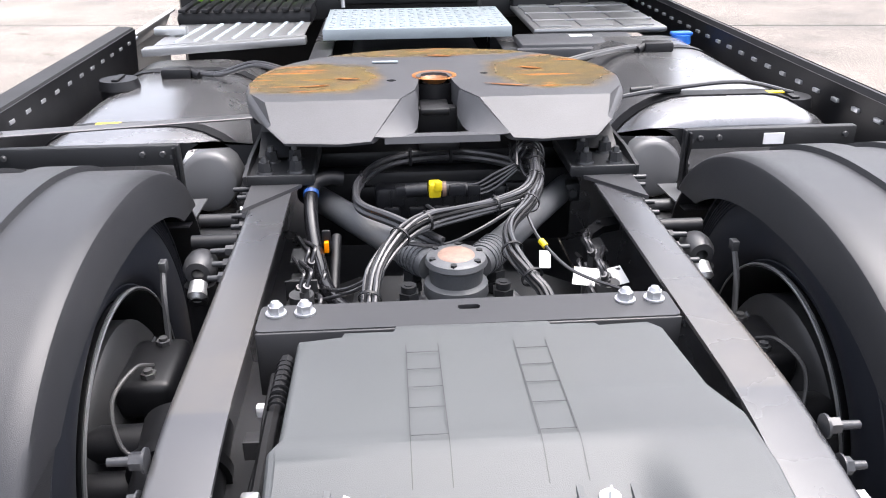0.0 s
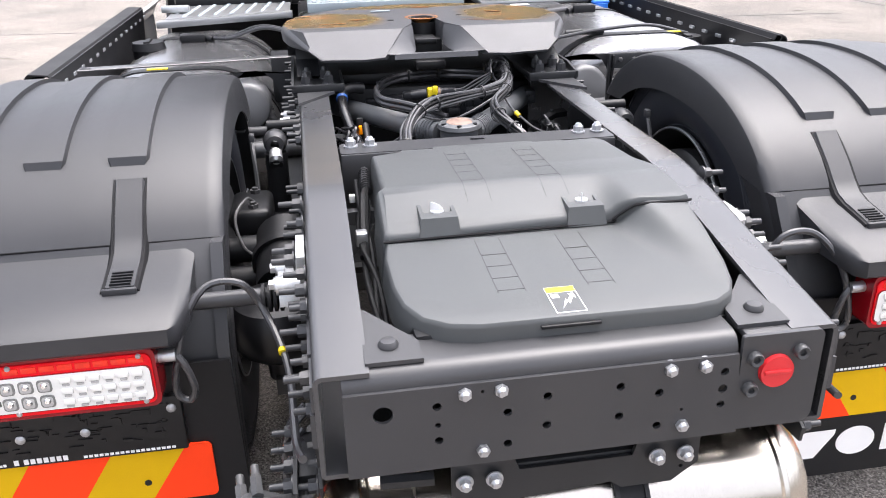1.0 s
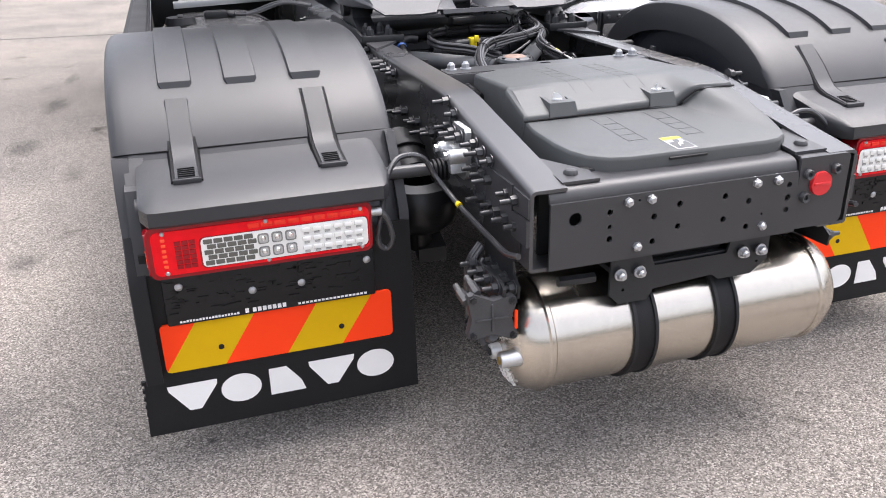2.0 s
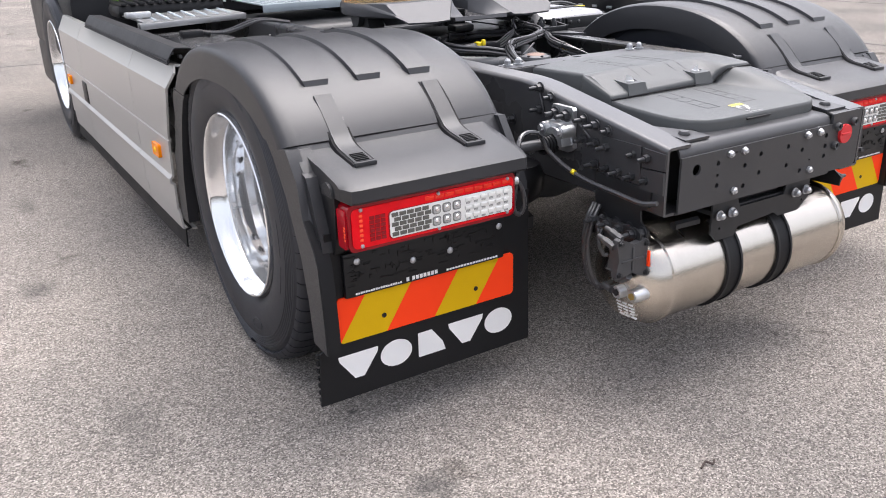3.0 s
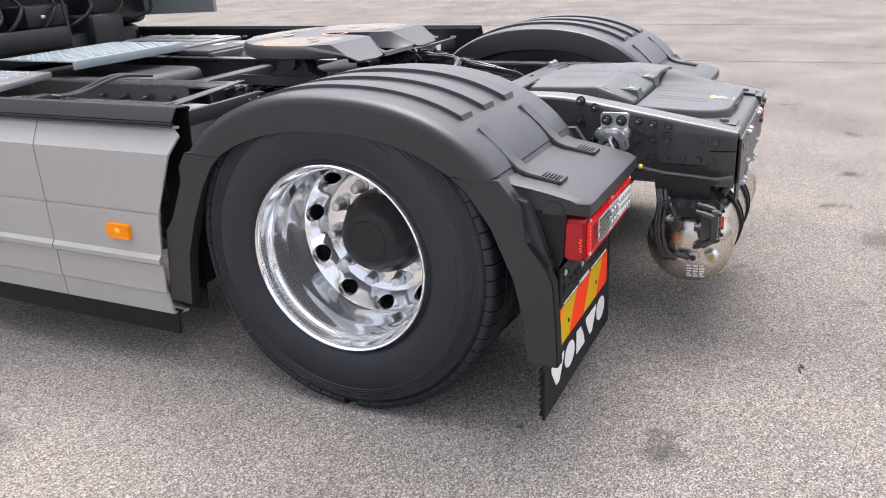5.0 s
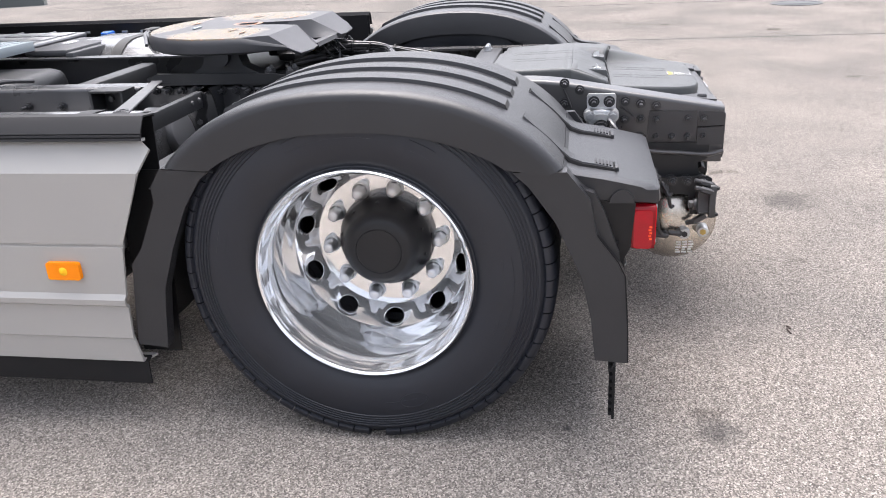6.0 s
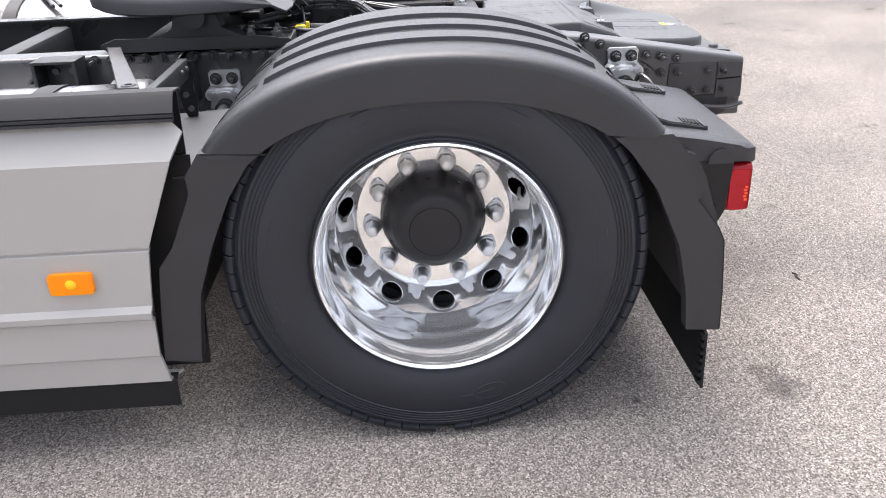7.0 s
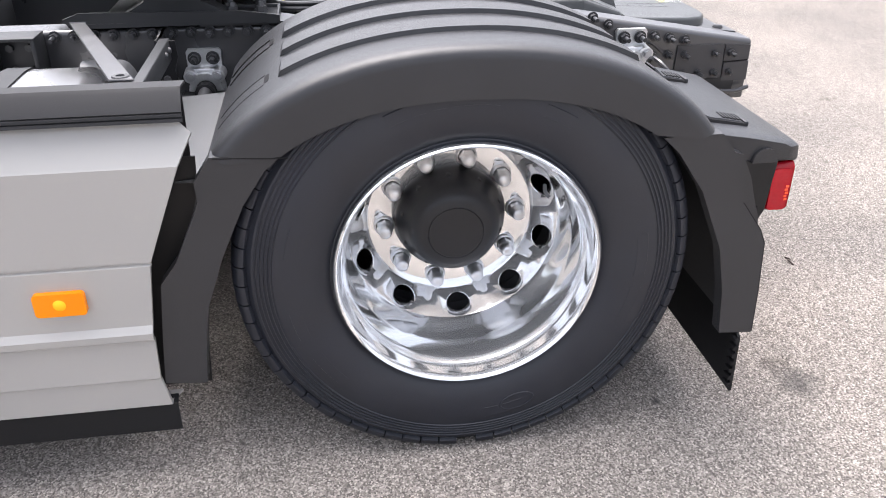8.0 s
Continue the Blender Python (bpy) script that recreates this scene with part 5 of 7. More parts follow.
    decal("label_band", [(-0.0265, 0.019), (0.0265, 0.019), (0.0265, 0.033), (-0.0265, 0.033)], "yellow", 0.0012)
    decal("label_sign", [(-0.012, -0.024), (0.004, -0.006), (0.004, -0.014), (0.016, 0.004), (0.02, 0.0), (0.02, 0.014), (0.008, 0.012), (0.012, 0.008), (0.002, -0.005), (0.001, 0.001)], "white", 0.0016)
    decal("label_sign", [(-0.022, 0.004), (-0.008, 0.004), (-0.008, 0.014), (-0.022, 0.014)], "white", 0.0016)


def cross_bar():
    holes = [(-0.01 + 0.0045 * k, -0.178, 0.0075) for k in range(6)]
    top = filled(rounded(-0.335, 0.335, -0.232, -0.15, 0.01, 3), holes, lambda u, v: (u, v, 0.885), thick=0.006)
    rear = box(-0.335, 0.335, -0.236, -0.229, 0.77, 0.883, 0.003)
    bar = part("cross_bar", joined(top, rear, box(-0.335, 0.335, -0.155, -0.149, 0.77, 0.883, 0.003)), "chassis", truck, "dark grey folded steel cross bar")
    for x in (-0.308, -0.262, 0.258, 0.306):
        piece("bolt", zinc_mesh, bar, turn_to((x, -0.178, 0.8855), (0, 0, 1), x * 500) @ Matrix.Scale(1.15, 4))


def fifth_wheel():
    """The coupling plate: flat top, two ramps, an open throat, skirts, pedestals, grease."""
    def top(x, y):
        z = 1.052
        if y < 0.515:
            z -= (0.515 - y) * 0.72
        return z
    half = [(0.038, 0.735), (0.046, 0.66), (0.055, 0.60), (0.092, 0.515), (0.155, 0.425), (0.22, 0.42), (0.345, 0.425), (0.383, 0.46), (0.445, 0.60), (0.462, 0.70)]
    half += [(0.462 * math.cos(radians(a)), 0.71 + 0.39 * math.sin(radians(a))) for a in (12, 24, 36, 48, 60, 72, 84)]
    arc = [(0.038 * math.cos(radians(a)), 0.745 + 0.038 * math.sin(radians(a))) for a in (150, 120, 90, 60, 30)]
    outline = half + [(-x, y) for x, y in reversed(half)] + arc
    lid = filled(outline, [(-0.11, 0.70, 0.012), (0.13, 0.76, 0.010)], lambda u, v: (u, v, top(u, v)), [((0.094, 0.515), (0.40, 0.515)), ((-0.40, 0.515), (-0.094, 0.515))])
    rings = []
    c = Vector((0, 0.72))
    for grow, drop in ((0.0, 0.0), (0.006, -0.008), (0.010, -0.02), (0.006, -0.05), (-0.008, -0.058), (-0.02, -0.05)):
        ring = []
        for x, y in outline:
            d = Vector((x, y)) - c
            inner = abs(x) < 0.145 and y < 0.80
            g = 0 if inner else grow
            d.normalize()
            base = top(x, y)
            lowz = base + drop * (0.22 if y < 0.47 else 0.6 if y < 0.55 else 1.0)
            ring.append((x + d.x * g, y + d.y * g, lowz))
        rings.append(ring)
    fw = part("fifth_wheel", bevelled(joined(lid, loft(rings, caps=False)), 0.0, 1), "greased", truck, "grey cast steel coupling plate smeared with brown grease", smooth=30)
    part("throat_bridge", bevelled(loft([[(x, 0.422, 0.973), (x, 0.455, 0.966), (x, 0.468, 0.984), (x, 0.427, 0.988)] for x in (-0.13, -0.09, 0.09, 0.13)]), 0.004, 2), "greased", fw)
    for s in (-1, 1):
        rows = [[(s * 0.056, 0.60, 1.048), (s * 0.052, 0.60, 1.025), (s * 0.05, 0.60, 0.985)], [(s * 0.093, 0.515, 1.049), (s * 0.078, 0.515, 1.022), (s * 0.056, 0.515, 0.982)], [(s * 0.126, 0.465, 1.014), (s * 0.105, 0.465, 1.0), (s * 0.066, 0.465, 0.98)], [(s * 0.154, 0.428, 0.987), (s * 0.13, 0.428, 0.985), (s * 0.085, 0.428, 0.981)]]
        part("throat_cheek", sheet(rows, 0.004), "greased", fw, smooth=40)
    part("lock_jaw", joined(box(-0.05, 0.05, 0.62, 0.66, 0.93, 1.0, 0.008), lathe([(0.03, 0.95), (0.03, 1.035), (0.055, 1.04), (0.055, 0.95)], "z", (0, 0.745, 0), 24, closed=True), box(-0.05, 0.05, 0.55, 0.62, 0.91, 0.94, 0.01), box(-0.042, 0.03, 0.6, 0.70, 0.985, 1.003, 0.006)), "black", fw)
    part("grease_lump", lathe([(0.028, 1.036), (0.038, 1.047), (0.05, 1.0535), (0.058, 1.0525)], "z", (0, 0.747, 0), 24), "grease2", fw)
    # grease smears with a ragged outline
    def smear(name, cx, cy, rx, ry, mat, lift, seed, tilt=0.0):
        rg = random.Random(seed)
        ph = [rg.random() * 6.28 for _ in range(4)]
        pts = []
        for i in range(40):
            a = 2 * math.pi * i / 40
            k = 1 + 0.10 * math.sin(3 * a + ph[0]) + 0.09 * math.sin(5 * a + ph[1]) + 0.06 * math.sin(9 * a + ph[2]) + 0.05 * math.sin(14 * a + ph[3])
            u, v = rx * k * math.cos(a), ry * k * math.sin(a)
            pts.append((cx + u * math.cos(tilt) - v * math.sin(tilt), cy + u * math.sin(tilt) + v * math.cos(tilt)))
        bm = filled(pts, (), lambda u, v: (u, v, top(u, v) + lift + 0.001 * noise.noise((u * 40, v * 40, seed))), thick=-0.001)
        part(name, bm, mat, fw, "thin brown grease film" if mat == "grease" else "orange grease streak")
    for k, (x, y, rx, ry, t) in enumerate(((-0.30, 0.65, 0.04, 0.005, 0.1), (-0.22, 0.72, 0.03, 0.006, -0.2), (0.26, 0.80, 0.028, 0.008, -0.5), (0.17, 0.62, 0.05, 0.0045, -0.35), (0.03, 0.98, 0.032, 0.009, -0.2))):
        smear("grease_streak", x, y, rx, ry, "grease2", 0.0022, 20 + k, t)
    part("grease_point", box(-0.16, -0.09, 0.90, 0.913, 1.053, 1.058, 0.002), "white_alu", fw)
    for s in (-1, 1):
        part("pedestal", joined(prism([(0.53, 0.915), (0.83, 0.915), (0.76, 0.955), (0.74, 1.02), (0.63, 1.02), (0.61, 0.955)], "x", s * 0.36, s * 0.43, 0.01), rod((s * 0.34, 0.685, 0.99), (s * 0.455, 0.685, 0.99), 0.035, seg=24)), "steel_dark", fw)
        tray = [(0.40, 0.914), (0.50, 0.928), (0.93, 0.934), (0.975, 0.918), (0.955, 0.893), (0.40, 0.893)]
        plate = loft([[(s * (0.295 + dx), 0.41 + dy, z) for dx, dy in ((0, 0.0), (0.15, 0.0), (0.155, 0.53), (0, 0.53))] for z in (0.893, 0.905)])
        rim1 = prism(tray, "x", s * 0.44, s * 0.448, 0.002)
        rim2 = joined(box(s * 0.292, s * 0.446, 0.402, 0.411, 0.888, 0.914, 0.003), box(s * 0.289, s * 0.297, 0.402, 0.62, 0.893, 0.914, 0.003))
        part("mounting_plate", joined(bevelled(plate, 0.002), rim1, rim2), "steel_dark", fw)
        for k, (dx, y) in enumerate(((0.335, 0.455), (0.405, 0.45), (0.345, 0.54), (0.40, 0.53))):
            part("stud", joined(rod((s * dx, y, 0.905), (s * dx, y, 0.910), 0.021, 0.019), rod((s * dx, y, 0.91), (s * dx, y, 0.932), 0.0165, 0.0145, 6), rod((s * dx, y, 0.932), (s * dx, y, 0.944), 0.009, 0.006)), "nut_paint", fw)
    part("cross_tube", box(-0.34, 0.34, 0.60, 0.90, 0.86, 0.90, 0.01), "black", fw)


def skirt(s):
    """Painted side panels in lengths, with ledge, seams, lamps, rubber edge and the black deflector above."""
    sec = [(1.215, 0.896), (1.24, 0.898), (1.252, 0.873), (1.278, 0.82), (1.281, 0.816), (1.281, 0.614), (1.276, 0.611), (1.276, 0.607), (1.281, 0.604), (1.281, 0.464), (1.293, 0.450), (1.292, 0.434), (1.279, 0.424), (1.280, 0.325), (1.275, 0.32), (1.272, 0.245), (1.24, 0.235), (1.22, 0.24)]
    rear = [0.576, 0.577, 0.550, 0.578, 0.58, 0.662, 0.663, 0.664, 0.665, 0.683, 0.684, 0.684, 0.685, 0.689, 0.69, 0.677, 0.677, 0.66]
    host = None
    for y0, y1 in ((None, 1.19), (1.194, 2.45), (2.456, 3.1)):
        rows = []
        for a in range(2):
            rows.append([(s * o, (rear[i] if y0 is None else y0) if a == 0 else y1, z) for i, (o, z) in enumerate(sec)])
        bm = sheet(rows, 0.008)
        ob = part("side_skirt", bm, "skirt", host or truck, "silver-grey painted side skirt panel with a moulded ledge", smooth=14)
        host = host or ob
    if s < 0:
        part("step_recess", box(-1.285, -1.2, 2.40, 2.53, 0.47, 0.585, 0.004), "black", host, "dark step recess")
    part("rubber_edge", sheet([[(s * o, y, z) for o, z in ((1.24, 0.25), (1.265, 0.243), (1.268, 0.17), (1.262, 0.168))] for y in (0.668, 1.9, 3.1)], 0.006), "flap", host)
    for y in (0.851, 2.95):
        part("side_marker_lamp", prism(rounded(y - 0.05, y + 0.05, 0.51, 0.562, 0.008, 3), "x", s * 1.278, s * 1.294, 0.004), "orange", host, "amber side marker lamp")
        part("lamp_core", lathe([(0, 0.006), (0.008, 0.005), (0.014, 0)], "z", (0, 0, 0), 16), "amber_led", host).matrix_basis = turn_to((s * 1.293, y, 0.536), (s, 0, 0))
    # deflector over the skirt, folded inwards at its top
    yend = 2.2 if s < 0 else 3.2
    de = [(1.262, 0.898), (1.268, 0.90), (1.266, 0.905), (1.2625, 0.907), (1.2655, 0.909), (1.264, 0.914), (1.2605, 0.916), (1.263, 0.918), (1.248, 0.955), (1.24, 0.962), (1.21, 0.968), (1.2, 0.95)]
    if s < 0:
        de[8:] = [(1.24, 0.951), (1.232, 0.958), (1.176, 0.953), (1.17, 0.945)]
    df = part("deflector", sheet([[(s * o, y, z) for o, z in de] for y in (0.56, 1.2, yend)], 0.004), "strip", truck, "black rubber deflector strip along the skirt top")
    if s > 0:
        part("deflector_flange", sheet([[(s * o, y, z) for o, z in ((1.215, 0.85), (1.215, 0.91), (1.235, 0.965))] for y in (0.56, yend)], 0.004), "black", df)
    part("inner_flange", sheet([[(s * o, y, z) for o, z in (((1.205, 0.75), (1.205, 0.88), (1.2, 0.952)) if s > 0 else ((1.185, 0.76), (1.175, 0.88), (1.17, 0.946)))] for y in (0.57, yend)], 0.004), "black", df)
    shift = 0.0 if s > 0 else 0.024
    for k in range(int((yend - 0.7) / 0.115) + 1):
        y = 0.7 + 0.115 * k
        part("clip", box(s * 1.19, s * 1.209, y, y + 0.034, 0.899, 0.911, 0.002), "zinc", df).location.x = shift
    return host


def fuel_tank(s):
    """A rounded aluminium tank with straps, cap and end bracket."""
    low = 0.0 if s > 0 else -0.055
    def sec(g):
        return [(u, v) for u, v in rounded(0.50 - g, 1.18 + g, 0.40 - g, 0.92 + low + g, [0.2, 0.26, 0.1, 0.1], 8)]
    y1 = 2.0
    rings = []
    for y, g in ((0.80, -0.05), (0.806, -0.028), (0.825, -0.01), (0.85, 0), (y1 - 0.06, 0), (y1 - 0.02, -0.012), (y1, -0.05)):
        rings.append([(s * u, y, v) for u, v in sec(g)])
    tk = part("fuel_tank", loft(rings), "fuel", truck, "rounded aluminium fuel tank", smooth=60)
    drum = lathe([(0.0, 0.772), (0.062, 0.773), (0.074, 0.777), (0.079, 0.786), (0.08, 0.80), (0.08, 0.88), (0, 0.88)], "y", (0, 0, 0), 48)
    for v in drum.verts:
        v.co += Vector((s * 0.613, v.co.z * 0.25, 0.768))
    part("tank_boss", drum, "drum", tk, "smooth grey rounded tank boss")
    for y in (1.02, 1.75) if s < 0 else (1.0, 1.7):
        rows = []
        pts = sec(0.004)[:18]
        for u, v in pts:
            rows.append([(s * u, y - 0.028, v), (s * u, y + 0.028, v)])
        part("tank_strap", sheet(rows, 0.004), "black", tk, "black tank strap")
    cx, cy, cz = (1.107, 1.05, 0.865) if s > 0 else (1.04, 1.5, 0.865)
    part("filler_cap", joined(rod((s * cx, cy, cz - 0.12), (s * cx, cy, cz), 0.064, seg=32), rod((s * cx, cy, cz), (s * cx, cy, cz + 0.03), 0.07, 0.062, 32), box(s * (cx - 0.012), s * (cx + 0.012), cy - 0.045, cy + 0.045, cz + 0.028, cz + 0.037, 0.004)), "black", tk)
    # bracket across the rear of the tank
    br = joined(box(s * 0.655, s * 1.11, 0.668, 0.674, 0.858, 0.908, 0.002), box(s * 0.655, s * 1.11, 0.669, 0.692, 0.905, 0.910, 0.002), box(s * 0.65, s * 0.657, 0.668, 0.69, 0.74, 0.909, 0.002))
    arch = [(s * 0.43, 0.892), (s * 0.655, 0.905), (s * 0.655, 0.85)] + [(s * (0.578 + 0.08 * math.cos(radians(a))), 0.83 + 0.078 * math.sin(radians(a))) for a in (20, 45, 70, 95, 120, 145, 170)] + [(s * 0.47, 0.74), (s * 0.43, 0.74)]
    bk = part("tank_bracket", joined(br, prism(arch, "y", 0.70, 0.706)), "steel_dark", tk, "dark steel angle bracket")
    for x in (0.69, 0.74, 1.08):
        part("bolt", lathe([(0, 0.007), (0.006, 0.006), (0.0085, 0.002), (0.0085, 0)], "z", (0, 0, 0), 12), "valve", bk).matrix_basis = turn_to((s * x, 0.6675, 0.888), (0, -1, 0))
    lobe = [(0.654, 0.905), (0.70, 0.905), (0.705, 0.87), (0.69, 0.845), (0.705, 0.815), (0.70, 0.77), (0.69, 0.745), (0.662, 0.745), (0.656, 0.79), (0.664, 0.83), (0.652, 0.865)]
    hp = part("hanger_plate", prism(lobe, "x", s * 0.658, s * 0.664, 0.003), "black", tk)
    for y, z in ((0.675, 0.88), (0.685, 0.81), (0.676, 0.77)):
        part("bolt", rod((s * 0.664, y, z), (s * 0.674, y, z), 0.009, seg=6), "valve", hp)
    if s < 0:
        hb = part("tank_console", joined(box(-0.53, -0.44, 1.03, 1.042, 0.72, 0.89, 0.004), box(-0.53, -0.44, 1.15, 1.162, 0.72, 0.89, 0.004), box(-0.45, -0.44, 1.03, 1.162, 0.72, 0.89, 0.003), box(-0.53, -0.44, 1.03, 1.162, 0.884, 0.892, 0.002)), "steel_dark", tk, "dark steel tank console on the rail")
        for y, z in ((1.07, 0.85), (1.12, 0.85), (1.07, 0.79), (1.12, 0.79)):
            part("bolt", rod((-0.45, y, z), (-0.462, y, z), 0.011, seg=6), "valve", hb)
    if s > 0:
        part("paper_label", box(0.86, 0.915, 0.6652, 0.6675, 0.867, 0.897), "white", tk, "small white paper label")
    part("splash_plate", sheet([[(s * 0.61, 0.73, 0.741), (s * 1.16, 0.73, 0.741)], [(s * 0.61, 0.64, 0.745), (s * 1.18, 0.64, 0.745)], [(s * 0.61, 0.51, 0.755), (s * 1.22, 0.51, 0.755)]], 0.004), "drum", tk)
    # pipe over the tank
    if s > 0:
        part("breather_hose", tube([(s * 0.45, 0.98, 0.90), (s * 0.6, 0.99, 0.925 + low), (s * 0.75, 1.0, 0.942 + low), (s * 0.95, 1.04, 0.942 + low), (s * 1.12, 1.06, 0.90 + low)], 0.007, 8), "cable", tk)
    part("breather_hose", tube([(s * 0.45, 1.45, 0.92), (s * 0.58, 1.52, 0.935), (s * 0.72, 1.60, 0.94 + low), (s * 0.82, 1.64, 0.94 + low)], 0.008, 8), "cable", tk)
    part("breather_hose", tube([(s * 0.45, 1.42, 0.92), (s * 0.57, 1.49, 0.932), (s * 0.71, 1.58, 0.938 + low), (s * 0.82, 1.63, 0.938 + low)], 0.008, 8), "cable", tk)
    if s > 0:
        part("strap_buckle", joined(box(s * 0.66, s * 0.75, 1.0, 1.03, 0.922 + low, 0.942 + low, 0.006), rod((s * 0.60, 1.02, 0.93 + low), (s * 0.67, 1.02, 0.935 + low), 0.009)), "steel_dark", tk)
    if s > 0:
        part("yellow_label", box(s * 1.0, s * 1.06, 0.988, 1.012, 0.918 + low, 0.9215 + low), "yellow", tk, "small yellow label")
    if s < 0:
        part("yellow_label", box(-0.97, -0.90, 1.008, 1.034, 0.866, 0.8725), "yellow", tk, "small yellow label")
    part("sender_plug", joined(box(s * 0.82, s * 0.93, 1.61, 1.67, 0.915 + low, 0.955 + low, 0.012), rod((s * 0.79, 1.61, 0.93 + low), (s * 0.83, 1.64, 0.94 + low), 0.014)), "black", tk)
    return tk


def decks():
    """Walkway plates behind the cab."""
    def skew(bm):
        for v in bm.verts:
            v.co.y += (v.co.x + 1.06) * 0.3
        return bm
    left = joined(skew(box(-1.03, -0.46, 1.93, 2.42, 0.918, 0.924, 0.001)), skew(box(-1.06, -0.45, 1.87, 1.932, 0.892, 0.922, 0.004)))
    dl = part("walkway_plate", left, "dull_alu", truck, "aluminium walkway plate with punched grip rows")
    tooth = None
    for i in range(7):
        for j in range(13):
            x = -0.955 + 0.072 * i + 0.003 * j
            m = Matrix.Translation((x, 1.965 + 0.031 * j + (x + 1.06) * 0.3, 0.924))
            if tooth is None:
                tooth = part("grip_tooth", lathe([(0.0105, 0), (0.009, 0.004), (0.006, 0.006), (0.0035, 0.002), (0, 0.002)], "z", (0, 0, 0), 12), "white_alu", dl)
                tooth.matrix_basis = m
            else:
                piece("grip_tooth", tooth, dl, m)
    part("deck_handle", joined(box(-1.07, -0.94, 2.12, 2.17, 0.93, 0.96, 0.006), rod((-1.0, 2.14, 0.90), (-1.0, 2.14, 0.94), 0.014)), "cast", dl, "cast step support bracket")
    mid = joined(box(-0.375, 0.385, 1.99, 2.52, 0.955, 0.962, 0.001), box(-0.375, 0.385, 1.985, 1.992, 0.92, 0.962, 0.001))
    dm = part("walkway_plate", mid, "white_alu", truck, "pale aluminium tread plate spanning the rails")
    knob = None
    for i in range(18):
        for j in range(9):
            m = Matrix.Translation((-0.34 + 0.041 * i, 2.03 + 0.055 * j, 0.962)) @ Matrix.Rotation(radians(45 if (i + j) % 2 else -45), 4, "Z")
            if knob is None:
                knob = part("tread_bar", bevelled(box(-0.016, 0.016, -0.004, 0.004, -0.001, 0.003), 0.001, 1), "white_alu", dm)
                knob.matrix_basis = m
            else:
                piece("tread_bar", knob, dm, m)
    cv = part("service_cover", box(0.50, 1.08, 2.14, 2.86, 0.895, 0.922, 0.012), "alu", truck, "ribbed aluminium service cover")
    for i in range(3):
        part("cover_rib", box(0.53 + 0.18 * i, 0.67 + 0.18 * i, 2.17, 2.83, 0.92, 0.929, 0.006), "alu", cv)
    for j in range(3):
        part("cover_rib", box(0.52, 1.06, 2.31 + 0.2 * j, 2.325 + 0.2 * j, 0.922, 0.9325, 0.004), "alu", cv)
    sc = part("service_cover", joined(box(0.40, 0.88, 1.83, 2.06, 0.885, 0.918, 0.014), box(0.38, 0.93, 1.79, 1.83, 0.86, 0.905, 0.006)), "plate", truck, "grey steel box lid beside the walkway")
    part("paper_label", box(0.62, 0.71, 1.96, 2.0, 0.9185, 0.9205), "white", sc)
    part("blue_cap", joined(rod((1.10, 2.03, 0.87), (1.10, 2.03, 0.905), 0.042, 0.038, 20), box(1.055, 1.145, 2.01, 2.05, 0.90, 0.918, 0.008)), "blue", truck, "bright blue filler cap")
    # strut from rail to skirt
    for s in (-1,):
        st = joined(loft([[(s * (0.45), 0.935 + dy, 0.905 + dz) for dy, dz in ((-0.02, 0), (0.02, 0), (0.02, 0.006), (-0.02, 0.006))], [(s * 1.12, 0.69 + dy, 0.938 + dz) for dy, dz in ((-0.025, 0), (0.025, 0), (0.025, 0.006), (-0.025, 0.006))]]))
        sp = part("skirt_strut", bevelled(st, 0.002, 1), "strut", truck, "worn bare steel strut that carries the side skirt")
        part("strut_washer", lathe([(0.009, 0.0), (0.009, 0.003), (0.016, 0.003), (0.018, 0)], "z", (s * 1.10, 0.695, 0.943), 24), "valve", sp)


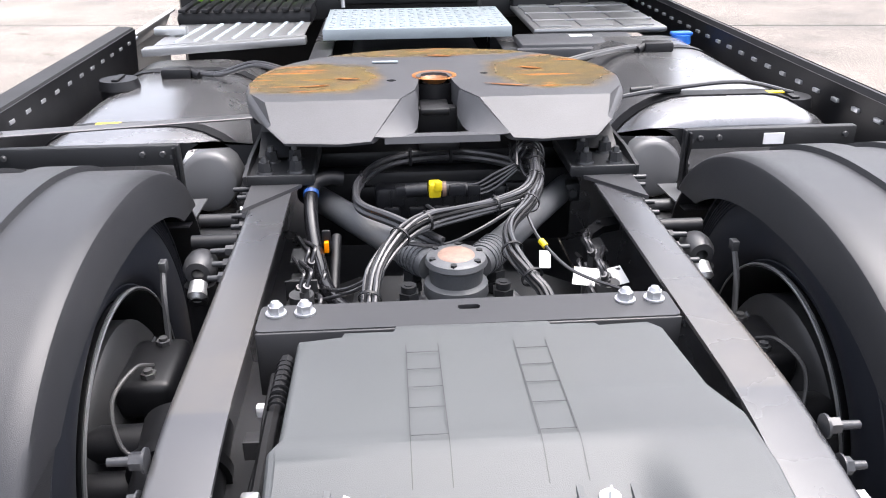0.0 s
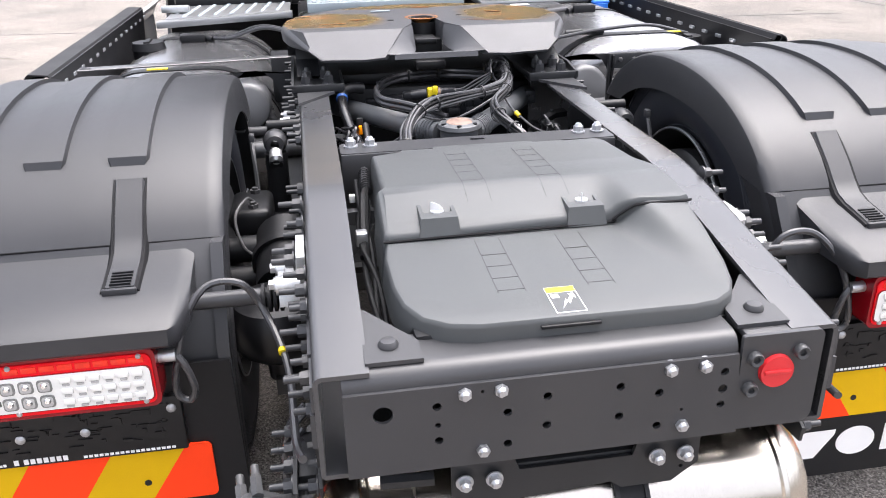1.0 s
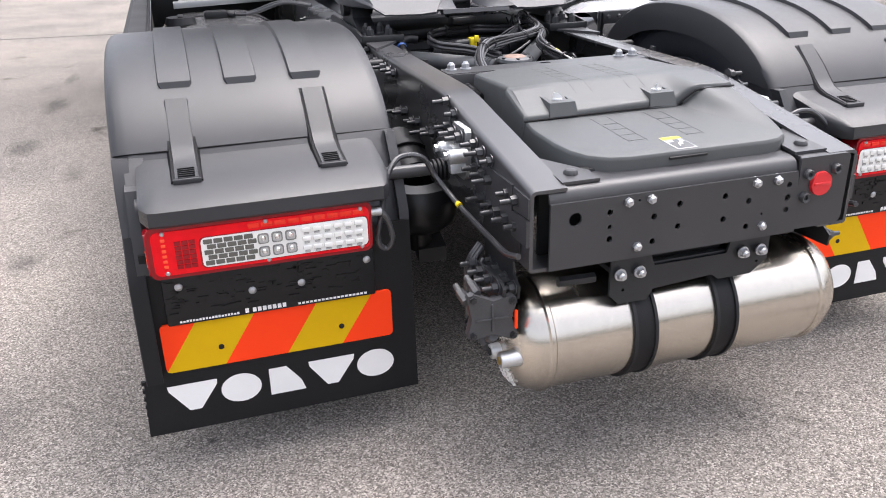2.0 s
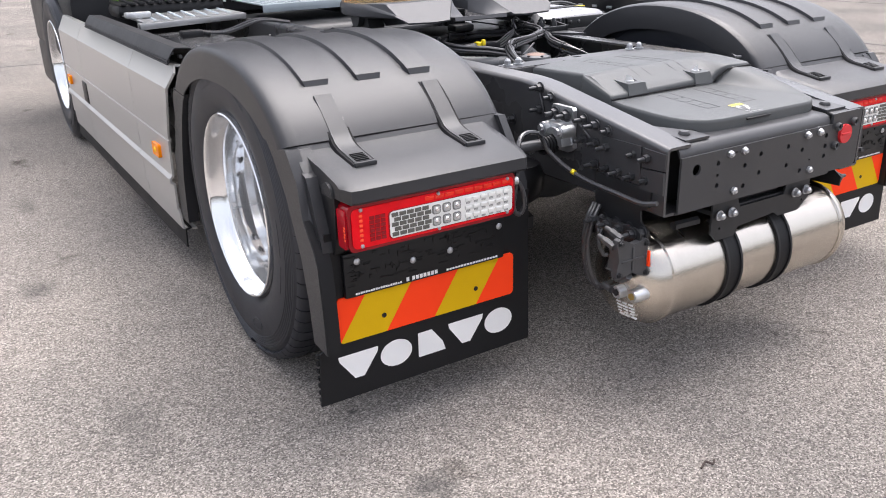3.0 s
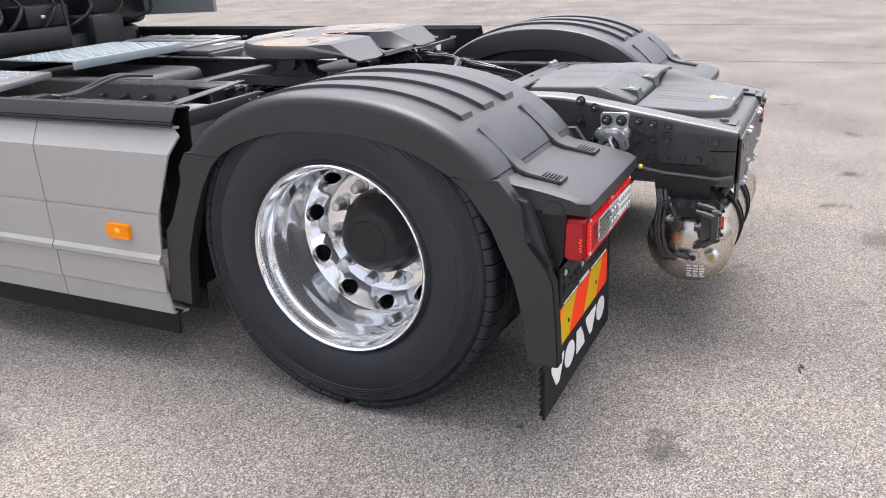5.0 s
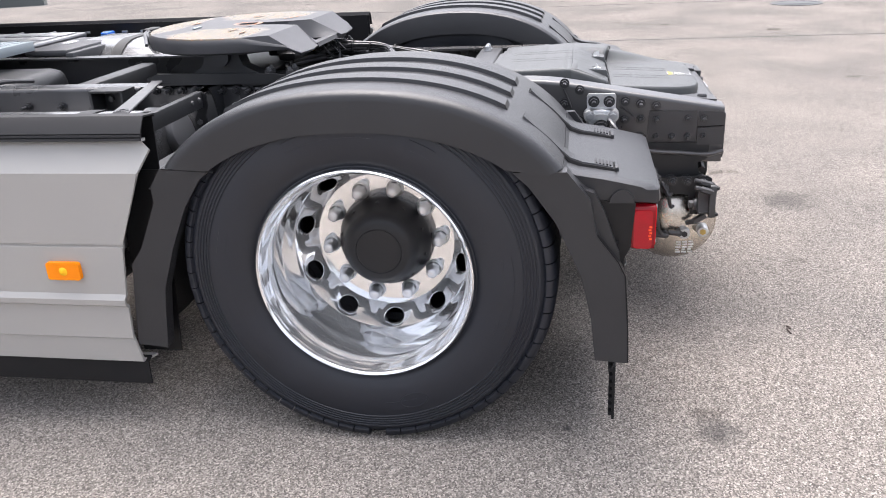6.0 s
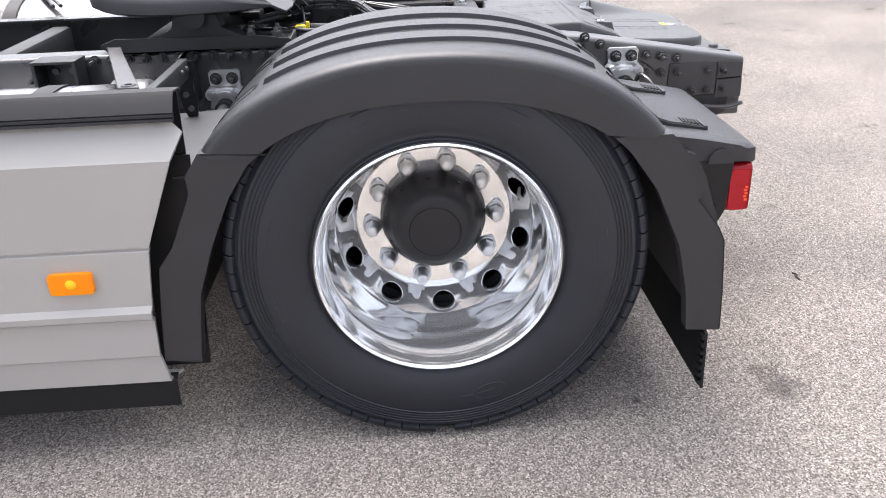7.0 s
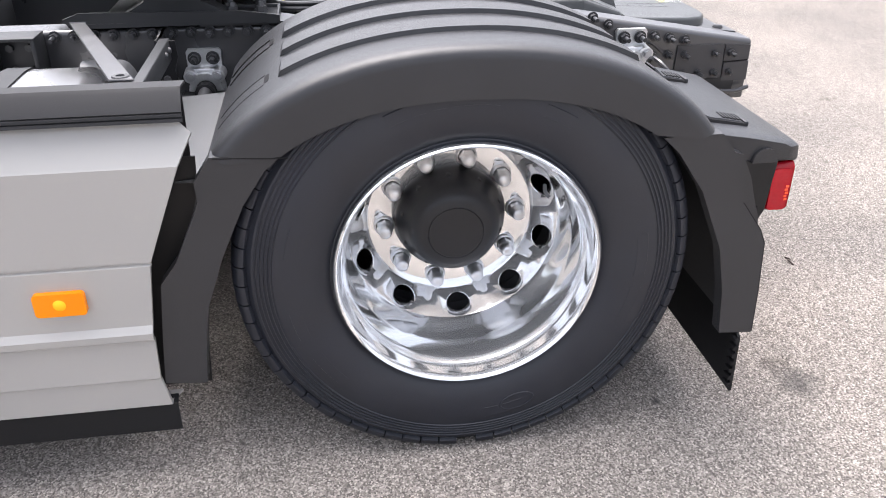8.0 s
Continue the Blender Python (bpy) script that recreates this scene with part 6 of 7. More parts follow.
def clamp(s, y, z):
    """The cast pipe clamp that carries the mudguard tube on the rail."""
    back = [(y - 0.048, z + 0.05), (y - 0.042, z + 0.058), (y + 0.042, z + 0.058), (y + 0.048, z + 0.05), (y + 0.046, z - 0.02), (y + 0.052, z - 0.06), (y + 0.03, z - 0.075), (y - 0.03, z - 0.075), (y - 0.052, z - 0.06), (y - 0.046, z - 0.02)]
    arch = [(y - 0.047 * math.cos(radians(a)), z - 0.05 + 0.05 * math.sin(radians(a))) for a in range(0, 181, 20)] + [(y + 0.029 * math.cos(radians(a)), z - 0.05 + 0.031 * math.sin(radians(a))) for a in range(0, 181, 20)]
    lobes = [rod((s * 0.44, y + dy, z - 0.008), (s * 0.486, y + dy, z - 0.008), 0.0205, 0.0185, seg=24) for dy in (-0.038, 0.038)]
    body = joined(prism(back, "x", s * 0.428, s * 0.444, 0.003), prism(arch, "x", s * 0.442, s * 0.482, 0.004, 2), box(s * 0.442, s * 0.47, y - 0.036, y + 0.036, z - 0.014, z + 0.01, 0.005), *lobes)
    cb = part("pipe_clamp", body, "cast", truck, "bright cast aluminium pipe clamp")
    for dy in (-0.025, 0.025):
        piece("bolt", nut_mesh, cb, turn_to((s * 0.447, y + dy, z + 0.034), (s, 0, 0), 9) @ Matrix.Scale(1.1, 4))
        part("clamp_bolt", joined(rod((s * 0.485, y + 1.48 * dy, z - 0.006), (s * 0.489, y + 1.48 * dy, z - 0.006), 0.014), rod((s * 0.489, y + 1.48 * dy, z - 0.006), (s * 0.498, y + 1.48 * dy, z - 0.006), 0.0105, seg=6)), "zinc", cb)
    for k in range(4):
        part("collar_ring", lathe([(0.02, 0), (0.0285, 0.002), (0.0285, 0.008), (0.02, 0.01)], "x", (0, 0, 0), 20), "flap", cb).matrix_basis = Matrix.Translation((s * (0.485 + 0.011 * k), y, z - 0.05))
    part("guard_tube", rod((s * 0.5, y, z - 0.045), (s * 1.0, y, z - 0.045), 0.0165, seg=24), "chassis", cb)


def axle():
    """Axle housing, differential, rods, bellows and brakes between the wheels."""
    ax = part("rear_axle", joined(rod((-0.62, 0, 0.507), (0.62, 0, 0.507), 0.085, seg=32), lathe([(0.0, -0.20), (0.12, -0.19), (0.2, -0.1), (0.215, 0), (0.2, 0.1), (0.12, 0.19), (0, 0.2)], "x", (0, 0.0, 0.53), 40)), "axle", truck, "grey cast axle housing")
    tw = lathe([(0.0, 0.866), (0.05, 0.866), (0.057, 0.862), (0.06, 0.852), (0.053, 0.846), (0.051, 0.815), (0.061, 0.81), (0.063, 0.79), (0.052, 0.77), (0.075, 0.70), (0.1, 0.66)], "z", (0.0, 0.06, 0), 40)
    part("rod_tower", tw, "axle", ax)
    part("axle_casing", bevelled(loft([[(-0.33, -0.22, 0.60), (0.33, -0.22, 0.60), (0.33, 0.42, 0.60), (-0.33, 0.42, 0.60)], [(-0.24, -0.14, 0.695), (0.24, -0.14, 0.695), (0.2, 0.32, 0.695), (-0.2, 0.32, 0.695)]]), 0.03, 3), "steel_dark", ax)
    part("chassis_tray", box(-0.335, 0.335, -0.25, 1.4, 0.585, 0.60), "black", ax)
    part("tower_cap", lathe([(0, 0.872), (0.03, 0.870), (0.037, 0.865)], "z", (0.0, 0.06, 0), 32), "rust", ax, "rust-tinged round cap")
    for k in range(6):
        a = radians(60 * k + 20)
        part("cap_bolt", rod((0.049 * math.cos(a), 0.06 + 0.049 * math.sin(a), 0.863), (0.049 * math.cos(a), 0.06 + 0.049 * math.sin(a), 0.8685), 0.0065, seg=6), "steel_dark", ax)
    for x, y in ((-0.092, 0.05), (0.09, 0.05), (-0.082, 0.145), (0.085, 0.135)):
        part("clamp_stud", joined(rod((x, y, 0.70), (x, y, 0.81), 0.015), rod((x, y, 0.752), (x, y, 0.773), 0.021, seg=6), rod((x, y, 0.776), (x, y, 0.797), 0.021, seg=6), rod((x, y, 0.797), (x, y, 0.812), 0.012, 0.008)), "steel_dark", ax)
    part("rod_base", loft([[(-0.13, -0.05, 0.70), (0.155, -0.05, 0.70), (0.155, 0.17, 0.70), (-0.13, 0.17, 0.70)], [(-0.1, -0.02, 0.745), (0.125, -0.02, 0.745), (0.125, 0.14, 0.745), (-0.1, 0.14, 0.745)]]), "axle", ax)
    for s in (-1, 1):
        a, b = Vector((s * 0.045, 0.10, 0.825)), Vector((s * 0.325, 0.57, 0.81))
        d = (b - a).normalized()
        part("reaction_rod", joined(rod(a, b, 0.0305, seg=24), rod(a + d * 0.02, a + d * 0.085, 0.033, seg=24)), "axle", ax)
        for k in range(5):
            part("collar_ring", rod(a + d * (0.03 + 0.012 * k), a + d * (0.036 + 0.012 * k), 0.0345, seg=24), "axle", ax)
        # air bellows, shock, brake chamber
        part("air_bellows", lathe([(0.03, 0.45), (0.034, 0.5), (0.07, 0.515), (0.095, 0.535), (0.106, 0.56), (0.106, 0.61), (0.09, 0.64), (0.05, 0.65)], "z", (s * 0.505, -0.46, 0), 40), "bellows", ax, "black rubber air bellows")
        part("shock_absorber", joined(rod((s * 0.50, 0.12, 0.795), (s * 0.50, 0.11, 0.45), 0.03, seg=24), rod((s * 0.43, 0.185, 0.855), (s * 0.52, 0.185, 0.855), 0.015, seg=12), rod((s * 0.5, 0.115, 0.79), (s * 0.5, 0.085, 0.77), 0.02, 0.018)), "black", ax)
        part("shock_bush", lathe([(0.012, -0.036), (0.024, -0.034), (0.031, -0.02), (0.033, 0.0), (0.031, 0.02), (0.024, 0.034), (0.012, 0.036)], "y", (s * 0.50, 0.145, 0.82), 28), "chassis", ax)
        part("bush_bolt", joined(rod((s * 0.50, 0.11, 0.80), (s * 0.50, 0.085, 0.785), 0.017, 0.019, seg=20), rod((s * 0.50, 0.085, 0.785), (s * 0.50, 0.078, 0.781), 0.017, 0.01, seg=20)), "cast", ax)
        part("brake_chamber", joined(rod((s * 0.48, -0.16, 0.66), (s * 0.48, -0.34, 0.60), 0.075, seg=28), rod((s * 0.48, -0.235, 0.634), (s * 0.48, -0.255, 0.628), 0.085, seg=28), rod((s * 0.48, -0.34, 0.60), (s * 0.48, -0.36, 0.594), 0.05)), "black", ax)
        part("brake_drum", lathe([(0.13, s * 0.60), (0.15, s * 0.602), (0.19, s * 0.612), (0.2, s * 0.622), (0.235, s * 0.632), (0.246, s * 0.645), (0.246, s * 0.70), (0.13, s * 0.70)], "x", (0, 0, 0.507), 48), "steel_dark", ax)
        part("brake_caliper", box(s * 0.515, s * 0.62, -0.11, 0.06, 0.64, 0.715, 0.018, 3), "black", ax)
        for dy in (-0.08, 0.03):
            part("caliper_bolt", joined(rod((s * 0.56, dy, 0.712), (s * 0.56, dy, 0.724), 0.014, seg=6), rod((s * 0.56, dy, 0.724), (s * 0.56, dy, 0.73), 0.008)), "valve", ax)
        part("wear_cable", tube([(s * 0.56, -0.05, 0.72), (s * 0.575, -0.10, 0.745), (s * 0.6, -0.16, 0.72), (s * 0.585, -0.2, 0.66), (s * 0.55, -0.21, 0.63)], 0.004, 8), "valve", ax)
        for dy, dz in ((-0.17, 0.64), (-0.225, 0.585)):
            part("slide_pin", joined(rod((s * 0.53, dy, dz), (s * 0.655, dy, dz), 0.033, seg=24), rod((s * 0.655, dy, dz), (s * 0.662, dy, dz), 0.027, 0.022, seg=24)), "black", ax)
            part("pin_bolt", rod((s * 0.655, dy + 0.03, dz - 0.03), (s * 0.68, dy + 0.03, dz - 0.03), 0.014, seg=6), "cast", ax)
        part("spring_arm", loft([[(s * (0.44 + dx), y, z + dz) for dx, dz in ((0, 0), (0.08, 0), (0.08, 0.04), (0, 0.04))] for y, z in ((0.7, 0.62), (0.2, 0.60), (-0.1, 0.58), (-0.5, 0.42))]), "steel_dark", ax)
        part("abs_cable", tube([(s * 0.58, 0.05, 0.72), (s * 0.63, -0.03, 0.62), (s * 0.62, -0.1, 0.55), (s * 0.56, -0.16, 0.56), (s * 0.5, -0.2, 0.60)], 0.005, 8), "cable", ax)
        part("sensor_arm", joined(tube([(s * 0.56, 0.10, 0.84), (s * 0.555, 0.06, 0.79), (s * 0.55, 0.03, 0.70), (s * 0.53, -0.02, 0.64)], 0.006, 6), box(s * 0.552, s * 0.566, 0.09, 0.112, 0.835, 0.856, 0.002)), "valve", ax)
        part("tail_pipe", rod((s * 0.42, 0.55, 0.68), (s * 0.60, 0.55, 0.68), 0.028), "axle", ax)
    part("drive_shaft", rod((0, 0.2, 0.55), (0, 2.2, 0.62), 0.06, seg=24), "steel_dark", ax)
    part("gearbox", bevelled(box(-0.28, 0.28, 1.75, 2.7, 0.35, 0.86), 0.06, 3), "steel_dark", ax)
    part("cross_member", joined(box(-0.335, 0.335, 0.56, 0.66, 0.66, 0.86, 0.015), box(-0.22, 0.22, 0.54, 0.56, 0.78, 0.83, 0.01)), "black", ax)
    part("valve_block", joined(*[box(-0.155 + 0.031 * k, -0.15 + 0.031 * k, 0.474, 0.481, 0.80, 0.842, 0.001) for k in range(11)], box(-0.16, 0.16, 0.48, 0.53, 0.765, 0.845, 0.012), *[box(-0.14 + 0.06 * k, -0.1 + 0.06 * k, 0.47, 0.49, 0.775, 0.80, 0.006) for k in range(5)]), "hub", ax)
    part("cross_member", box(-0.335, 0.335, 1.35, 1.43, 0.64, 0.86, 0.015), "steel_dark", ax)


def harness():
    """Cable looms and small parts between the rails."""
    rg = random.Random(3)
    left = [(-0.168, -0.15, 0.80), (-0.162, -0.071, 0.85), (-0.147, -0.002, 0.875), (-0.105, 0.086, 0.895), (-0.052, 0.144, 0.902), (0.018, 0.169, 0.907), (0.09, 0.190, 0.912), (0.157, 0.225, 0.918), (0.19, 0.30, 0.925), (0.205, 0.40, 0.925), (0.20, 0.50, 0.90)]
    right = [(0.155, -0.15, 0.80), (0.147, -0.089, 0.85), (0.126, -0.052, 0.87), (0.101, 0.019, 0.89), (0.107, 0.095, 0.905), (0.16, 0.189, 0.915), (0.195, 0.29, 0.92), (0.205, 0.38, 0.93), (0.214, 0.448, 0.93), (0.19, 0.53, 0.89)]

    def strand(path, a, ring, drift):
        """One cable that keeps its side of the bundle, slackening a little between ties."""
        out = []
        for i, (x, y, z) in enumerate(path):
            px, py, pz = path[max(0, i - 1)]
            qx, qy, qz = path[min(len(path) - 1, i + 1)]
            d = Vector((qx - px, qy - py, qz - pz)).normalized()
            side = d.cross(Vector((0, 0, 1))).normalized()
            k = ring * (1.0 + 0.25 * math.sin(1.7 * i + drift))
            out.append(Vector((x, y, z)) + side * (k * math.cos(a + 0.12 * i)) + side.cross(d) * (k * math.sin(a + 0.12 * i)))
        return [tuple(v) for v in out]

    loom = part("cable_loom", tube(left, 0.006), "cable", truck, "black cable bundle tied with straps")
    for k in range(9):
        part("cable", tube(strand(left, 2 * math.pi * k / 9, 0.0135 if k % 3 else 0.010, k), 0.0047 if k % 2 else 0.0039, 7), "cable" if k % 3 else "flap", loom)
    for k in range(7):
        part("cable", tube(strand(right, 2 * math.pi * k / 7, 0.0115 if k % 3 else 0.008, 2 * k), 0.0046 if k % 2 else 0.0039, 7), "cable" if k % 3 else "flap", loom)
    for path, at in ((left, (1, 3, 4, 6, 8)), (right, (2, 3, 5, 7))):
        for i in at:
            d = Vector(path[i + 1]) - Vector(path[i - 1])
            part("cable_tie", lathe([(0.0195, -0.0025), (0.0212, -0.0025), (0.0212, 0.0025), (0.0195, 0.0025)], "z", (0, 0, 0), 16, closed=True), "black", loom).matrix_basis = turn_to(path[i], d)
    # slack loops where the two bundles meet under the coupling
    for k in range(8):
        cx, cy, cz, r0 = 0.19 + 0.02 * rg.random(), 0.46 + 0.05 * rg.random(), 0.905 + 0.03 * rg.random(), 0.022 + 0.02 * rg.random()
        ph, lean = 6.28 * rg.random(), 0.6 * rg.random()
        part("cable", tube([(cx + r0 * math.cos(ph + 1.05 * i), cy - 0.016 * i + 0.03 + lean * r0 * math.sin(ph + 1.05 * i), cz + r0 * math.sin(ph + 1.05 * i)) for i in range(6)], 0.0036, 6), "cable", loom)
    # thin leads that hang below the bundles
    for pts in (((-0.1, 0.09, 0.88), (-0.02, 0.14, 0.85), (0.06, 0.20, 0.855), (0.14, 0.25, 0.88)), ((-0.15, 0.0, 0.86), (-0.20, 0.03, 0.82), (-0.235, 0.06, 0.80), (-0.26, 0.12, 0.78)), ((-0.14, 0.01, 0.855), (-0.19, 0.04, 0.81), (-0.24, 0.05, 0.79), (-0.28, 0.09, 0.76)), ((0.02, 0.17, 0.895), (0.03, 0.23, 0.87), (-0.01, 0.30, 0.85), (-0.04, 0.38, 0.84))):
        part("cable", tube(list(pts), 0.004, 7), "cable", loom)
    for dz, r in ((0.0, 0.0085), (0.015, 0.0075)):
        part("hose", tube([(-0.02, 0.13, 0.85 + dz), (-0.112, 0.205, 0.87 + dz), (-0.183, 0.275, 0.875 + dz), (-0.197, 0.36, 0.877 + dz), (-0.186, 0.43, 0.88 + dz), (-0.145, 0.53, 0.88 + dz), (-0.07, 0.58, 0.882 + dz), (0.03, 0.595, 0.882 + dz), (0.115, 0.562, 0.882 + dz), (0.18, 0.50, 0.885 + dz)], r), "cable", loom)
    for p in ((-0.186, 0.43, 0.887), (-0.07, 0.58, 0.89), (0.03, 0.595, 0.89)):
        part("cable_tie", box(p[0] - 0.004, p[0] + 0.004, p[1] - 0.013, p[1] + 0.013, p[2] - 0.02, p[2] + 0.02, 0.003), "black", loom)
    part("yellow_plug", joined(box(-0.034, -0.006, 0.40, 0.438, 0.848, 0.882, 0.005), box(-0.022, -0.004, 0.388, 0.40, 0.868, 0.893, 0.004)), "yellow", loom, "yellow plug lock")
    part("plug_body", rod((-0.004, 0.42, 0.864), (0.055, 0.42, 0.862), 0.017), "hub", loom)
    part("plug_body", rod((-0.036, 0.42, 0.864), (-0.085, 0.425, 0.86), 0.016), "hub", loom)
    for lo, hi in (((0.012, 0.398, 0.852), (0.05, 0.41, 0.878)), ((0.055, 0.408, 0.848), (0.085, 0.43, 0.874)), ((-0.11, 0.412, 0.85), (-0.085, 0.436, 0.872))):
        part("plug_clip", box(lo[0], hi[0], lo[1], hi[1], lo[2], hi[2], 0.003), "hub", loom)
    part("plug_ring", rod((-0.003, 0.42, 0.864), (0.006, 0.42, 0.864), 0.018, seg=20), "rust", loom)
    for k in range(4):
        part("plug_lead", tube([(0.05, 0.42, 0.857 + 0.005 * k), (0.08, 0.415, 0.85 + 0.009 * k), (0.12, 0.42, 0.862 + 0.012 * k), (0.17, 0.43, 0.9 + 0.006 * k)], 0.0032, 6), "cable", loom)
    part("sense_line", tube([(0.15, 0.17, 0.905), (0.158, 0.125, 0.885), (0.172, 0.091, 0.869), (0.208, 0.048, 0.84), (0.25, 0.012, 0.828), (0.301, -0.019, 0.82), (0.325, -0.03, 0.80)], 0.0032, 6), "cable", loom)
    part("yellow_mark", rod((0.168, 0.098, 0.872), (0.176, 0.085, 0.865), 0.0065), "yellow", loom)
    for x, y, w, a, z in ((0.263, 0.095, 0.052, -18, 0.79), (0.322, 0.092, 0.044, 24, 0.79), (0.187, 0.14, 0.022, -8, 0.81)):
        tag = box(-w / 2, w / 2, -0.02, 0.02, -0.0008, 0.0008)
        part("paper_tag", tag, "white", loom, "blank white paper tag").matrix_basis = Matrix.Translation((x, y, z)) @ Matrix.Rotation(radians(a), 4, "Z") @ Matrix.Rotation(radians(35), 4, "X")
    # black coolant hose with a blue quick-coupling at its head
    part("hose_elbow", tube([(-0.30, 0.408, 0.872), (-0.292, 0.43, 0.885), (-0.262, 0.445, 0.89), (-0.23, 0.45, 0.885)], 0.017, 12), "black", loom)
    part("blue_collar", lathe([(0.0155, -0.006), (0.0182, -0.005), (0.0182, 0.005), (0.0155, 0.006)], "z", (0, 0, 0), 24, closed=True), "blue_dark", loom, "blue pipe collar").matrix_basis = turn_to((-0.30, 0.402, 0.868), (0.0, 1.0, 0.55))
    part("coolant_hose", tube([(-0.30, 0.408, 0.872), (-0.298, 0.345, 0.846), (-0.288, 0.27, 0.815), (-0.270, 0.185, 0.788), (-0.255, 0.122, 0.775), (-0.225, 0.06, 0.765), (-0.18, 0.02, 0.76)], 0.0155, 12), "glossy_hose", loom, "glossy black coolant hose")
    part("orange_clip", box(-0.264, -0.254, 0.228, 0.243, 0.80, 0.824, 0.002), "orange", loom)
    part("clip_holder", joined(box(-0.268, -0.25, 0.243, 0.252, 0.785, 0.845, 0.003), rod((-0.241, 0.29, 0.81), (-0.243, 0.14, 0.745), 0.011)), "black", loom)
    # flat cranked arm and its fixing on the other rail
    arm = [(0.385, 0.325, 0.80), (0.345, 0.312, 0.80), (0.315, 0.285, 0.795), (0.295, 0.245, 0.775), (0.285, 0.20, 0.74)]
    am = part("cranked_arm", bevelled(loft([[(x - 0.0, y - 0.022, z + 0.012), (x + 0.0, y + 0.022, z + 0.012), (x, y + 0.022, z - 0.004), (x, y - 0.022, z - 0.004)] for x, y, z in arm]), 0.004, 2), "black", loom, "black cranked steel arm")
    part("bolt", rod((0.338, 0.311, 0.812), (0.338, 0.311, 0.817), 0.006, seg=12), "steel_dark", am)
    fx = part("rail_fixing", box(0.30, 0.336, 0.485, 0.525, 0.795, 0.84, 0.005), "steel_dark", loom)
    part("bolt", rod((0.317, 0.486, 0.818), (0.317, 0.476, 0.818), 0.011, seg=6), "valve", fx)
    # air valve groups with unions and short pipes on both rails
    for sd in (-1, 1):
        vb = part("air_valve", joined(box(sd * 0.262, sd * 0.332, 0.02, 0.105, 0.70, 0.765, 0.008), rod((sd * 0.298, 0.065, 0.76), (sd * 0.298, 0.065, 0.792), 0.024, seg=20), box(sd * 0.28, sd * 0.332, 0.13, 0.20, 0.715, 0.775, 0.008)), "valve", loom, "dark cast air valve with unions")
        for k in range(6):
            x, y, z = 0.272 + 0.018 * (k % 3), 0.018 + 0.036 * k, 0.752 + 0.02 * ((k * 2) % 3)
            part("union", joined(rod((sd * x, y, z - 0.02), (sd * x, y, z + 0.012), 0.0105, seg=6), rod((sd * x, y, z + 0.01), (sd * (x - 0.006), y - 0.006, z + 0.026), 0.0075)), "strut" if k % 2 else "nut_paint", vb)
            part("air_line", tube([(sd * (x - 0.006), y - 0.006, z + 0.024), (sd * (x - 0.014), y + 0.012, z + 0.045), (sd * (x - 0.004), y + 0.06, z + 0.03), (sd * (x + 0.02), y + 0.13, z + 0.012 * (k % 3)), (sd * (x + 0.03), y + 0.22, z - 0.03)], 0.0042, 7), "cable", vb)
        part("valve_bracket", box(sd * 0.27, sd * 0.334, 0.105, 0.113, 0.70, 0.80, 0.002), "steel_dark", vb)
        part("valve_bracket", box(sd * 0.29, sd * 0.334, 0.20, 0.27, 0.79, 0.796, 0.002), "steel_dark", vb)
    for k in range(5):
        j = [0.012 * math.sin(2.1 * k + 1.7 * i) for i in range(5)]
        part("battery_cable", tube([(-0.295 + j[0], -0.27, 0.83), (-0.302 + j[1], -0.4, 0.80 + j[2]), (-0.305 + j[2], -0.52, 0.765 + j[3]), (-0.30 + j[3], -0.66, 0.74), (-0.296 + j[4], -0.85, 0.69)], 0.0055 + 0.001 * (k % 2)), "flap", loom)
    part("corrugated_hose", tube([(-0.285, -0.26, 0.85), (-0.29, -0.33, 0.845), (-0.30, -0.42, 0.81), (-0.31, -0.55, 0.76)], 0.011), "flap", loom)
    for k in range(9):
        y = -0.275 - 0.012 * k
        part("hose_ring", lathe([(0.010, -0.0022), (0.0135, -0.001), (0.0135, 0.001), (0.010, 0.0022)], "y", (-0.2865 - 0.05 * max(0.0, -0.31 - y), y, 0.848 - 0.1 * max(0.0, -0.30 - y)), 14), "flap", loom)
    part("battery_terminal", box(-0.326, -0.312, -0.335, -0.322, 0.80, 0.818, 0.002), "white", loom)
    part("battery_terminal", box(-0.325, -0.30, -0.52, -0.49, 0.77, 0.80, 0.004), "cast", loom)
    part("cable_bracket", joined(box(-0.338, -0.27, -0.39, -0.365, 0.79, 0.80, 0.003), box(-0.338, -0.27, -0.392, -0.388, 0.77, 0.80)), "chassis", loom)


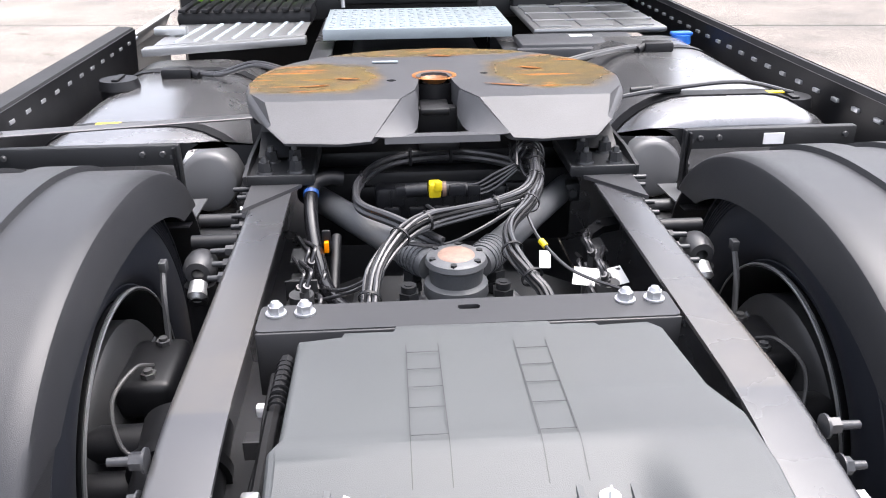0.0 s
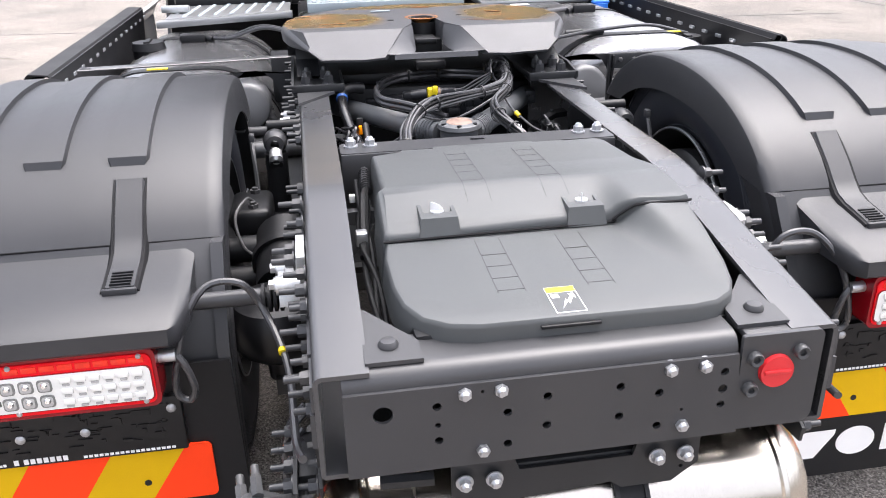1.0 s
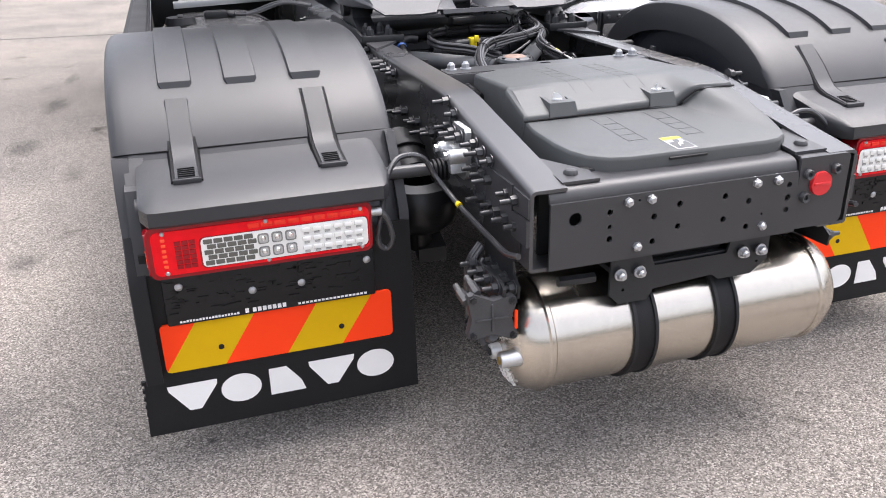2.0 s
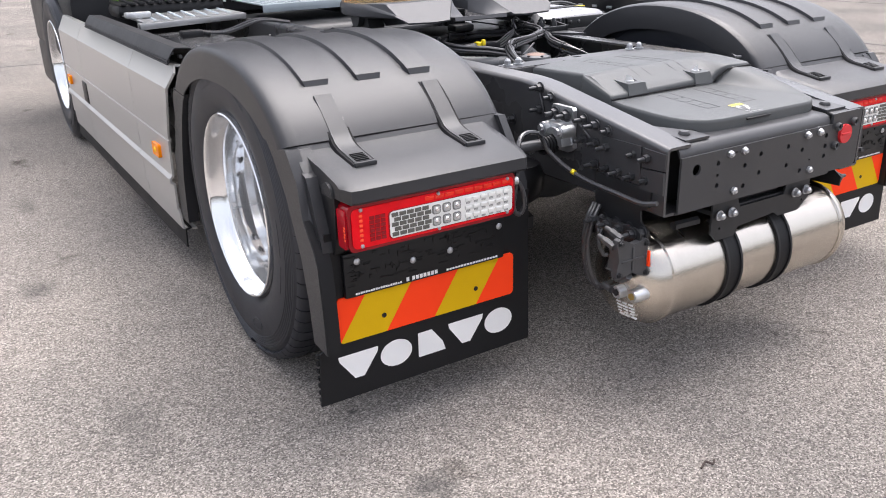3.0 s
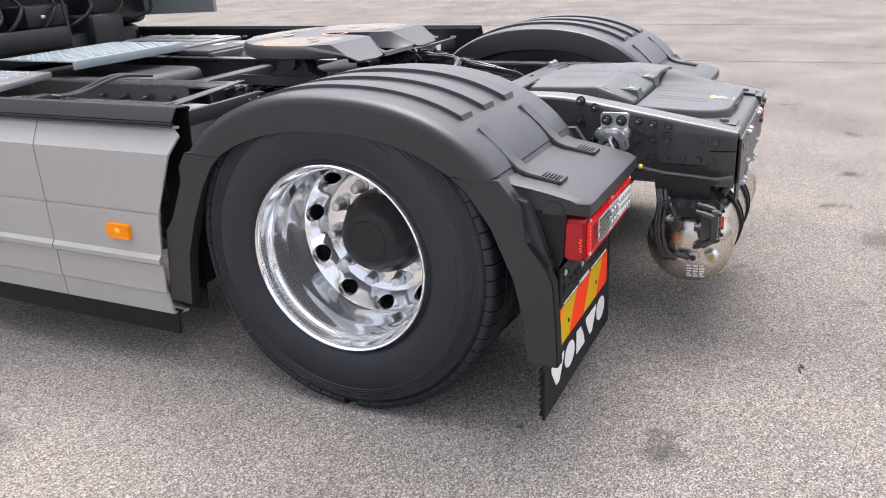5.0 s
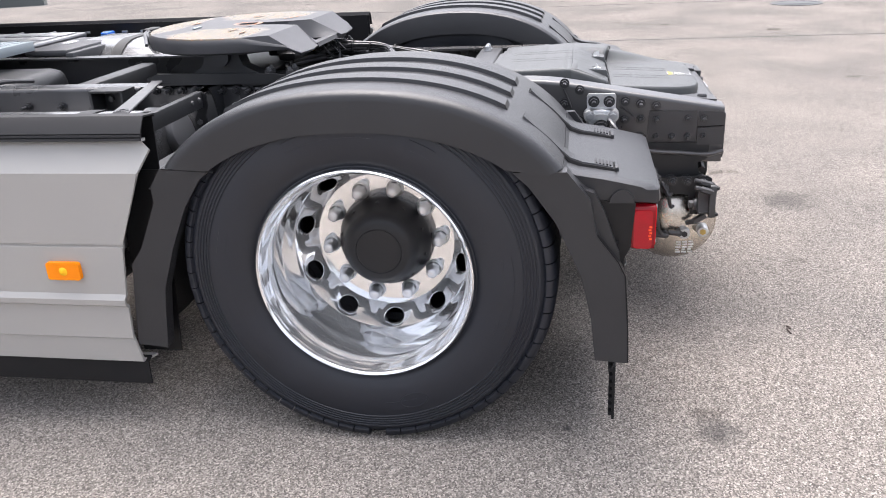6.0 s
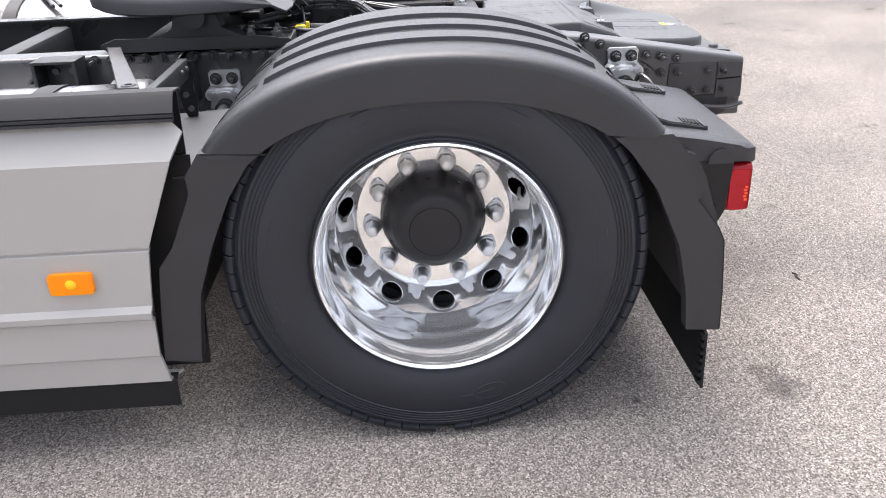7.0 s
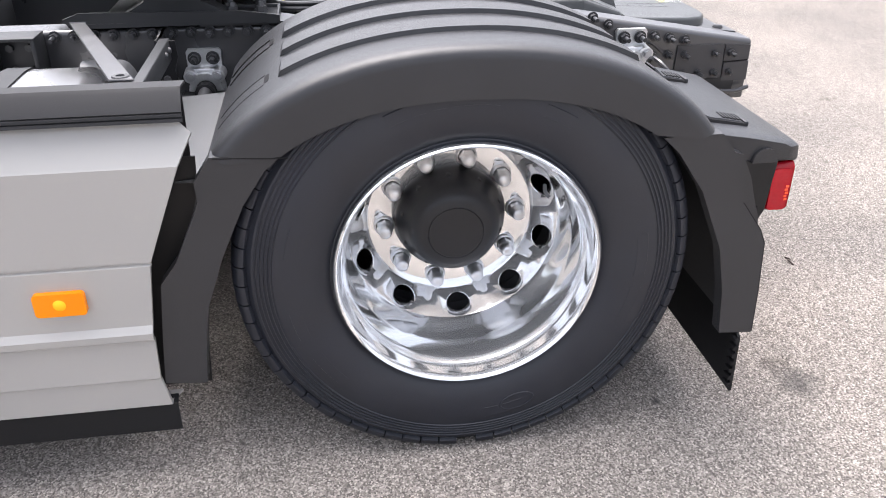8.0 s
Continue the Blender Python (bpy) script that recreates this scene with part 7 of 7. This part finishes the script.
def cab():
    """The rear of the cab, its bearer, and what hangs on its back wall."""
    body = bevelled(box(-1.24, 1.24, 3.05, 5.2, 1.0, 3.1), 0.06, 3)
    cb = part("cab", body, "cab", truck, "dark cab rear wall")
    part("cab_bearer", joined(box(-0.9, 0.9, 2.85, 3.05, 0.86, 1.0, 0.02), box(-0.35, 0.35, 2.80, 2.86, 0.94, 1.06, 0.02), box(-0.75, -0.55, 2.78, 3.05, 0.9, 1.1, 0.03), box(0.5, 0.75, 2.78, 3.05, 0.9, 1.1, 0.03)), "steel_dark", cb)
    part("wing_panel", bevelled(prism([(2.46, 1.06), (3.3, 1.04), (3.3, 2.6), (2.46, 2.6)], "x", 1.22, 1.25), 0.01), "deflector_grey", cb)
    part("wing_panel", bevelled(prism([(3.02, 1.05), (3.3, 1.0), (3.3, 2.6), (3.02, 2.6)], "x", -1.25, -1.2), 0.01), "skirt", cb)
    rg = random.Random(8)
    for k in range(9):
        x = -0.95 + 0.22 * k + 0.07 * rg.random()
        sag = 0.1 + 0.12 * rg.random()
        part("cab_hose", tube([(x, 2.95, 1.02), (x + 0.04, 2.86 - 0.05 * rg.random(), 1.06), (x + sag, 2.84, 1.09 + 0.06 * rg.random()), (x + sag + 0.06, 2.92, 1.2), (x + sag, 3.04, 1.3)], 0.011), "flap", cb)
    for k, (x, z, w, h) in enumerate(((-0.98, 1.12, 0.2, 0.2), (-0.62, 1.08, 0.28, 0.1), (-0.2, 1.1, 0.16, 0.22), (0.12, 1.06, 0.3, 0.12), (0.62, 1.1, 0.24, 0.2))):
        eb = part("equipment_box", box(x, x + w, 2.90 - 0.03 * (k % 2), 3.06, z, z + h, 0.015), "steel_dark", cb)
        part("box_clip", box(x + 0.3 * w, x + 0.3 * w + 0.03, 2.885 - 0.03 * (k % 2), 2.90, z + 0.4 * h, z + 0.55 * h, 0.003), "cast", eb)
    part("support_pipe", rod((-0.33, 2.80, 0.93), (-0.34, 2.86, 1.5), 0.011), "cast", cb)
    part("support_pipe", rod((0.34, 2.80, 0.93), (0.35, 2.86, 1.5), 0.011), "steel_dark", cb)
    part("green_hose", tube([(-1.02, 2.74, 0.985), (-0.8, 2.74, 0.992), (-0.55, 2.74, 0.995), (-0.42, 2.82, 0.99)], 0.009), "green", cb, "bright green hose")
    part("mesh_duct", joined(box(-1.05, -0.45, 2.42, 2.70, 0.9, 0.98, 0.03), *[box(-1.03 + 0.05 * k, -1.0 + 0.05 * k, 2.40, 2.72, 0.975, 0.99, 0.004) for k in range(12)]), "black", cb)
    # unseen block added low under the cab, to darken the ground beneath the truck
    part("under_cab_light_block", box(-1.2, 1.2, 4.3, 5.1, 0.24, 0.6, 0.05), "black", cb)
    part("under_cab_light_block", box(-1.2, 1.2, 3.1, 5.1, 0.55, 1.0, 0.05), "black", cb)


for side in (-1, 1):
    frame_rail(side)
    mudguard(side)
    mud_flap(side)
    tail_lamp(side)
    wheel(side, 0.003)
    wheel(side, 3.75, outer=1.245, dual=False)
    skirt(side)
    fuel_tank(side)
    clamp(side, -0.632, 0.78)
    clamp(side, 0.62, 0.768)
    part("clamp_shelf", box(side * 0.43, side * 0.612, 0.565, 0.69, 0.695, 0.705, 0.003), "steel_dark", truck)
rear_beam()
tank_and_bracket()
battery_cover()
cross_bar()
fifth_wheel()
decks()
axle()
harness()
cab()

# the two bolt patterns hold a place of their own on the rail's inner face
nut_mesh.parent, nut_mesh.matrix_basis = truck, turn_to((-0.427, 1.06, 0.87), (-1, 0, 0))
zinc_mesh.parent, zinc_mesh.matrix_basis = truck, turn_to((-0.198, -1.0355, 0.741), (0, -1, 0))

# ---- small debris on the asphalt ----
for k, (x, y) in enumerate(((-0.48, -1.30),)):
    db = tube([(x - 0.025, y, 0.004), (x, y + 0.008, 0.009), (x + 0.012, y - 0.006, 0.006), (x + 0.03, y + 0.004, 0.005)], 0.003, 6)
    tagged(part("twig", db, "twig"), "small dark scrap of dry twig on asphalt", "debris")
